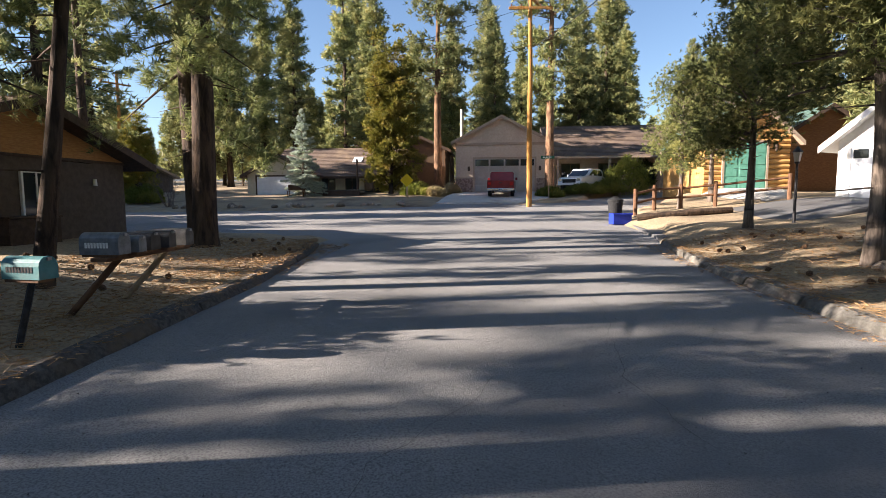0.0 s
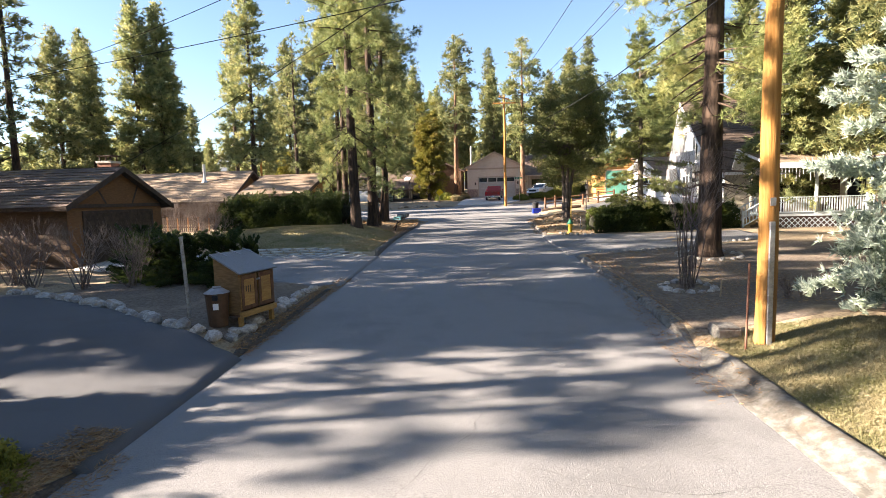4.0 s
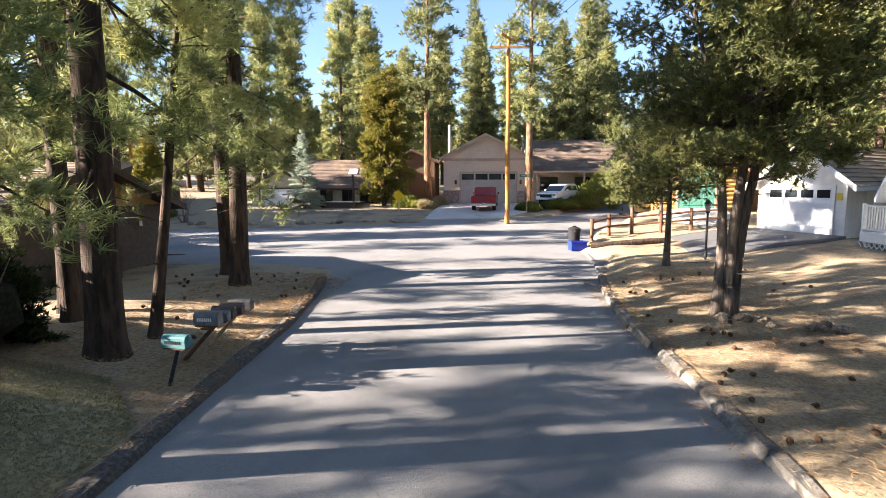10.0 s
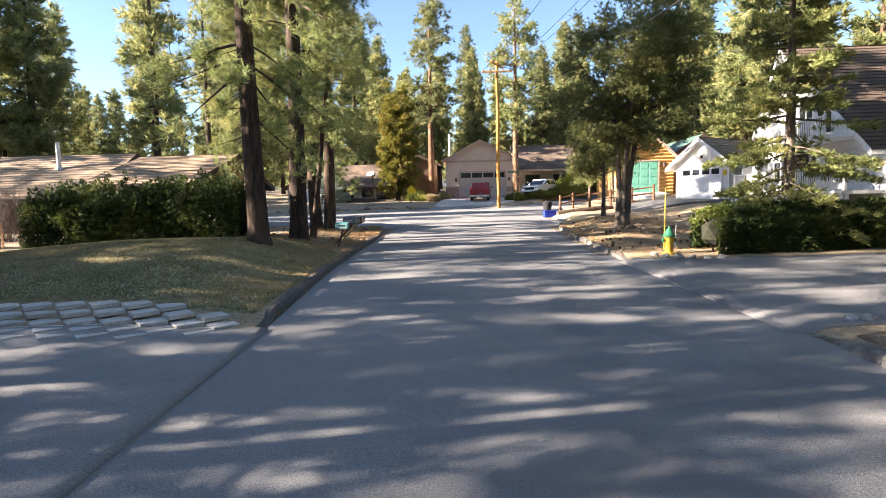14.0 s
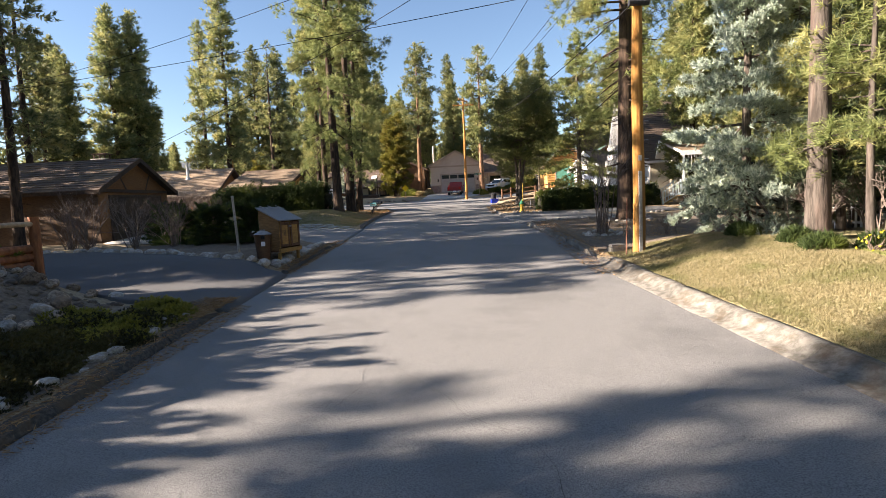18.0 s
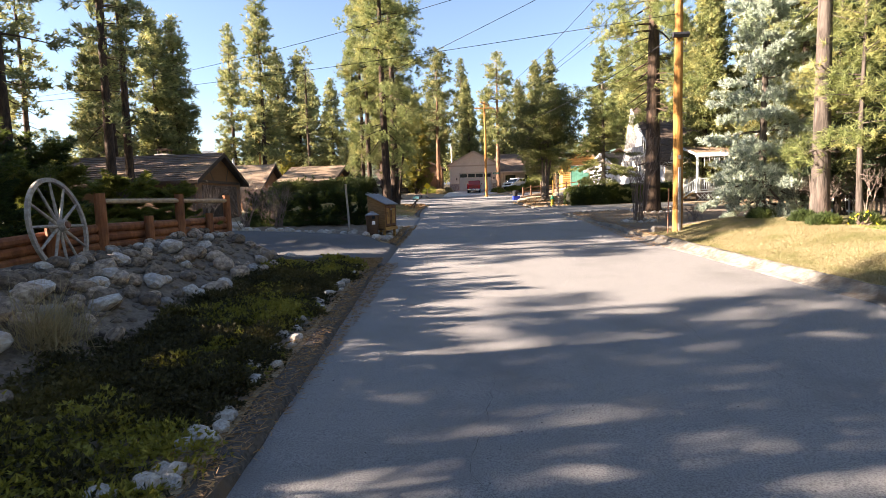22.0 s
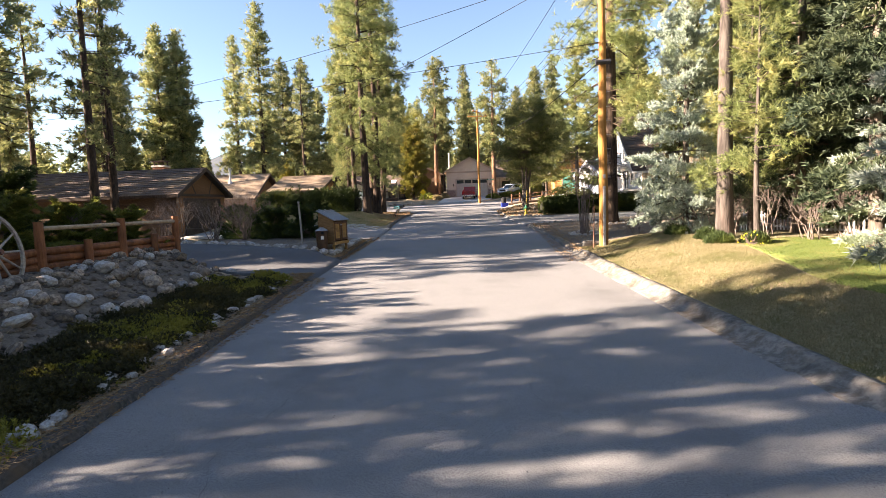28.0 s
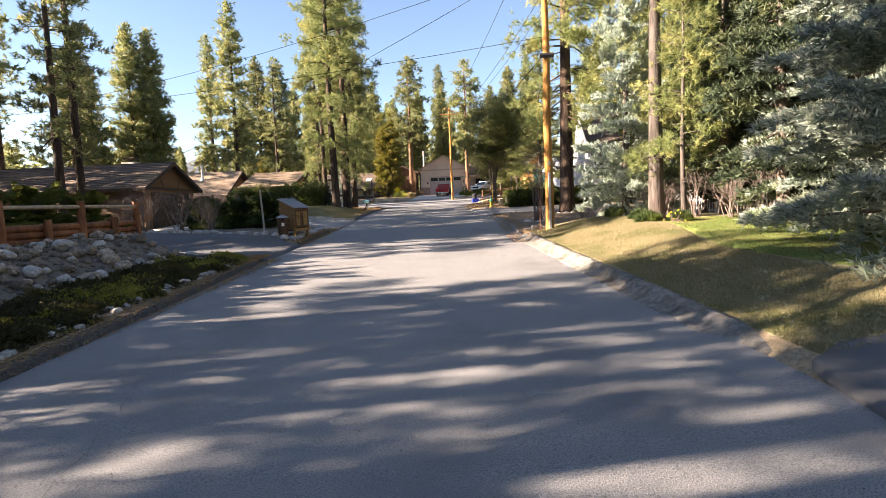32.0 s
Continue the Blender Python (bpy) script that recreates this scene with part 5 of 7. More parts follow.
def shingles(x0, x1, run, rise, lip=0.03, course=0.28):
    """One roof slope in courses, from the eave at (y=0, z=0) up to (run, rise)."""
    ln = math.hypot(run, rise)
    n = max(3, int(ln / course))
    uy, uz = run / ln, rise / ln
    ny, nz = -uz, uy
    vs, fs = [], []
    for i in range(n):
        a, b = ln * i / n, ln * (i + 1) / n + 0.02
        jit = 0.012 * ((i * 37) % 5 - 2)
        for s, lift in ((a, lip + 0.012 + jit * 0.3), (b, 0.012)):
            for x in (x0, x1):
                vs.append((x, uy * s + ny * lift, uz * s + nz * lift))
        q = i * 4
        fs.append((q, q + 1, q + 3, q + 2))
    base = len(vs)
    for i in range(n):
        a = ln * i / n
        for lift in (0.012, lip + 0.012 + 0.012 * ((i * 37) % 5 - 2) * 0.3):
            for x in (x0, x1):
                vs.append((x, uy * a + ny * lift, uz * a + nz * lift))
        q = base + i * 4
        fs.append((q, q + 1, q + 3, q + 2))
    return mesh_of("shingle_courses", vs, fs)


def lap(w_at, z0, z1, board, depth=0.025):
    """Lapped boards on the front: w_at(z) gives the left and right end at a height."""
    vs, fs = [], []
    z = z0
    while z < z1 - 0.02:
        e = min(z + board, z1)
        (a0, b0), (a1, b1) = w_at(z), w_at(e)
        q = len(vs)
        vs += [(a0, -depth, z), (b0, -depth, z), (b1, -0.004, e), (a1, -0.004, e), (a0, 0.0, z), (b0, 0.0, z)]
        fs += [(q, q + 1, q + 2, q + 3), (q + 4, q + 5, q + 1, q)]
        z = e
    return mesh_of("lap_boards", vs, fs)


def slab(x0, x1, y0, z0, y1, z1, th, bm=None):
    ln = math.hypot(y1 - y0, z1 - z0)
    ny, nz = -(z1 - z0) / ln * th, (y1 - y0) / ln * th
    s = 1 if nz > 0 else -1
    return prism([(y0, z0), (y1, z1), (y1 - s * ny, z1 - s * nz), (y0 - s * ny, z0 - s * nz)], "x", x0, x1, bm)


def gable_house(name, m, w, d, ze, zr, wall, roof, trim, label, over=0.5, rake=0.4, board=0.2, siding=True, apex=None, category="house", side_mat=None):
    """Local frame: the gable front lies in y = 0, x from -w/2 to w/2, the house runs to +y; z = 0 is its floor."""
    t = empty(name, m, label, category)
    ax = 0.0 if apex is None else apex
    h = w / 2
    part("front_wall", prism([(-h, -0.4), (h, -0.4), (h, ze), (ax, zr), (-h, ze)], "y", 0, 0.18), wall, t)
    part("back_wall", prism([(-h, -0.4), (h, -0.4), (h, ze), (ax, zr), (-h, ze)], "y", d - 0.18, d), wall, t)
    for s in (-1, 1):
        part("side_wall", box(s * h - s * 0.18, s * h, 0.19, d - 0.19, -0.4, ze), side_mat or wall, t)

    def w_at(z):
        if z <= ze:
            return (-h, h)
        f = (z - ze) / (zr - ze)
        return (-h + (ax + h) * f, h + (ax - h) * f)

    if siding:
        part("siding", lap(w_at, 0, zr - 0.05, board), wall, t)
        for s in (-1, 1):
            o = part("siding", lap(lambda z: (0.0, d), 0, ze, board), side_mat or wall, t)
            o.matrix_local = pose(s * h, d if s < 0 else 0, 0, 0, 0, 90 if s > 0 else -90)
    for s in (-1, 1):
        run = abs(s * h - ax)
        slope = (zr - ze) / run
        e_run = run + over
        ex, ez = s * (h + over), ze - over * slope
        bm = bmesh.new()
        prof = [(ex, ez), (ax, zr), (ax, zr + 0.16), (ex, ez + 0.16)]
        prism(prof, "y", -rake, d + rake, bm)
        deck = part("roof", bm, trim, t)
        sh = part("shingles", shingles(-rake - 0.03, d + rake + 0.03, e_run + 0.03, slope * (e_run + 0.03)), roof, deck)
        if s < 0:
            sh.matrix_local = Matrix.Translation((ex, 0, ez + 0.162)) @ Matrix(((0, 1, 0, 0), (1, 0, 0, 0), (0, 0, 1, 0), (0, 0, 0, 1)))
        else:
            sh.matrix_local = Matrix.Translation((ex, 0, ez + 0.162)) @ Matrix(((0, -1, 0, 0), (1, 0, 0, 0), (0, 0, 1, 0), (0, 0, 0, 1)))
        for yb in (-rake - 0.04, d + rake):
            prism([(ex, ez - 0.05), (ax, zr - 0.05), (ax, zr + 0.2), (ex, ez + 0.2)], "y", yb, yb + 0.04, bm := bmesh.new())
            part("barge_board", bm, trim, t)
    return t


def door(t, x0, x1, z0, z1, material, rows=4, cols=4, lights=0, frame_mat=None, y=-0.03, name="garage_door"):
    """A sectional door with raised panels, set in a frame."""
    bm = box(x0, x1, y - 0.03, y + 0.02, z0, z1)
    d = part(name, bm, material, t)
    rh, cw = (z1 - z0) / rows, (x1 - x0) / cols
    for r in range(rows):
        for c in range(cols):
            a, b = x0 + cw * c + 0.07, x0 + cw * (c + 1) - 0.07
            lo, hi = z0 + rh * r + 0.07, z0 + rh * (r + 1) - 0.07
            if lights and r == rows - 1:
                part("window_light", box(a, b, y - 0.045, y - 0.032, lo + 0.04, hi, 0.004), PANE, d)
            else:
                part("panel", box(a, b, y - 0.045, y - 0.03, lo, hi, 0.012), material, d)
    fm = frame_mat or TRIM_WHITE
    for a, b, lo, hi in ((x0 - 0.12, x0 - 0.002, z0, z1 + 0.12), (x1 + 0.002, x1 + 0.12, z0, z1 + 0.12), (x0 - 0.002, x1 + 0.002, z1 + 0.002, z1 + 0.12)):
        part("door_frame", box(a, b, y - 0.06, y + 0.04, lo, hi), fm, t)
    return d


def window(t, x0, x1, z0, z1, fm, y=-0.03, cols=2, rows=1, m=None):
    f = empty("window", m or Matrix())
    f.parent = t
    f.matrix_local = m or Matrix()
    wdt = 0.07
    for a, b, lo, hi in ((x0 - wdt, x0, z0 - wdt, z1 + wdt), (x1, x1 + wdt, z0 - wdt, z1 + wdt), (x0, x1, z1, z1 + wdt), (x0, x1, z0 - wdt, z0)):
        part("frame", box(a, b, y - 0.05, y + 0.03, lo, hi, 0.006), fm, f)
    for c in range(1, cols):
        xx = x0 + (x1 - x0) * c / cols
        part("mullion", box(xx - 0.025, xx + 0.025, y - 0.04, y + 0.02, z0, z1), fm, f)
    for r in range(1, rows):
        zz = z0 + (z1 - z0) * r / rows
        part("mullion", box(x0, x1, y - 0.038, y + 0.018, zz - 0.02, zz + 0.02), fm, f)
    part("pane", box(x0, x1, y - 0.012, y + 0.01, z0, z1), PANE, f)
    return f


def railing(t, x0, x1, y, z0, hgt, material, gap=0.13, slant=0.0, posts=True):
    """A rail with balusters along x in the thing's frame."""
    r = empty("railing", Matrix())
    r.parent = t
    n = max(2, int(abs(x1 - x0) / gap))
    for nm, lo, hi in (("top_rail", hgt - 0.06, hgt), ("bottom_rail", 0.08, 0.14)):
        bm = bmesh.new()
        prism([(x0, z0 + lo), (x1, z0 + slant + lo), (x1, z0 + slant + hi), (x0, z0 + hi)], "y", y - 0.04, y + 0.04, bm)
        part(nm, bm, material, r)
    for i in range(n + 1):
        f = i / n
        xx = x0 + (x1 - x0) * f
        zz = z0 + slant * f
        w = 0.05 if posts and i in (0, n) else 0.022
        part("post" if w > 0.04 else "baluster", box(xx - w, xx + w, y - (0.05 if w > 0.04 else 0.015), y + (0.05 if w > 0.04 else 0.015), zz + (0.0 if w > 0.04 else 0.14), zz + hgt + (0.06 if w > 0.04 else -0.06)), material, r)
    return r


# A: brown garage wing beside the concrete pad; its gable faces the street
zA = 1.25
# side walls get a darker brown than the gable, as tree shade
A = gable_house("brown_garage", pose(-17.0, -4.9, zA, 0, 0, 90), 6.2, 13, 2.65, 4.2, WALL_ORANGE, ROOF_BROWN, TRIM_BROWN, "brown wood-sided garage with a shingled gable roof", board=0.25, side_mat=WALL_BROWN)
door(A, -2.2, 2.2, 0.0, 2.25, DOOR_DARK, 4, 4, 0, TRIM_BROWN)
for s in (-1, 1):
    part("gable_brace", slab(-0.05, 0.05, 0, 0, 1, 1, 0.1), TRIM_BROWN, A).matrix_local = pose(s * 0.9, -0.06, 2.72, 0, s * 32, 0) @ Matrix.Diagonal((1, 0.05, 1.05, 1))
part("tie_beam", box(-3.0, 3.0, -0.09, -0.035, 2.5, 2.66), TRIM_BROWN, A)
stack = empty("brick_chimney", pose(-27.6, 8.2, 1.7), "broad brick chimney with a dark metal shroud", "chimney")
part("stack", box(-0.55, 0.55, -0.45, 0.45, 0, 5.2, 0.02), BRICK, stack)
part("crown", box(-0.62, 0.62, -0.52, 0.52, 5.2, 5.36, 0.02), CONCRETE, stack)
for sx in (-0.42, 0.42):
    for sy in (-0.32, 0.32):
        part("shroud_post", box(sx - 0.04, sx + 0.04, sy - 0.04, sy + 0.04, 5.36, 5.7), TRIM_BROWN, stack)
part("shroud_lid", box(-0.58, 0.58, -0.48, 0.48, 5.7, 5.78, 0.02), TRIM_BROWN, stack)

# B and C: long ranch house with two gables facing the street
zB = 1.9
# darker side walls again: shade put into the siding colour
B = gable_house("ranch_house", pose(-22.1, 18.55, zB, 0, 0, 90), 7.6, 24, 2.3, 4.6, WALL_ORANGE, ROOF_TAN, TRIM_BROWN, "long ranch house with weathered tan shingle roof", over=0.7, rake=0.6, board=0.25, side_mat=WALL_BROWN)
C = gable_house("ranch_wing", pose(-13.7, 13.7, 1.95, 0, 0, 90), 8.2, 3.8, 2.5, 3.85, WALL_GREY, ROOF_TAN, TRIM_BROWN, "taupe ranch wing with a white-framed window", over=0.75, rake=0.7, siding=False)
# orange gable boards, lightened in colour to stand for bounced light
part("gable_siding", lap(lambda z: (-4.1 + 4.1 * (z - 2.5) / 1.35, 4.1 - 4.1 * (z - 2.5) / 1.35), 2.5, 3.8, 0.2), mat("bounce_lit_wood_siding", (0.36, 0.18, 0.07), (0.46, 0.25, 0.1), scale=5, rough=0.85, bump=0.3, bscale=30, stretch=(1, 1, 6)), C)
window(C, -0.05, 0.85, 0.82, 2.0, TRIM_WHITE, cols=2)
part("gable_band", box(-4.1, 4.1, -0.06, -0.03, 2.42, 2.5), TRIM_BROWN, C)
part("wall_lamp", cyl(0.06, 0.05, (2.6, -0.1, 1.7), (2.6, -0.1, 1.9), 8), TRIM_WHITE, C)
part("roof_vent", cyl(0.12, 0.12, (-1.6, 3.2, 3.6), (-1.6, 3.2, 5.4), 10), STEEL_PIPE, B)
part("vent_collar", cyl(0.24, 0.18, (-1.6, 3.2, 3.75), (-1.6, 3.2, 3.95), 10), STEEL_PIPE, B)
crate = empty("storage_crate", pose(-13.0, 12.9, ground_z(-13.0, 12.9)), "dark wooden crate against the house wall", "crate")
part("box", box(-0.35, 0.35, -0.8, 0.8, 0, 0.7, 0.02), TRIM_BROWN, crate)
part("lid", box(-0.38, 0.38, -0.83, 0.83, 0.7, 0.75, 0.01), DOOR_DARK, crate)

# picket fence before the ranch house
pf = empty("picket_fence", pose(-18.2, 4.9, ground_z(-18.2, 4.9)), "low weathered wooden picket fence", "fence")
for i in range(46):
    part("picket", box(-0.045, 0.045, -0.012, 0.012, 0.05, 0.95 + 0.04 * (i % 3)), TRIM_BROWN if i % 5 else WALL_ORANGE, pf).matrix_local = pose(-0.16 * i, 0.02 * i, 0)
for zz in (0.3, 0.75):
    part("rail", box(-7.4, 0.1, 0.014, 0.05, zz, zz + 0.08), TRIM_BROWN, pf).matrix_local = pose(0, 0, 0, 0, 0, -7.1)

# D: low house with the white garage door across the street
zD = 2.75
D = gable_house("white_garage_house", pose(-17.6, 42.0, zD), 5.4, 9, 2.35, 3.75, WALL_CREAM, ROOF_BROWN, TRIM_BROWN, "low cream house with a panelled white garage door", over=0.45, board=0.22)
door(D, -1.9, 2.4, 0, 2.2, DOOR_WHITE, 4, 3, 0, TRIM_BROWN)
D2 = gable_house("cream_house", pose(-8.6, 48.1, 2.9, 0, 0, 90), 8.0, 10.4, 2.4, 4.6, WALL_CREAM, ROOF_BROWN, TRIM_BROWN, "cream house with a shaded front deck", over=0.9, board=0.22)
for (a, b) in ((-6.2, -5.2), (-4.2, -3.2), (-2.6, -1.2)):
    window(D2, a, b, 0.1 if a < -5 else 0.7, 2.1, TRIM_BROWN, m=Matrix(((0, 1, 0, -4.0), (-1, 0, 0, 0.0), (0, 0, 1, 0), (0, 0, 0, 1))))
deck = empty("front_deck", pose(-12.6, 41.6, ground_z(-12.6, 41.6) - 0.12), "low wooden deck before the cream house", "deck")
for i in range(12):
    part("deck_board", box(-1.9, 1.9, -0.14, 0.14, 0.42, 0.47), CONCRETE_OLD, deck).matrix_local = pose(0, -1.5 + 0.3 * i, 0)
part("skirt", box(-1.9, 1.9, -1.66, -1.62, -0.2, 0.4), TRIM_BROWN, deck)
part("post", cyl(0.07, 0.07, (1.7, -1.5, 0.47), (1.7, -1.5, 2.75), 8), TRIM_BROWN, deck)
part("skylight", box(-0.5, 0.5, -0.4, 0.4, 0, 0.1, 0.02), TRIM_WHITE, D2).matrix_local = pose(-2.2, 3.6, 3.55, 0, -28, 0)
FarHouse = gable_house("grey_ranch_house", pose(-21.0, 50.0, 2.9, 0, 0, 0), 15, 9, 2.5, 4.4, WALL_GREY, ROOF_TAN, TRIM_TAN, "low ranch house beyond the cross street", siding=False)
FarHouse.matrix_world = pose(-30.5, 41.0, 2.7, 0, 0, 90)

# E: tan house with the double garage
zE = 3.55
E_ = gable_house("tan_house", pose(-0.05, 43.0, zE), 7.2, 12, 4.0, 5.85, WALL_TAN, ROOF_BROWN, TRIM_TAN, "tan stuccoed house with a double garage and gable", over=0.35, rake=0.35, siding=False)
door(E_, -2.1, 2.6, 0, 2.7, DOOR_GREY, 4, 4, 1, TRIM_TAN, y=-0.02)
part("gable_band", box(-3.6, 3.6, -0.07, -0.005, 3.75, 3.95), TRIM_TAN, E_)
part("stone_pier", box(-3.62, -2.25, -0.1, -0.005, -0.2, 1.15, 0.02), STONE_FACE, E_)
part("stone_pier", box(2.75, 3.62, -0.1, -0.005, -0.2, 1.15, 0.02), STONE_FACE, E_)
part("pier_cap", box(-3.66, -2.22, -0.13, -0.0, 1.15, 1.25, 0.01), TRIM_TAN, E_)
for x in (-2.55, 3.0):
    part("wall_lamp", box(x - 0.09, x + 0.09, -0.2, -0.02, 1.75, 2.1, 0.02), TRIM_BROWN, E_)
part("flue", cyl(0.13, 0.13, (-3.3, 4, 4), (-3.3, 4, 7.2), 10), CONCRETE, E_)
E2 = gable_house("tan_house_wing", pose(3.9, 49.5, zE, 0, 0, -90), 9.0, 12.5, 3.5, 5.75, WALL_TAN, ROOF_BROWN, TRIM_TAN, "tan house wing with a broad shingled roof and shaded porch", over=1.6, rake=0.3, siding=False)
for a in (1.0, 4.0, 7.0):
    window(E2, a, a + 1.4, 0.3, 2.3, TRIM_BROWN, m=Matrix(((0, -1, 0, 4.5), (1, 0, 0, 0.0), (0, 0, 1, 0), (0, 0, 0, 1))))
for a in (0.5, 4.5, 8.5):
    part("porch_post", box(-0.08, 0.08, -0.08, 0.08, 0, 2.9), TRIM_TAN, E2).matrix_local = pose(5.9, a, 0)
E3 = gable_house("brown_shed", pose(-7.2, 49.5, 4.0, 0, 0, 0), 4.4, 6, 3.6, 4.6, WALL_BROWN, ROOF_BROWN, TRIM_BROWN, "dark brown outbuilding behind the pine", siding=False)

# F: log-sided garage with the green door
zF = 3.6
F_ = gable_house("log_garage", pose(13.4, 32.0, zF), 4.6, 7, 3.0, 5.2, LOG_YELLOW, ROOF_GREEN, TRIM_TAN, "varnished yellow log garage with a green door", over=0.6, rake=0.5, siding=False)
for i in range(17):
    z = 0.14 + 0.28 * i
    hw = 2.3 if z < 3.0 else 2.3 * (5.2 - z) / 2.2
    if hw > 0.3:
        part("log", cyl(0.15, 0.15, (-hw, -0.03, z), (hw, -0.03, z), 8), LOG_YELLOW, F_)
door(F_, -1.25, 1.0, 0, 2.6, DOOR_GREEN, 4, 3, 0, TRIM_TAN, y=-0.22)
for x in (-1.7, 1.5):
    part("wall_lamp", cyl(0.08, 0.1, (x, -0.28, 2.1), (x, -0.28, 2.5), 8), TRIM_BROWN, F_)
F2 = gable_house("brown_cabin", pose(18.6, 33.5, 3.7), 5.0, 8, 3.0, 4.6, WALL_ORANGE, ROOF_GREEN, TRIM_BROWN, "brown wooden cabin beside the log garage", board=0.25)

# G: white garage at the head of the dark driveway
gx, gy = 12.35, 22.15
hx, hy = 14.35, 19.25
G_w = math.hypot(hx - gx, hy - gy)
ang = math.degrees(math.atan2(hy - gy, hx - gx))
zG = 2.95
G_ = gable_house("white_garage", pose((gx + hx) / 2, (gy + hy) / 2, zG, 0, 0, ang), G_w, 7, 2.35, 3.75, WALL_WHITE, ROOF_TAN, TRIM_WHITE, "white lap-sided garage with a gable roof", over=0.5, rake=0.45, board=0.12)
door(G_, -1.3, 1.25, 0, 2.05, DOOR_WHITE, 4, 4, 1, TRIM_WHITE)
part("gable_ornament", cyl(0.12, 0.03, (0, -0.05, 2.75), (0, -0.16, 2.75), 6), TRIM_BROWN, G_)
part("notice", box(1.42, 1.62, -0.05, -0.03, 1.55, 1.85), mat("yellow_notice", (0.7, 0.5, 0.05), rough=0.6), G_)

# H: tall white house with steep roof, its balconied gable facing the street
zH = 2.55
H_ = gable_house("white_chalet", pose(15.3, 12.8, zH, 0, 0, -90), 9.2, 3.6, 2.5, 7.7, WALL_WHITE, ROOF_DARK, TRIM_WHITE, "tall white chalet with a steep dark roof and balconies", over=0.35, rake=0.9, board=0.16, side_mat=WALL_CREAM, apex=-1.6)
for (a, b, lo, hi) in ((-3.3, -2.1, 1.3, 2.4), (-1.4, 0.2, 0.9, 2.6), (1.0, 2.8, 1.3, 2.4), (-1.2, -0.2, 3.5, 5.2), (0.2, 1.2, 3.5, 5.2), (-2.0, -1.2, 5.7, 6.6)):
    window(H_, a, b, lo, hi, TRIM_BROWN if lo < 1 else TRIM_WHITE)
part("balcony_floor", box(-2.6, 2.6, -1.3, -0.03, 3.0, 3.15), TRIM_WHITE, H_)
railing(H_, -2.6, 2.6, -1.25, 3.15, 0.9, TRIM_WHITE)
part("deck_floor", box(-4.5, 4.5, -1.6, -0.03, 0.7, 0.84), TRIM_WHITE, H_)
railing(H_, -4.5, -0.4, -1.55, 0.84, 1.0, TRIM_WHITE)
railing(H_, 0.3, 4.5, -1.55, 0.84, 1.0, TRIM_WHITE)
part("fascia", box(-4.5, 4.5, -1.66, -1.61, 0.5, 0.84), TRIM_WHITE, H_)
for i in range(34):
    for s in (-1, 1):
        part("lattice_slat", box(-0.02, 0.02, -0.008, 0.008, -0.5, 0.5), TRIM_WHITE, H_).matrix_local = pose(-4.3 + 0.26 * i, -1.6 - 0.009 * s, 0.14, 0, 45 * s, 0)
for x in (-4.4, -2.6, 0.0, 2.6, 4.4):
    part("deck_post", box(x - 0.07, x + 0.07, -1.5, -1.36, -1.2, 2.9 if abs(x) < 3 else 0.69), TRIM_WHITE, H_)

# P: porch house east of the driveway
zP = 2.4
P_ = empty("porch_house", pose(15.75, 3.05, zP), "pale house with a railed porch and low shingled roof", "house")
part("house_wall", box(0.6, 11, 2.6, 2.8, -0.6, 2.6), WALL_CREAM, P_)
part("siding", lap(lambda z: (0.6, 11), 0, 2.6, 0.2), WALL_CREAM, P_).matrix_local = pose(0, 2.6, 0)
part("end_wall", box(0.6, 0.8, 2.81, 4.1, -0.6, 2.6), WALL_CREAM, P_)
part("deck_floor", box(0.0, 11, 0.0, 2.58, -0.12, 0.0), PORCH_BLUE, P_)
bm = bmesh.new()
prism([(-0.55, 2.62), (3.6, 3.73), (4.3, 2.62), (4.3, 2.78), (3.6, 3.89), (-0.55, 2.78)], "x", -0.35, 11.4, bm)
rp = part("roof", bm, TRIM_WHITE, P_)
sh = part("shingles", shingles(-0.4, 11.45, 4.16, 1.115), ROOF_TAN, rp)
sh.matrix_local = pose(0, -0.57, 2.785)
part("fascia", box(-0.4, 11.4, -0.62, -0.57, 2.5, 2.8), TRIM_WHITE, P_)
for x in (0.05, 2.4, 5.0, 7.6, 10.2):
    part("porch_post", box(x - 0.06, x + 0.06, 0.0, 0.12, 0, 2.64), PORCH_BLUE, P_)
railing(P_, 0.2, 10.8, 0.04, 0.0, 0.95, PORCH_BLUE)
for i in range(60):
    part("icicle_light", cyl(0.006, 0.006, (0.1 + 0.18 * i, -0.6, 2.5), (0.1 + 0.18 * i, -0.6, 2.5 - 0.18 - 0.17 * ((i * 7) % 4)), 4), TRIM_WHITE, P_)
for i in range(34):
    for s in (-1, 1):
        part("lattice_slat", box(-0.018, 0.018, -0.006, 0.006, -0.42, 0.42), PORCH_BLUE, P_).matrix_local = pose(0.3 + 0.3 * i, 0.06 - 0.008 * s, -0.5, 0, 45 * s, 0)
part("skirt", box(0.0, 11, 0.1, 0.14, -0.9, -0.12), TRIM_BROWN, P_)
for i in range(4):
    part("step", box(-0.3 - 0.28 * i, -0.02 - 0.28 * i, 0.35, 1.7, -0.17 * (i + 1) - 0.05, -0.17 * (i + 1)), RAW_WOOD, P_)
    part("riser", box(-0.04 - 0.28 * i, -0.015 - 0.28 * i, 0.35, 1.7, -0.17 * (i + 1), -0.17 * i - 0.052 if i else -0.125), RAW_WOOD, P_)
for yy in (0.32, 1.74):
    railing(P_, -1.25, -0.02, yy, -0.75, 0.9, PORCH_BLUE, 0.16, slant=0.72)
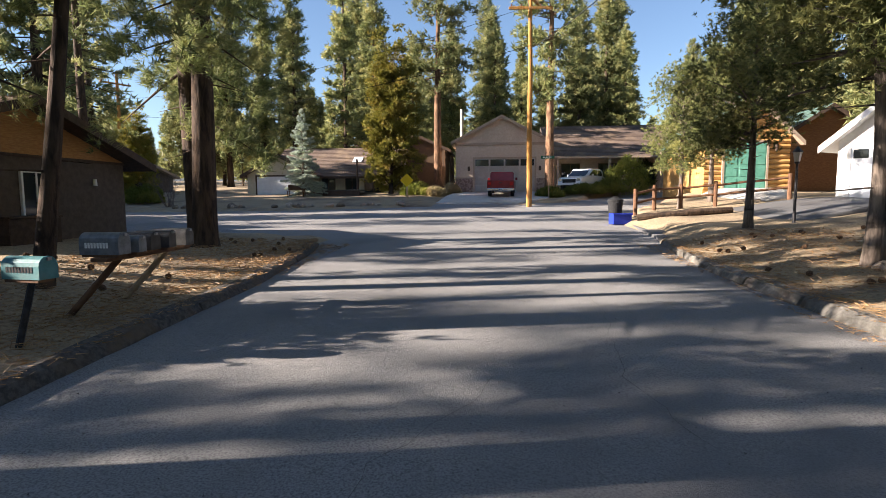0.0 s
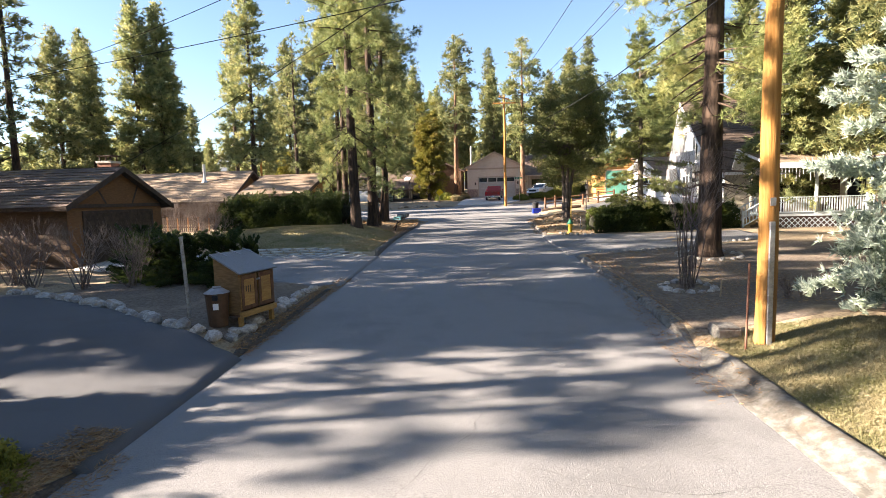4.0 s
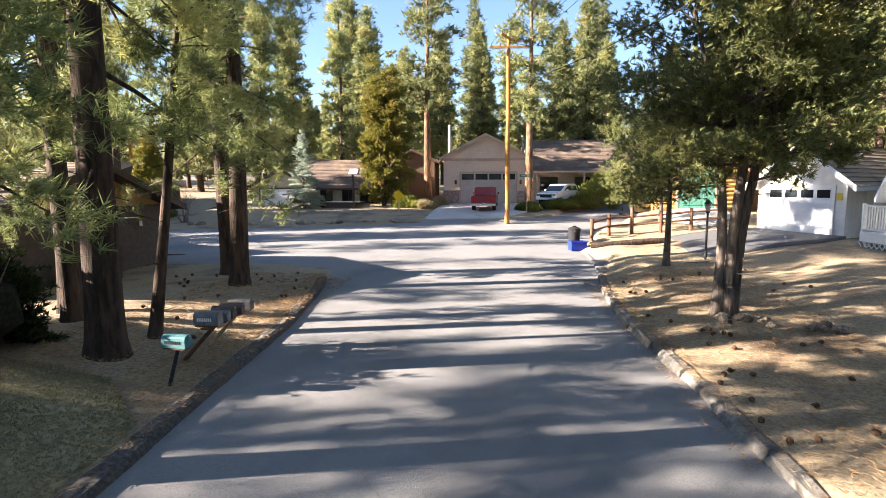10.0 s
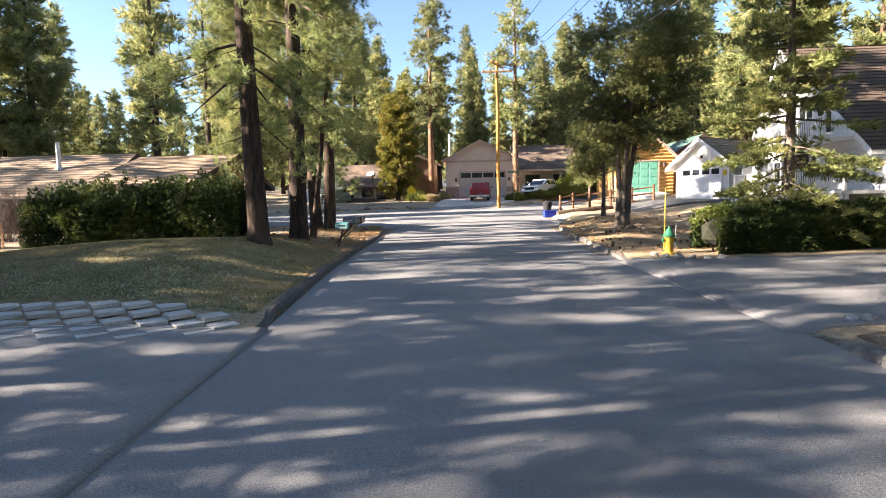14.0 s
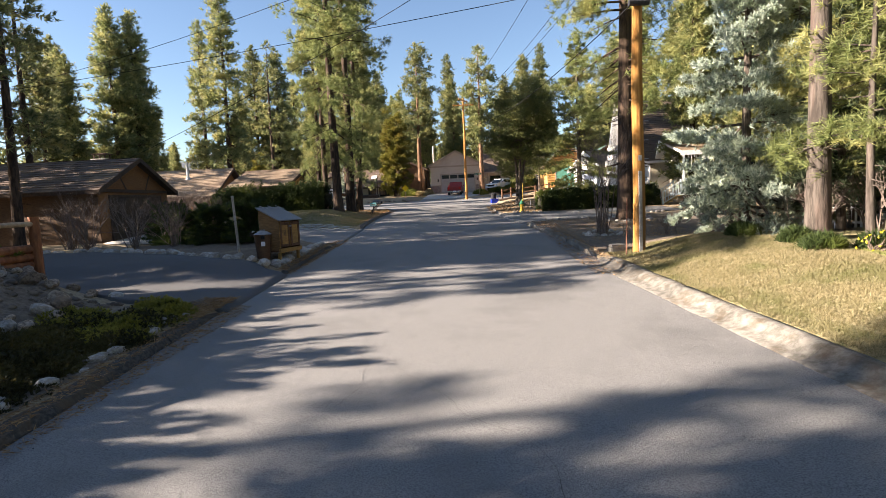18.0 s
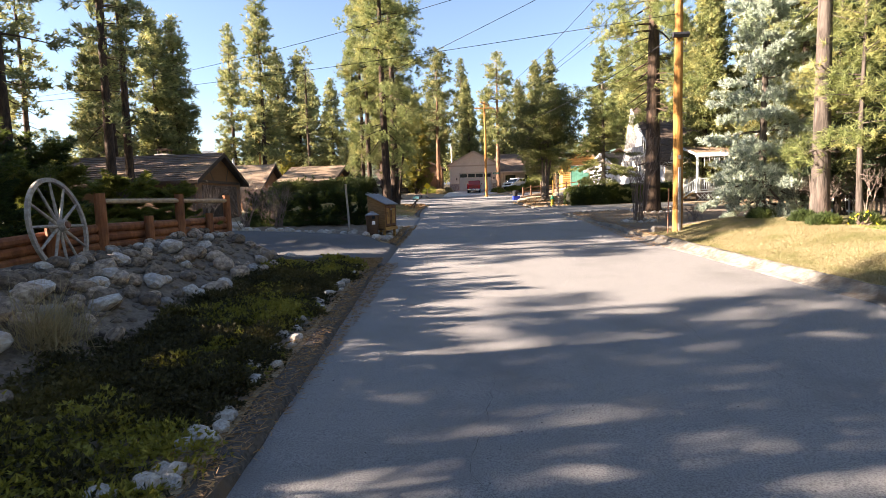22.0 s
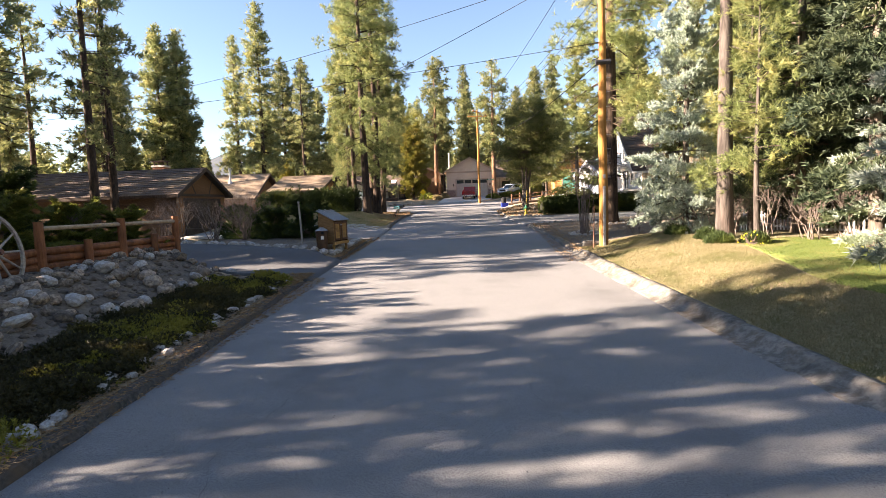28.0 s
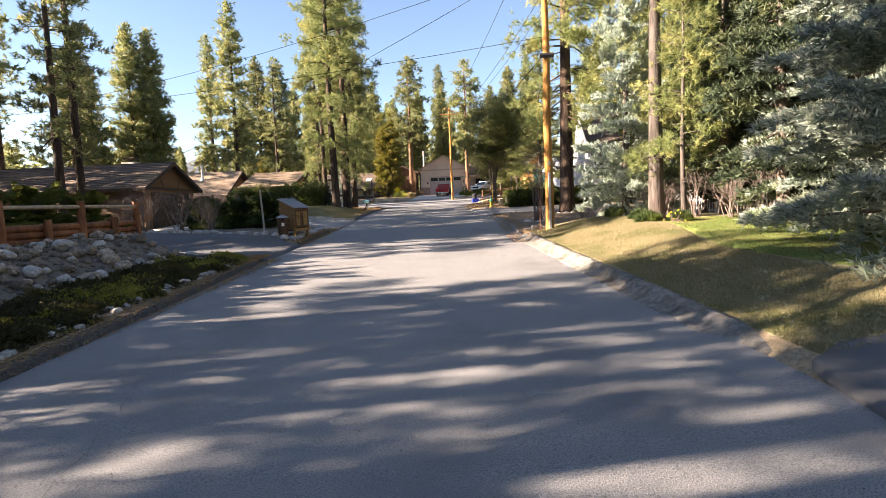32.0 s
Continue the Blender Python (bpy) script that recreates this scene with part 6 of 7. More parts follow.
for (a, b) in ((2.2, 3.6), (5.4, 7.0)):
    window(P_, a, b, 0.8, 2.1, TRIM_WHITE, y=2.56)
part("front_door", box(4.1, 5.0, 2.53, 2.58, 0.0, 2.05), DOOR_DARK, P_)
# Q: further house glimpsed behind the spruces, with its picket fence
Q_ = gable_house("timber_house", pose(19.5, -15.0, 1.2, 0, 0, -90), 9, 8, 4.8, 7.6, WALL_CREAM, mat("red_shingle", (0.2, 0.07, 0.045), (0.3, 0.12, 0.08), scale=18, rough=0.95, bump=0.5, bscale=50), TRIM_WHITE, "two-storey cream house behind the spruces", siding=False)
for (a, lo) in ((-2.6, 0.9), (1.2, 0.9), (-2.6, 3.3), (1.2, 3.3)):
    window(Q_, a, a + 1.4, lo, lo + 1.2, TRIM_WHITE)
qf = empty("picket_fence", pose(13.2, -14.0, ground_z(13.2, -14.0), 0, 0, -82), "white picket fence behind the yard trees", "fence")
for i in range(52):
    part("picket", box(-0.04, 0.04, -0.01, 0.01, 0.08, 0.98), TRIM_WHITE, qf).matrix_local = pose(0.2 * i, 0, 0)
for zz in (0.3, 0.75):
    part("rail", box(0, 10.3, 0.012, 0.045, zz, zz + 0.07), TRIM_WHITE, qf)

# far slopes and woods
# wooded slopes in bluish grey: the haze is mixed into their colour
HILL = mat("hazed_hillside", (0.05, 0.062, 0.072), (0.1, 0.112, 0.122), scale=0.05, rough=1.0, c3=(0.12, 0.125, 0.13), s3=0.01, world_space=True)
hv, hf = [], []
cols_ = 90
for j, (dist, hgt) in enumerate(((240, -4), (420, 26), (640, 95), (900, 175))):
    for i in range(cols_ + 1):
        a = radians(60 + 150 * i / cols_)
        ridge = hgt * (0.55 + 0.3 * noise.noise((i * 0.11, j * 3.1, 2)) + 0.16 * noise.noise((i * 0.4, j, 5))) if j else hgt
        ridge *= 0.45 + 0.55 * bell(math.degrees(a), 118, 24) if j else 1
        hv.append((dist * math.cos(a), dist * math.sin(a), ridge + 4))
for j in range(3):
    for i in range(cols_):
        q = j * (cols_ + 1) + i
        hf.append((q, q + cols_ + 1, q + cols_ + 2, q + 1))
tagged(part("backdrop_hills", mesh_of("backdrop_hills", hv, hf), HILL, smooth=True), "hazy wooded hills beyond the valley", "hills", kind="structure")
rw = np.random.default_rng(77)
woods = []
# the south belt is unseen, added with longer side belts to block skylight
for k in range(900):
    side = rw.uniform()
    if side < 0.34:
        x, y = rw.uniform(-130, 130), rw.uniform(118, 210)
    elif side < 0.58:
        x, y = rw.uniform(34, 100), rw.uniform(-70, 110)
    elif side < 0.78:
        x, y = rw.uniform(-140, -66), rw.uniform(-80, 110)
    else:
        x, y = rw.uniform(-66, 60), rw.uniform(-110, -62)
    q = (x + 0.5) / (y + 35)
    if -0.525 < q < -0.475 and y > 0:
        continue
    hh = rw.uniform(9, 18) * (0.7 if q < -0.1 and y > 0 else 1) * (1.3 if y < -60 else 1)
    z0 = ground_z(x, y)
    nl = 60
    u = rw.uniform(0.1, 1, nl) ** 0.8
    a = rw.uniform(0, 6.28, nl)
    rr = (1 - u) * rw.uniform(1.4, 2.4) + 0.1
    c = np.stack([x + np.cos(a) * rr * 0.4, y + np.sin(a) * rr * 0.4, z0 + hh * u], 1)
    d = np.stack([np.cos(a), np.sin(a), np.full(nl, 0.1)], 1)
    woods.append(tufts(c, d, 1.5, 0.28, 4, 0.5, rw))
tagged(part("far_woods", tri_mesh("far_woods", np.concatenate(woods)), NEEDLE_FAR), "far pine woods behind the houses, plus unseen belts that block skylight", "woods", kind="stuff")

# ---- street furniture ----
POLE_WOOD = mat("weathered_pole", (0.3, 0.135, 0.03), (0.44, 0.22, 0.06), scale=14, rough=0.85, bump=1.2, bscale=30, stretch=(1, 1, 0.05), c3=(0.2, 0.12, 0.06), s3=2.2)
STEEL = mat("galvanised_steel", (0.3, 0.3, 0.3), (0.4, 0.4, 0.4), scale=12, rough=0.5, metal=0.7)
RUST = mat("rusted_rod", (0.16, 0.07, 0.045), (0.24, 0.12, 0.08), scale=20, rough=0.9)
BLACK = mat("black_rubber", (0.012, 0.012, 0.013), (0.025, 0.025, 0.026), scale=20, rough=0.8)
CERAMIC = mat("brown_insulator", (0.12, 0.05, 0.03), rough=0.3)
BOX_WOOD = mat("ochre_plywood", (0.34, 0.19, 0.06), (0.44, 0.26, 0.09), scale=5, rough=0.8, bump=0.2, bscale=40, stretch=(1, 1, 5), c3=(0.27, 0.15, 0.06), s3=1.4)
BOX_SIDE = mat("brown_plywood", (0.17, 0.095, 0.04), (0.25, 0.145, 0.062), scale=5, rough=0.85, bump=0.2, bscale=40, stretch=(1, 1, 5))
BOX_TRIM = mat("brown_stained_board", (0.11, 0.055, 0.03), (0.17, 0.09, 0.05), scale=7, rough=0.85, bump=0.3, bscale=40)
ROOFING = mat("grey_roll_roofing", (0.2, 0.21, 0.22), (0.29, 0.3, 0.31), scale=40, rough=0.95, bump=0.5, bscale=150)
FENCE_LOG = mat("red_brown_log", (0.2, 0.07, 0.028), (0.32, 0.125, 0.05), scale=7, rough=0.7, bump=0.5, bscale=22, stretch=(1, 1, 0.3), c3=(0.12, 0.045, 0.02), s3=1.4)
RAIL_PALE = mat("peeled_rail", (0.36, 0.25, 0.15), (0.5, 0.37, 0.24), scale=8, rough=0.8, bump=0.4, bscale=30)
WHEEL_WOOD = mat("weathered_grey_wood", (0.28, 0.24, 0.2), (0.42, 0.38, 0.33), scale=12, rough=0.9, bump=0.5, bscale=40)
BIN_BROWN = mat("brown_plastic", (0.075, 0.04, 0.022), (0.1, 0.055, 0.03), scale=6, rough=0.55)
LID_GREY = mat("grey_plastic_lid", (0.25, 0.25, 0.26), (0.32, 0.32, 0.33), scale=6, rough=0.5)
CYAN = mat("teal_mailbox_paint", (0.055, 0.19, 0.2), (0.09, 0.26, 0.27), scale=8, rough=0.55, c3=(0.13, 0.22, 0.215), s3=3)
SILVER = mat("dull_silver_paint", (0.13, 0.145, 0.16), (0.2, 0.215, 0.235), scale=10, rough=0.45, metal=0.3)
MAIL_GREY = mat("dark_grey_mailbox_paint", (0.07, 0.065, 0.065), (0.13, 0.125, 0.12), scale=9, rough=0.5)
MAIL_BLACK = mat("black_mailbox_paint", (0.025, 0.025, 0.028), (0.05, 0.05, 0.055), scale=10, rough=0.45)
WHITE_P = mat("white_paint", (0.74, 0.74, 0.73), (0.8, 0.8, 0.79), scale=8, rough=0.6)
YELLOW = mat("hydrant_yellow", (0.34, 0.23, 0.02), (0.42, 0.29, 0.035), scale=8, rough=0.55, c3=(0.26, 0.17, 0.025), s3=4)
GREEN_P = mat("hydrant_green", (0.014, 0.1, 0.05), (0.02, 0.14, 0.07), scale=8, rough=0.5)
SIGN_Y = mat("sign_yellow", (0.75, 0.5, 0.01), rough=0.45)
BLUE_BIN = mat("blue_plastic", (0.01, 0.03, 0.32), (0.015, 0.04, 0.4), scale=5, rough=0.5)
RED_CAR = mat("red_car_paint", (0.2, 0.012, 0.016), (0.24, 0.016, 0.02), scale=2, rough=0.25, spec=0.6)
WHITE_CAR = mat("white_car_paint", (0.72, 0.72, 0.72), (0.76, 0.76, 0.76), scale=2, rough=0.25, spec=0.6)
CHROME = mat("chrome", (0.6, 0.6, 0.6), rough=0.2, metal=1.0)
LAMP_RED = mat("red_lens", (0.4, 0.01, 0.01), rough=0.2)
MARK = mat("dark_marking", (0.03, 0.03, 0.03), rough=0.7)


def pole(name, x, y, h, r, label, arm_z, arm_turn, second=None):
    z = ground_z(x, y)
    t = empty(name, pose(x, y, z - 0.2), label, "utility pole")
    V, Fc = [], []
    zs = np.linspace(0, h, 14)
    tube([(0.02 * math.sin(v), 0.02 * math.cos(v * 0.7), v) for v in zs], [r * (1.12 - 0.4 * v / h) for v in zs], 14, V, Fc)
    part("shaft", mesh_of("shaft", V, Fc), POLE_WOOD, t, smooth=True)
    for az, turn in ((arm_z, arm_turn),) + (((second[0], second[1]),) if second else ()):
        a = part("crossarm", box(-1.25, 1.25, -0.06, 0.06, -0.07, 0.07, 0.01), POLE_WOOD, t)
        a.matrix_local = pose(0, -0.18, az, 0, 0, turn)
        for k in (-1.1, -0.55, 0.55, 1.1):
            part("insulator", cyl(0.05, 0.035, (k, 0, 0.07), (k, 0, 0.22), 8), CERAMIC, a)
        for s in (-1, 1):
            part("brace", cyl(0.015, 0.015, (s * 0.7, -0.02, -0.06), (0, 0.06, -0.75), 6), STEEL, a)
    return t


near_pole = pole("utility_pole", 6.2, -17.65, 11.5, 0.165, "sunlit orange-brown wooden utility pole at the kerb", 10.6, 8)
br = part("cable_clamp", cyl(0.1, 0.1, (-0.28, 0, 0), (0.28, 0, 0), 8), MAIL_BLACK, near_pole)
br.matrix_local = pose(0, -0.2, 7.35)
for i in range(9):
    part("step_bolt", cyl(0.012, 0.012, (0.1, 0, 2.4 + 0.55 * i), (0.3, 0, 2.4 + 0.55 * i), 5), STEEL, near_pole)
part("cable_guard", box(-0.05, 0.05, -0.2, -0.15, 0.2, 2.6, 0.01), STEEL, near_pole)
part("tag", box(-0.05, 0.05, -0.19, -0.175, 2.9, 3.05), STEEL, near_pole)
far_pole = pole("utility_pole", 1.3, 32.1, 12.3, 0.15, "wooden utility pole with two crossarms on the corner", 11.45, 4, (12.0, 65))
west_pole = pole("utility_pole", -33.0, 45.0, 10.5, 0.16, "brown wooden utility pole beyond the ranch house", 9.6, 60)


CABLE = mat("matt_black_cable", (0.02, 0.02, 0.021), (0.03, 0.03, 0.031), scale=5, rough=1.0, spec=0.0)


def wire(p, q, sag, r, label):
    V, Fc = [], []
    pts = [Vector(p).lerp(Vector(q), f) - Vector((0, 0, sag * 4 * f * (1 - f))) for f in np.linspace(0, 1, 22)]
    tube(pts, [r] * len(pts), 4, V, Fc)
    tagged(part("overhead_wire", mesh_of("overhead_wire", V, Fc), CABLE), label, "cable", "overhead wires")


zn, zf_ = ground_z(6.2, -17.65), ground_z(1.3, 32.1)
W = "thin black overhead cable strung between poles"
for k, (dx, sg) in enumerate(((-1.1, 0.9), (0.55, 1.0), (1.1, 0.95))):
    wire((6.2 + dx, -17.8, zn + 10.6), (1.3 + dx, 31.9, zf_ + 11.5), sg, 0.012, W)
    wire((6.2 + dx, -17.8, zn + 10.6), (7.5 + dx, -75, zn + 10.8), sg, 0.012, W)
wire((6.1, -17.8, zn + 7.2), (1.3, 31.9, zf_ + 9.0), 1.2, 0.016, W)
wire((5.1, -17.8, zn + 10.6), (-40, 7, 12.0), 1.0, 0.012, W)
wire((6.1, -17.8, zn + 7.9), (-40, -2, 9.5), 0.5, 0.012, W)
wire((5.1, -17.8, zn + 10.5), (-20, -1, 5.9), 0.4, 0.012, W)
wire((1.3, 32, zf_ + 11.4), (-33.0, 45, 11.8), 1.0, 0.012, W)
wire((1.3, 32, zf_ + 9.2), (-33.0, 45, 10.2), 1.0, 0.014, W)
wire((-22.5, 19.8, 6.6), (-33.0, 45, 9.0), 0.8, 0.02, W)

# mailboxes
def mailbox(x, y, z, turn, material, label, w=0.17, h=0.22, ln=0.5, flag=True, bars=0, bar_mat=None):
    t = empty("mailbox", pose(x, y, z, 0, 0, turn), label, "mailbox", "kerbside mailboxes")
    prof = [(-w / 2, 0), (w / 2, 0)] + [(w / 2 * math.cos(a), h - w / 2 + w / 2 * math.sin(a)) for a in np.linspace(0, math.pi, 9)]
    part("shell", prism(prof, "x", -ln / 2, ln / 2), material, t)
    part("front_flap", prism([(u * 1.06, v * 1.02) for u, v in prof], "x", ln / 2, ln / 2 + 0.015), material, t)
    part("latch", box(ln / 2 + 0.015, ln / 2 + 0.04, -0.02, 0.02, h - 0.04, h - 0.01), STEEL, t)
    part("floor_board", box(-ln / 2 + 0.02, ln / 2 - 0.02, -w / 2 + 0.01, w / 2 - 0.01, -0.03, -0.001), BOX_TRIM, t)
    if flag:
        part("flag", box(0.05, 0.18, w / 2 + 0.004, w / 2 + 0.012, h * 0.45, h * 0.6), LAMP_RED, t)
    if bars:
        for k in range(bars):
            part("marking", box(-0.16 + 0.036 * k, -0.136 + 0.036 * k, -w / 2 - 0.004, -w / 2 - 0.001, h * 0.3, h * 0.55), bar_mat or MARK, t)
    return t


mz = ground_z(-5.6, 4.85)
mb = mailbox(-5.55, 4.82, mz + 0.7, -8, CYAN, "teal rounded mailbox with dark lettering on a leaning post", 0.19, 0.22, 0.44, False, 9, MARK)
part("post", cyl(0.035, 0.032, (-0.2, -0.04, -0.84), (0.03, 0.0, -0.028), 8), MAIL_BLACK, mb)
row = empty("mailbox_stand", pose(-5.47, 6.4, ground_z(-5.9, 6.4)), "timber stand of leaning struts carrying a plank", "stand")
part("plank", box(-0.1, 0.1, -0.75, 0.95, 0.68, 0.725, 0.008), BOX_TRIM, row)
for yy, m_ in ((-0.4, BOX_TRIM), (0.55, RAIL_PALE)):
    s = part("strut", cyl(0.04, 0.04, (-0.7, yy - 0.1, -0.1), (0.0, yy, 0.69), 8), m_, row)
rz_ = ground_z(-5.9, 6.4) + 0.757
mailbox(-5.5, 5.8, rz_, 0, SILVER, "large dull silver mailbox with pale lettering", 0.2, 0.25, 0.46, False, 8, WHITE_P)
mailbox(-5.43, 6.07, rz_, 3, SILVER, "small silver mailbox with a rounded top", 0.15, 0.2, 0.38, False)
mailbox(-5.48, 6.38, rz_, -3, MAIL_BLACK, "black mailbox on the shared plank", 0.17, 0.22, 0.44)
mailbox(-5.46, 6.68, rz_, 4, MAIL_BLACK, "black mailbox on the shared plank", 0.17, 0.22, 0.44)
mailbox(-5.45, 7.05, rz_, 0, MAIL_GREY, "dark grey metal mailbox at the end of the plank", 0.19, 0.23, 0.48)

# hydrant with its markers
hyd = empty("fire_hydrant", pose(4.85, 2.35, ground_z(4.85, 2.35) - 0.02), "yellow fire hydrant with a green bonnet", "fire hydrant")
part("flange", cyl(0.19, 0.19, (0, 0, 0.0), (0, 0, 0.06), 16), YELLOW, hyd)
part("barrel", cyl(0.115, 0.11, (0, 0, 0.06), (0, 0, 0.56), 16), YELLOW, hyd)
part("collar", cyl(0.17, 0.17, (0, 0, 0.52), (0, 0, 0.58), 16), GREEN_P, hyd)
part("bonnet", cyl(0.16, 0.06, (0, 0, 0.58), (0, 0, 0.76), 16), GREEN_P, hyd)
part("top_nut", cyl(0.035, 0.03, (0, 0, 0.76), (0, 0, 0.84), 5), GREEN_P, hyd)
for a in (0, 90, 180):
    part("outlet", cyl(0.055, 0.055, (0, 0, 0), (0.155, 0, 0), 12), YELLOW, hyd).matrix_local = pose(0, 0, 0.42, 0, 0, a)
    part("outlet_cap", cyl(0.065, 0.055, (0.155, 0, 0), (0.195, 0, 0), 8), GREEN_P, hyd).matrix_local = pose(0, 0, 0.42, 0, 0, a)
for (x, y, h, m_, lb) in ((4.97, 3.1, 1.9, YELLOW, "tall yellow marker stake beside the hydrant"), (5.6, 3.9, 0.75, STEEL, "short grey stake by the hydrant"), (5.75, -17.9, 1.7, RUST, "thin rusty red rod at the kerb"), (6.9, -13.6, 0.5, RAIL_PALE, "short wooden stake in the yard")):
    st = part("marker_stake", cyl(0.022, 0.02, (0, 0, -0.1), (0.04, 0.02, h), 8), m_)
    st.matrix_world = pose(x, y, ground_z(x, y))
    tagged(st, lb, "stake")
ut = empty("utility_vault", pose(5.75, -16.9, ground_z(5.75, -16.9)), "low grey concrete utility box beside the pole", "utility box")
part("box", box(-0.24, 0.24, -0.3, 0.3, -0.1, 0.2, 0.03), CONCRETE_OLD, ut)
part("lid", box(-0.22, 0.22, -0.28, 0.28, 0.2, 0.23, 0.012), CONCRETE_OLD, ut)

# trash enclosure and bin
bxz = ground_z(-5.4, -16.1)
bx = empty("bin_shed", pose(-5.16, -16.18, bxz, 0, 0, 76), "ochre plywood bin shed with a sloping grey lid", "shed")
W2, D2_, HF, HB = 0.62, 0.36, 1.2, 1.55
zb = 0.2
for s in (-1, 1):
    part("side_panel", prism([(-D2_, zb), (D2_, zb), (D2_, HB), (-D2_, HF)], "x", s * W2 - s * 0.03, s * W2), BOX_SIDE, bx)
part("back_panel", box(-W2 + 0.031, W2 - 0.031, D2_ - 0.03, D2_, zb, HB), BOX_WOOD, bx)
lid = part("lid", slab(-W2 - 0.06, W2 + 0.06, -D2_ - 0.09, HF - 0.02, D2_ + 0.05, HB + 0.07, -0.035), ROOFING, bx, "grey roll-roofed lid")
for xx in (-0.45, 0.0, 0.45):
    part("hinge", slab(xx - 0.02, xx + 0.02, D2_ - 0.28, HB - 0.02 + 0.03, D2_ + 0.05, HB + 0.12, 0.012), STEEL, lid)
for s in (-1, 1):
    d = part("door", box(0.03 if s > 0 else -W2 + 0.05, W2 - 0.05 if s > 0 else -0.03, -D2_ - 0.012, -D2_ + 0.015, zb + 0.1, HF - 0.08), BOX_WOOD, bx)
    x0, x1 = (0.03, W2 - 0.05) if s > 0 else (-W2 + 0.05, -0.03)
    for a, b, lo, hi in ((x0, x0 + 0.09, zb + 0.1, HF - 0.08), (x1 - 0.09, x1, zb + 0.1, HF - 0.08), (x0 + 0.09, x1 - 0.09, HF - 0.19, HF - 0.08), (x0 + 0.09, x1 - 0.09, zb + 0.1, zb + 0.19)):
        part("batten", box(a, b, -D2_ - 0.03, -D2_ - 0.013, lo, hi, 0.004), BOX_TRIM, d)
    if s < 0:
        for k in range(3):
            part("marking", box(-0.41 + 0.075 * k, -0.39 + 0.075 * k, -D2_ - 0.016, -D2_ - 0.0125, 0.72 - 0.02 * k, 0.86), MARK, d)
part("latch", box(-0.06, 0.06, -D2_ - 0.05, -D2_ - 0.03, 0.95, 0.99), STEEL, bx)
part("sill_beam", box(-W2 - 0.02, W2 + 0.02, -D2_ - 0.05, -D2_ + 0.02, 0.13, 0.26, 0.006), BOX_WOOD, bx)
part("floor", box(-W2 + 0.03, W2 - 0.03, -D2_ + 0.021, D2_ - 0.031, 0.15, 0.2), BOX_TRIM, bx)
for a in (-1, 1):
    for b in (-1, 1):
        part("leg", box(a * 0.55 - 0.045, a * 0.55 + 0.045, b * 0.3 - 0.045, b * 0.3 + 0.045, -0.15, 0.15 if b > 0 else 0.129), BOX_WOOD, bx)


def rubbish_bin(x, y, material, lidmat, label, h=0.78, r=0.27, turn=0):
    t = empty("rubbish_bin", pose(x, y, ground_z(x, y), 0, 0, turn), label, "bin")
    bm = cyl(r * 0.78, r, (0, 0, 0), (0, 0, h), 24)
    part("body", bm, material, t, smooth=False)
    part("rim", cyl(r * 1.04, r * 1.04, (0, 0, h - 0.05), (0, 0, h), 24), material, t)
    part("lid", cyl(r * 1.06, r * 0.5, (0, 0, h + 0.002), (0, 0, h + 0.1), 24), lidmat, t)
    part("lid_knob", box(-0.09, 0.09, -0.02, 0.02, h + 0.1, h + 0.15, 0.008), lidmat, t)
    for s in (-1, 1):
        part("handle", box(-0.06, 0.06, s * r * 1.0, s * (r + 0.08), h - 0.14, h - 0.02, 0.012), BLACK, t)
    return t


bn = rubbish_bin(-5.44, -17.0, BIN_BROWN, LID_GREY, "brown plastic rubbish bin with a grey lid", turn=20)
part("sticker", box(-0.06, 0.06, -0.262, -0.25, 0.42, 0.56), WHITE_P, bn)
part("stake_shaft", cyl(0.045, 0.04, (0, 0, -0.1), (-0.1, 0, 1.95), 10), WHEEL_WOOD, stake := empty("grey_stake", pose(-6.45, -16.5, ground_z(-6.45, -16.5)), "leaning grey wooden stake in the bed", "stake"))
part("cap", cyl(0.05, 0.05, (-0.1, 0, 1.95), (-0.103, 0, 2.0), 10), STEEL, stake)
rubbish_bin(4.05, 22.4, BLACK, BLACK, "black wheeled bin at the driveway's mouth", 0.95, 0.3)
rc_ = empty("recycling_crate", pose(4.1, 21.75, g(21.75) + 0.03, 0, 0, 8), "bright blue plastic recycling crate", "crate")
bm = bmesh.new()
for (a, b, c, d_) in ((-0.36, 0.36, -0.26, -0.23), (-0.36, 0.36, 0.23, 0.26), (-0.36, -0.33, -0.229, 0.229), (0.33, 0.36, -0.229, 0.229)):
    box(a, b, c, d_, 0, 0.42, 0.0, bm)
part("body", bm, BLUE_BIN, rc_)
part("bottom", box(-0.329, 0.329, -0.229, 0.229, 0.0, 0.03), BLUE_BIN, rc_)
part("rim", box(-0.39, 0.39, -0.29, -0.261, 0.36, 0.43, 0.008), BLUE_BIN, rc_)

# log fence on the bank
fz = 2.62 - 1.15
lf = empty("log_fence", pose(-9.3, -21.4, fz), "red-brown log fence with stacked lower logs and a rail", "fence")
fence_pts = [(0.0, 0.0), (-0.05, -2.75), (-0.45, -5.3), (-0.9, -7.9), (-1.4, -10.5), (-1.9, -13.0)]
fall = [0.0, 0.0, 0.0, -0.2, -0.34, -0.5]
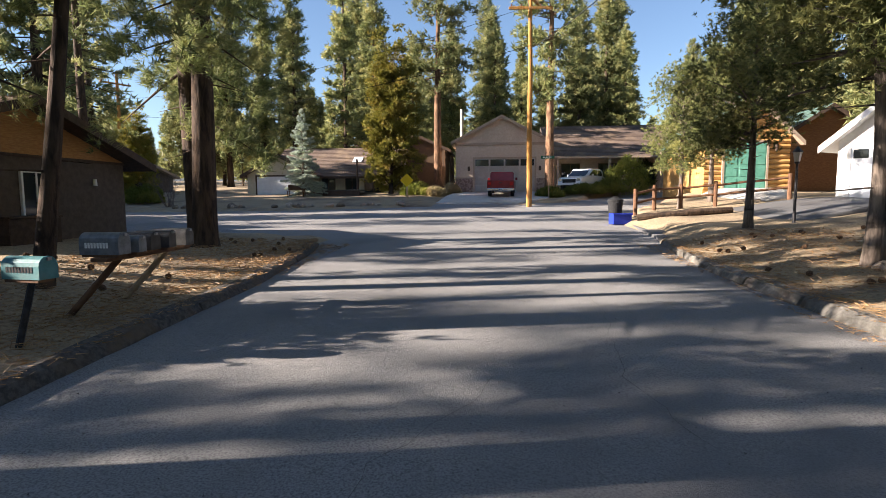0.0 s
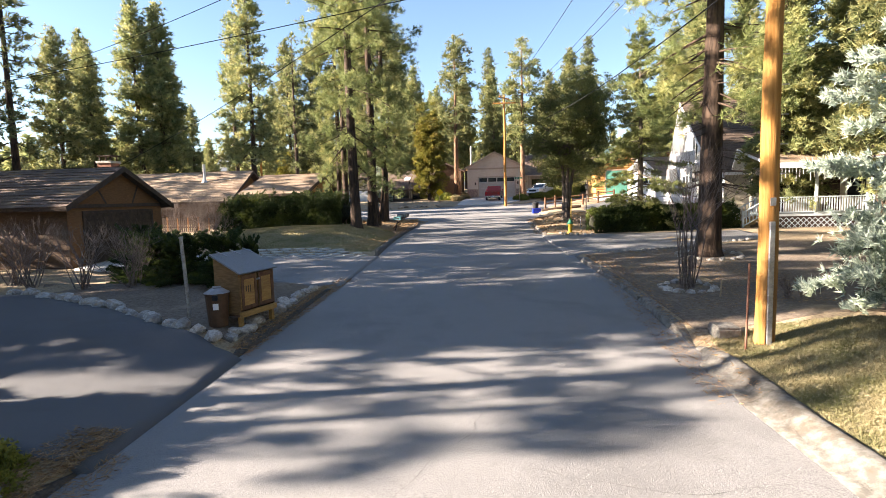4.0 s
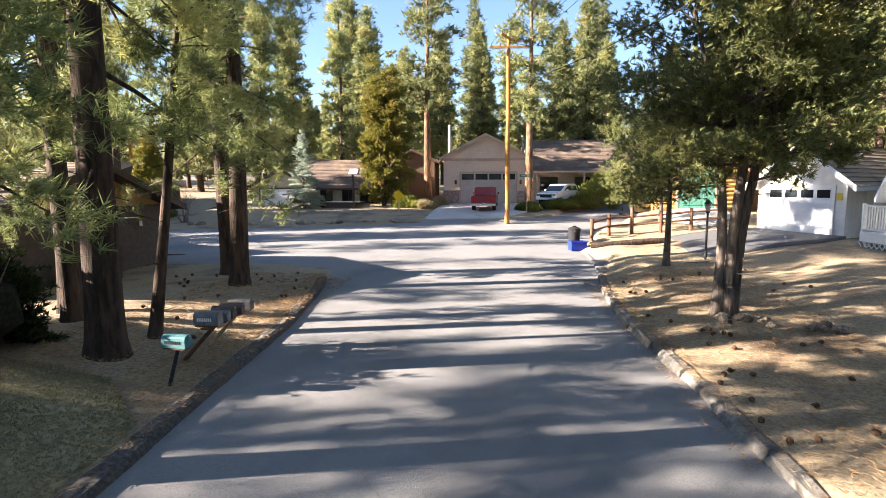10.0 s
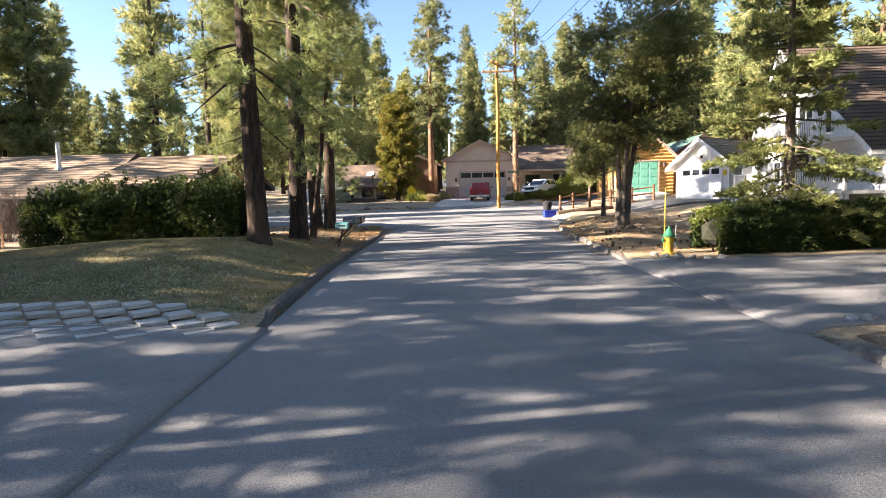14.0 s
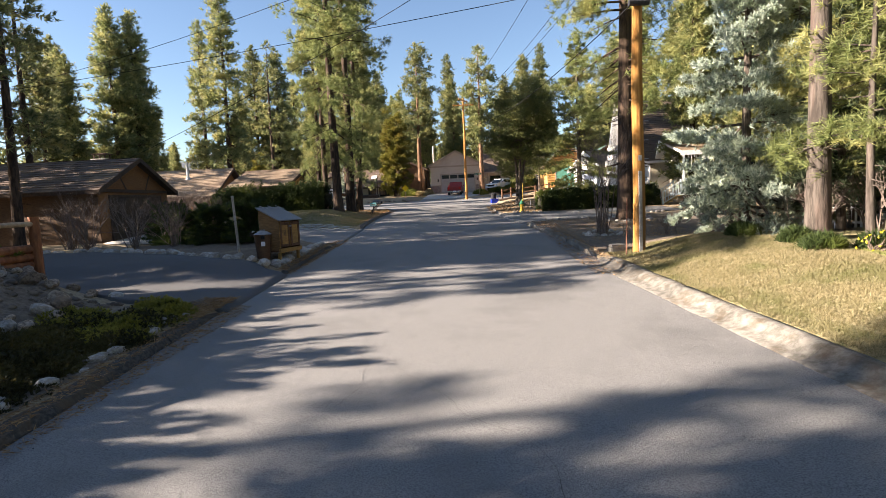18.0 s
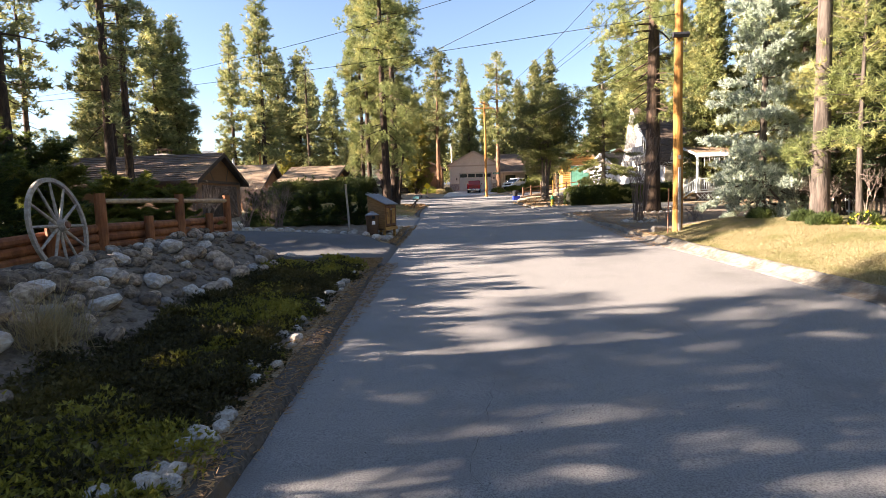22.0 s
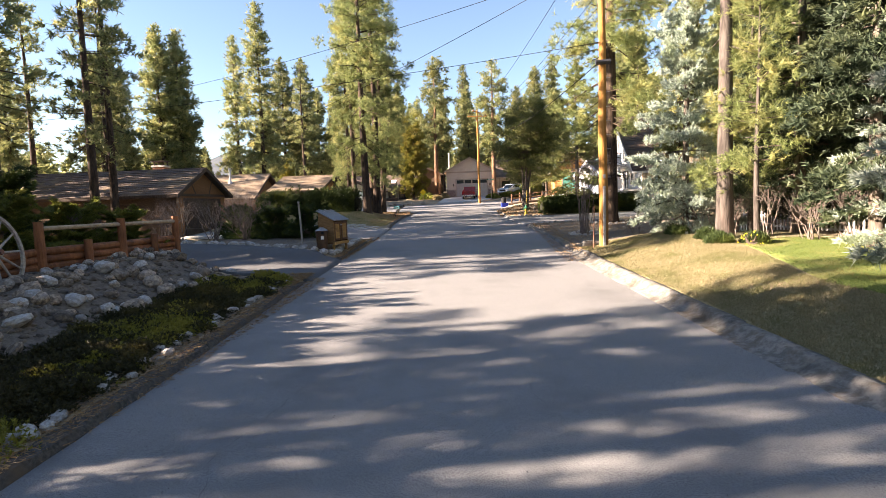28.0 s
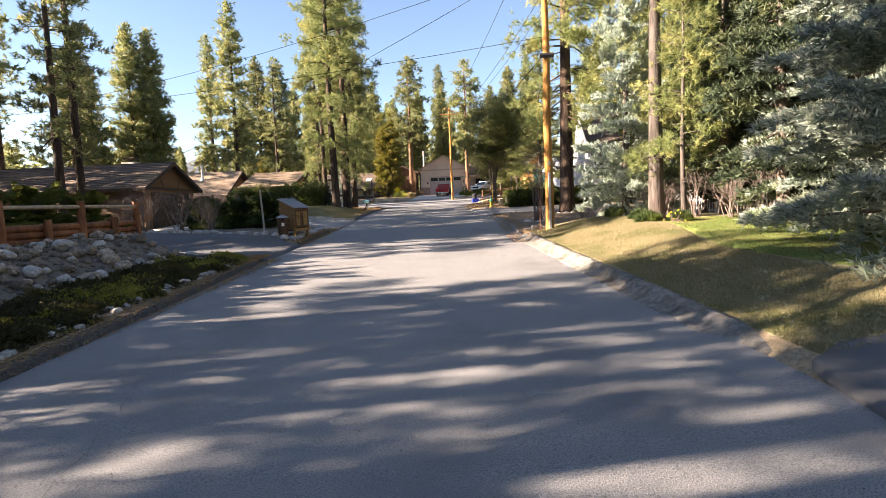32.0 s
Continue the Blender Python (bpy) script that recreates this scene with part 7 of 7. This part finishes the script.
for i, (x, y) in enumerate(fence_pts):
    v = fall[i]
    part("post", cyl(0.125, 0.11, (x, y, v - 0.5), (x, y, v + 1.15), 12), FENCE_LOG, lf)
    if i:
        px, py = fence_pts[i - 1]
        u = fall[i - 1]
        if i != 3:
            part("top_rail", cyl(0.06, 0.055, (px, py, u + 0.98), (x, y, v + 0.98), 10), RAIL_PALE, lf)
        for k in range(3):
            part("log", cyl(0.1, 0.105, (px - 0.08, py, u + 0.195 * k), (x - 0.08, y, v + 0.195 * k), 10), FENCE_LOG, lf)
        mx, my, mv = (px + x) / 2, (py + y) / 2, (u + v) / 2
        part("short_post", cyl(0.11, 0.105, (mx + 0.1, my, mv - 0.5), (mx + 0.1, my, mv + 0.62), 12), FENCE_LOG, lf)

# wagon wheel
wh = empty("wagon_wheel", pose(-9.55, -28.2, 1.05 + 0.92, 0, 0, 0) @ pose(0, 0, 0, 0, -8, 0) @ pose(0, 0, 0, 90, 0, 99), "large weathered wooden wagon wheel leaning by the fence", "wagon wheel")
bm = bmesh.new()
R, sg = 0.9, 40
ring = []
for i in range(sg):
    a = 2 * math.pi * i / sg
    ring.append([bm.verts.new(((R + dr) * math.cos(a), (R + dr) * math.sin(a), dz)) for dr, dz in ((-0.05, -0.03), (0.03, -0.03), (0.03, 0.03), (-0.05, 0.03))])
for i in range(sg):
    for k in range(4):
        bm.faces.new((ring[i][k], ring[i][(k + 1) % 4], ring[(i + 1) % sg][(k + 1) % 4], ring[(i + 1) % sg][k]))
bmesh.ops.recalc_face_normals(bm, faces=bm.faces)
part("rim", bm, WHEEL_WOOD, wh)
part("hub", cyl(0.13, 0.1, (0, 0, -0.12), (0, 0, 0.14), 14), WHEEL_WOOD, wh)
part("hub_cap", cyl(0.07, 0.06, (0, 0, 0.14), (0, 0, 0.18), 12), RUST, wh)
for i in range(12):
    a = 2 * math.pi * i / 12
    part("spoke", cyl(0.032, 0.022, (0.1 * math.cos(a), 0.1 * math.sin(a), 0), (0.86 * math.cos(a), 0.86 * math.sin(a), 0), 8), WHEEL_WOOD, wh)

# signs and lamp
sg_ = empty("warning_sign", pose(-6.7, 37.2, ground_z(-6.7, 37.2)), "yellow diamond warning sign on a wooden post", "road sign")
part("post", box(-0.05, 0.05, -0.05, 0.05, -0.1, 1.5), RAIL_PALE, sg_)
part("plate", box(-0.33, 0.33, -0.012, 0.0, -0.33, 0.33), SIGN_Y, sg_).matrix_local = pose(0, -0.055, 1.25, 0, 45, 0)
ss = empty("street_sign", pose(3.0, 37.0, ground_z(3.0, 37.0)), "street name sign on a tall thin post", "road sign")
part("post", cyl(0.03, 0.03, (0, 0, -0.1), (0, 0, 3.1), 8), RAIL_PALE, ss)
part("plate", box(-0.55, 0.35, -0.012, 0.012, 2.75, 2.95), GREEN_P, ss)
for k in range(6):
    part("marking", box(-0.42 + 0.1 * k, -0.36 + 0.1 * k, -0.0165, -0.0125, 2.81, 2.89), WHITE_P, ss)
lp = empty("lamp_post", pose(7.8, 16.5, ground_z(7.8, 16.5)), "slim black garden lamp post with a lantern", "lamp post")
part("post", cyl(0.045, 0.035, (0, 0, -0.1), (0, 0, 1.75), 10), MAIL_BLACK, lp)
part("lantern", cyl(0.07, 0.12, (0, 0, 1.78), (0, 0, 2.05), 6), mat("frosted_glass", (0.5, 0.5, 0.46), rough=0.3), lp)
part("cap", cyl(0.15, 0.02, (0, 0, 2.05), (0, 0, 2.22), 6), MAIL_BLACK, lp)
part("collar", cyl(0.06, 0.08, (0, 0, 1.72), (0, 0, 1.78), 8), MAIL_BLACK, lp)

# split-rail fence along the side road
rf_ = empty("rail_fence", pose(0, 0, 0), "dark weathered split-rail fence beside the drive", "fence")
rail_pts = [(5.0, 23.0), (6.0, 23.8), (7.2, 24.1), (8.6, 24.0), (10.0, 23.8), (11.4, 23.6)]
for i, (x, y) in enumerate(rail_pts):
    z = ground_z(x, y) + 0.1
    part("post", cyl(0.09, 0.085, (x, y, z - 0.3), (x, y, z + 1.0), 8), BOX_TRIM, rf_)
    if i:
        px, py = rail_pts[i - 1]
        pz = ground_z(px, py) + 0.1
        for hh in (0.4, 0.8):
            part("rail", cyl(0.05, 0.05, (px, py, pz + hh), (x, y, z + hh + 0.03), 7), BOX_TRIM, rf_)
lw = empty("log_edging", pose(0, 0, 0), "low log edging round the planted corner", "edging")
for (a, b) in (((4.6, 21.2), (6.4, 20.9)), ((6.4, 20.9), (8.0, 21.0))):
    part("log", cyl(0.14, 0.12, (*a, ground_z(*a) + 0.12), (*b, ground_z(*b) + 0.12), 9), BARK, lw)
stump = empty("driftwood_stump", pose(8.9, -18.2, ground_z(8.9, -18.2)), "weathered root stump among pale stones", "stump")
for i in range(7):
    a = i * 0.9
    part("root", cyl(0.1, 0.03, (0, 0, 0.05), (0.45 * math.cos(a), 0.35 * math.sin(a), 0.1 + 0.35 * abs(math.sin(a * 2.3))), 7), BARK_PALE, stump)
bench = empty("garden_bench", pose(-15.2, 38.9, ground_z(-15.2, 38.9)), "dark wooden garden bench by the deck", "bench")
part("seat", box(-0.7, 0.7, -0.2, 0.2, 0.42, 0.47), BOX_TRIM, bench)
part("backrest", box(-0.7, 0.7, 0.2, 0.24, 0.5, 0.9), BOX_TRIM, bench)
for x in (-0.6, 0.6):
    for y in (-0.16, 0.16):
        part("leg", box(x - 0.03, x + 0.03, y - 0.03, y + 0.03, -0.05, 0.42), BOX_TRIM, bench)


# ---- vehicles ----
def wheel(t, x, y, r, w):
    wl = empty("wheel", Matrix())
    wl.parent = t
    wl.matrix_local = pose(x, y, r)
    part("tyre", cyl(r, r, (-w / 2, 0, 0), (w / 2, 0, 0), 20), BLACK, wl)
    s = 1 if x > 0 else -1
    part("rim", cyl(r * 0.62, r * 0.55, (s * (w / 2 - 0.01), 0, 0), (s * (w / 2 + 0.02), 0, 0), 12), CHROME, wl)


def hull(prof, w, inset=0.0, bev=0.05):
    """A side outline of (y, z) pulled across the width, with softened edges."""
    bm = prism(prof, "x", -w / 2, w / 2)
    bmesh.ops.bevel(bm, geom=[e for e in bm.edges if abs(e.verts[0].co.x - e.verts[1].co.x) < 1e-5], offset=bev, segments=2, affect="EDGES", clamp_overlap=True)
    return bm


def pickup(m, label):
    t = empty("pickup_truck", m, label, "truck")
    part("body", hull([(0, 0.5), (0, 1.12), (2.0, 1.12), (2.0, 1.05), (3.75, 1.08), (5.0, 1.0), (5.1, 0.5)], 1.84), RED_CAR, t)
    part("cab", hull([(2.02, 1.05), (2.15, 1.66), (2.3, 1.72), (3.2, 1.72), (3.8, 1.08)], 1.66, bev=0.07), RED_CAR, t)
    part("rear_window", box(-0.62, 0.62, -0.015, 0.0, 0.0, 0.4, 0.005), PANE, t).matrix_local = pose(0, 2.075, 1.2, -12)
    part("windscreen", box(-0.68, 0.68, 0.0, 0.02, 0.0, 0.62), PANE, t).matrix_local = pose(0, 3.75, 1.12, 43)
    for s in (-1, 1):
        part("side_window", prism([(2.35, 1.15), (2.4, 1.6), (3.15, 1.6), (3.55, 1.15)], "x", s * 0.832, s * 0.84), PANE, t)
        part("tail_light", box(s * 0.74 - 0.09, s * 0.74 + 0.09, -0.03, 0.02, 0.78, 1.02, 0.01), LAMP_RED, t)
        part("mirror", box(s * 0.93, s * 1.08, 3.2, 3.3, 1.12, 1.3, 0.02), RED_CAR, t)
        wheel(t, s * 0.78, 0.95, 0.37, 0.24)
        wheel(t, s * 0.78, 4.2, 0.37, 0.24)
    part("tailgate", box(-0.62, 0.62, -0.025, 0.0, 0.62, 1.1, 0.015), RED_CAR, t)
    part("tailgate_handle", box(-0.12, 0.12, -0.04, -0.026, 0.92, 0.98, 0.004), BLACK, t)
    part("bumper", box(-0.9, 0.9, -0.16, -0.03, 0.42, 0.6, 0.03), CHROME, t)
    part("number_plate", box(-0.15, 0.15, -0.175, -0.162, 0.45, 0.58), WHITE_P, t)
    for k in range(5):
        part("marking", box(-0.11 + 0.05 * k, -0.08 + 0.05 * k, -0.181, -0.177, 0.48, 0.55), MARK, t)
    return t


def suv(m, label):
    t = empty("white_car", m, label, "car")
    part("body", hull([(0, 0.45), (0, 1.05), (1.2, 1.1), (3.3, 1.08), (4.5, 0.95), (4.6, 0.45)], 1.78), WHITE_CAR, t)
    part("cabin", hull([(0.25, 1.02), (0.6, 1.58), (1.0, 1.66), (2.4, 1.64), (3.4, 1.06)], 1.6, bev=0.08), WHITE_CAR, t)
    part("windscreen", box(-0.66, 0.66, 0.0, 0.02, 0.0, 0.75), PANE, t).matrix_local = pose(0, 3.36, 1.1, 58)
    for s in (-1, 1):
        part("side_window", prism([(0.65, 1.14), (0.85, 1.52), (1.55, 1.54), (1.55, 1.14)], "x", s * 0.803, s * 0.812), PANE, t)
        part("side_window", prism([(1.65, 1.14), (1.65, 1.54), (2.35, 1.53), (3.05, 1.14)], "x", s * 0.803, s * 0.812), PANE, t)
        part("headlight", box(s * 0.68 - 0.14, s * 0.68 + 0.14, 4.5, 4.58, 0.72, 0.88, 0.02), CHROME, t)
        part("mirror", box(s * 0.9, s * 1.04, 2.7, 2.82, 1.1, 1.24, 0.02), WHITE_CAR, t)
        wheel(t, s * 0.78, 0.85, 0.34, 0.22)
        wheel(t, s * 0.78, 3.75, 0.34, 0.22)
    part("grille", box(-0.5, 0.5, 4.58, 4.62, 0.6, 0.85, 0.01), BLACK, t)
    part("bumper", box(-0.85, 0.85, 4.56, 4.7, 0.42, 0.58, 0.03), WHITE_CAR, t)
    return t


pz = g(37.5) + 0.17
pickup(pose(-0.25, 36.9, pz, 2.0, 0, -4), "red pickup truck parked nose-in on the driveway")
suv(pose(7.2, 42.8, ground_z(6.0, 40.6) + 0.02, 0, 0, 146), "white car parked beside the tan house")
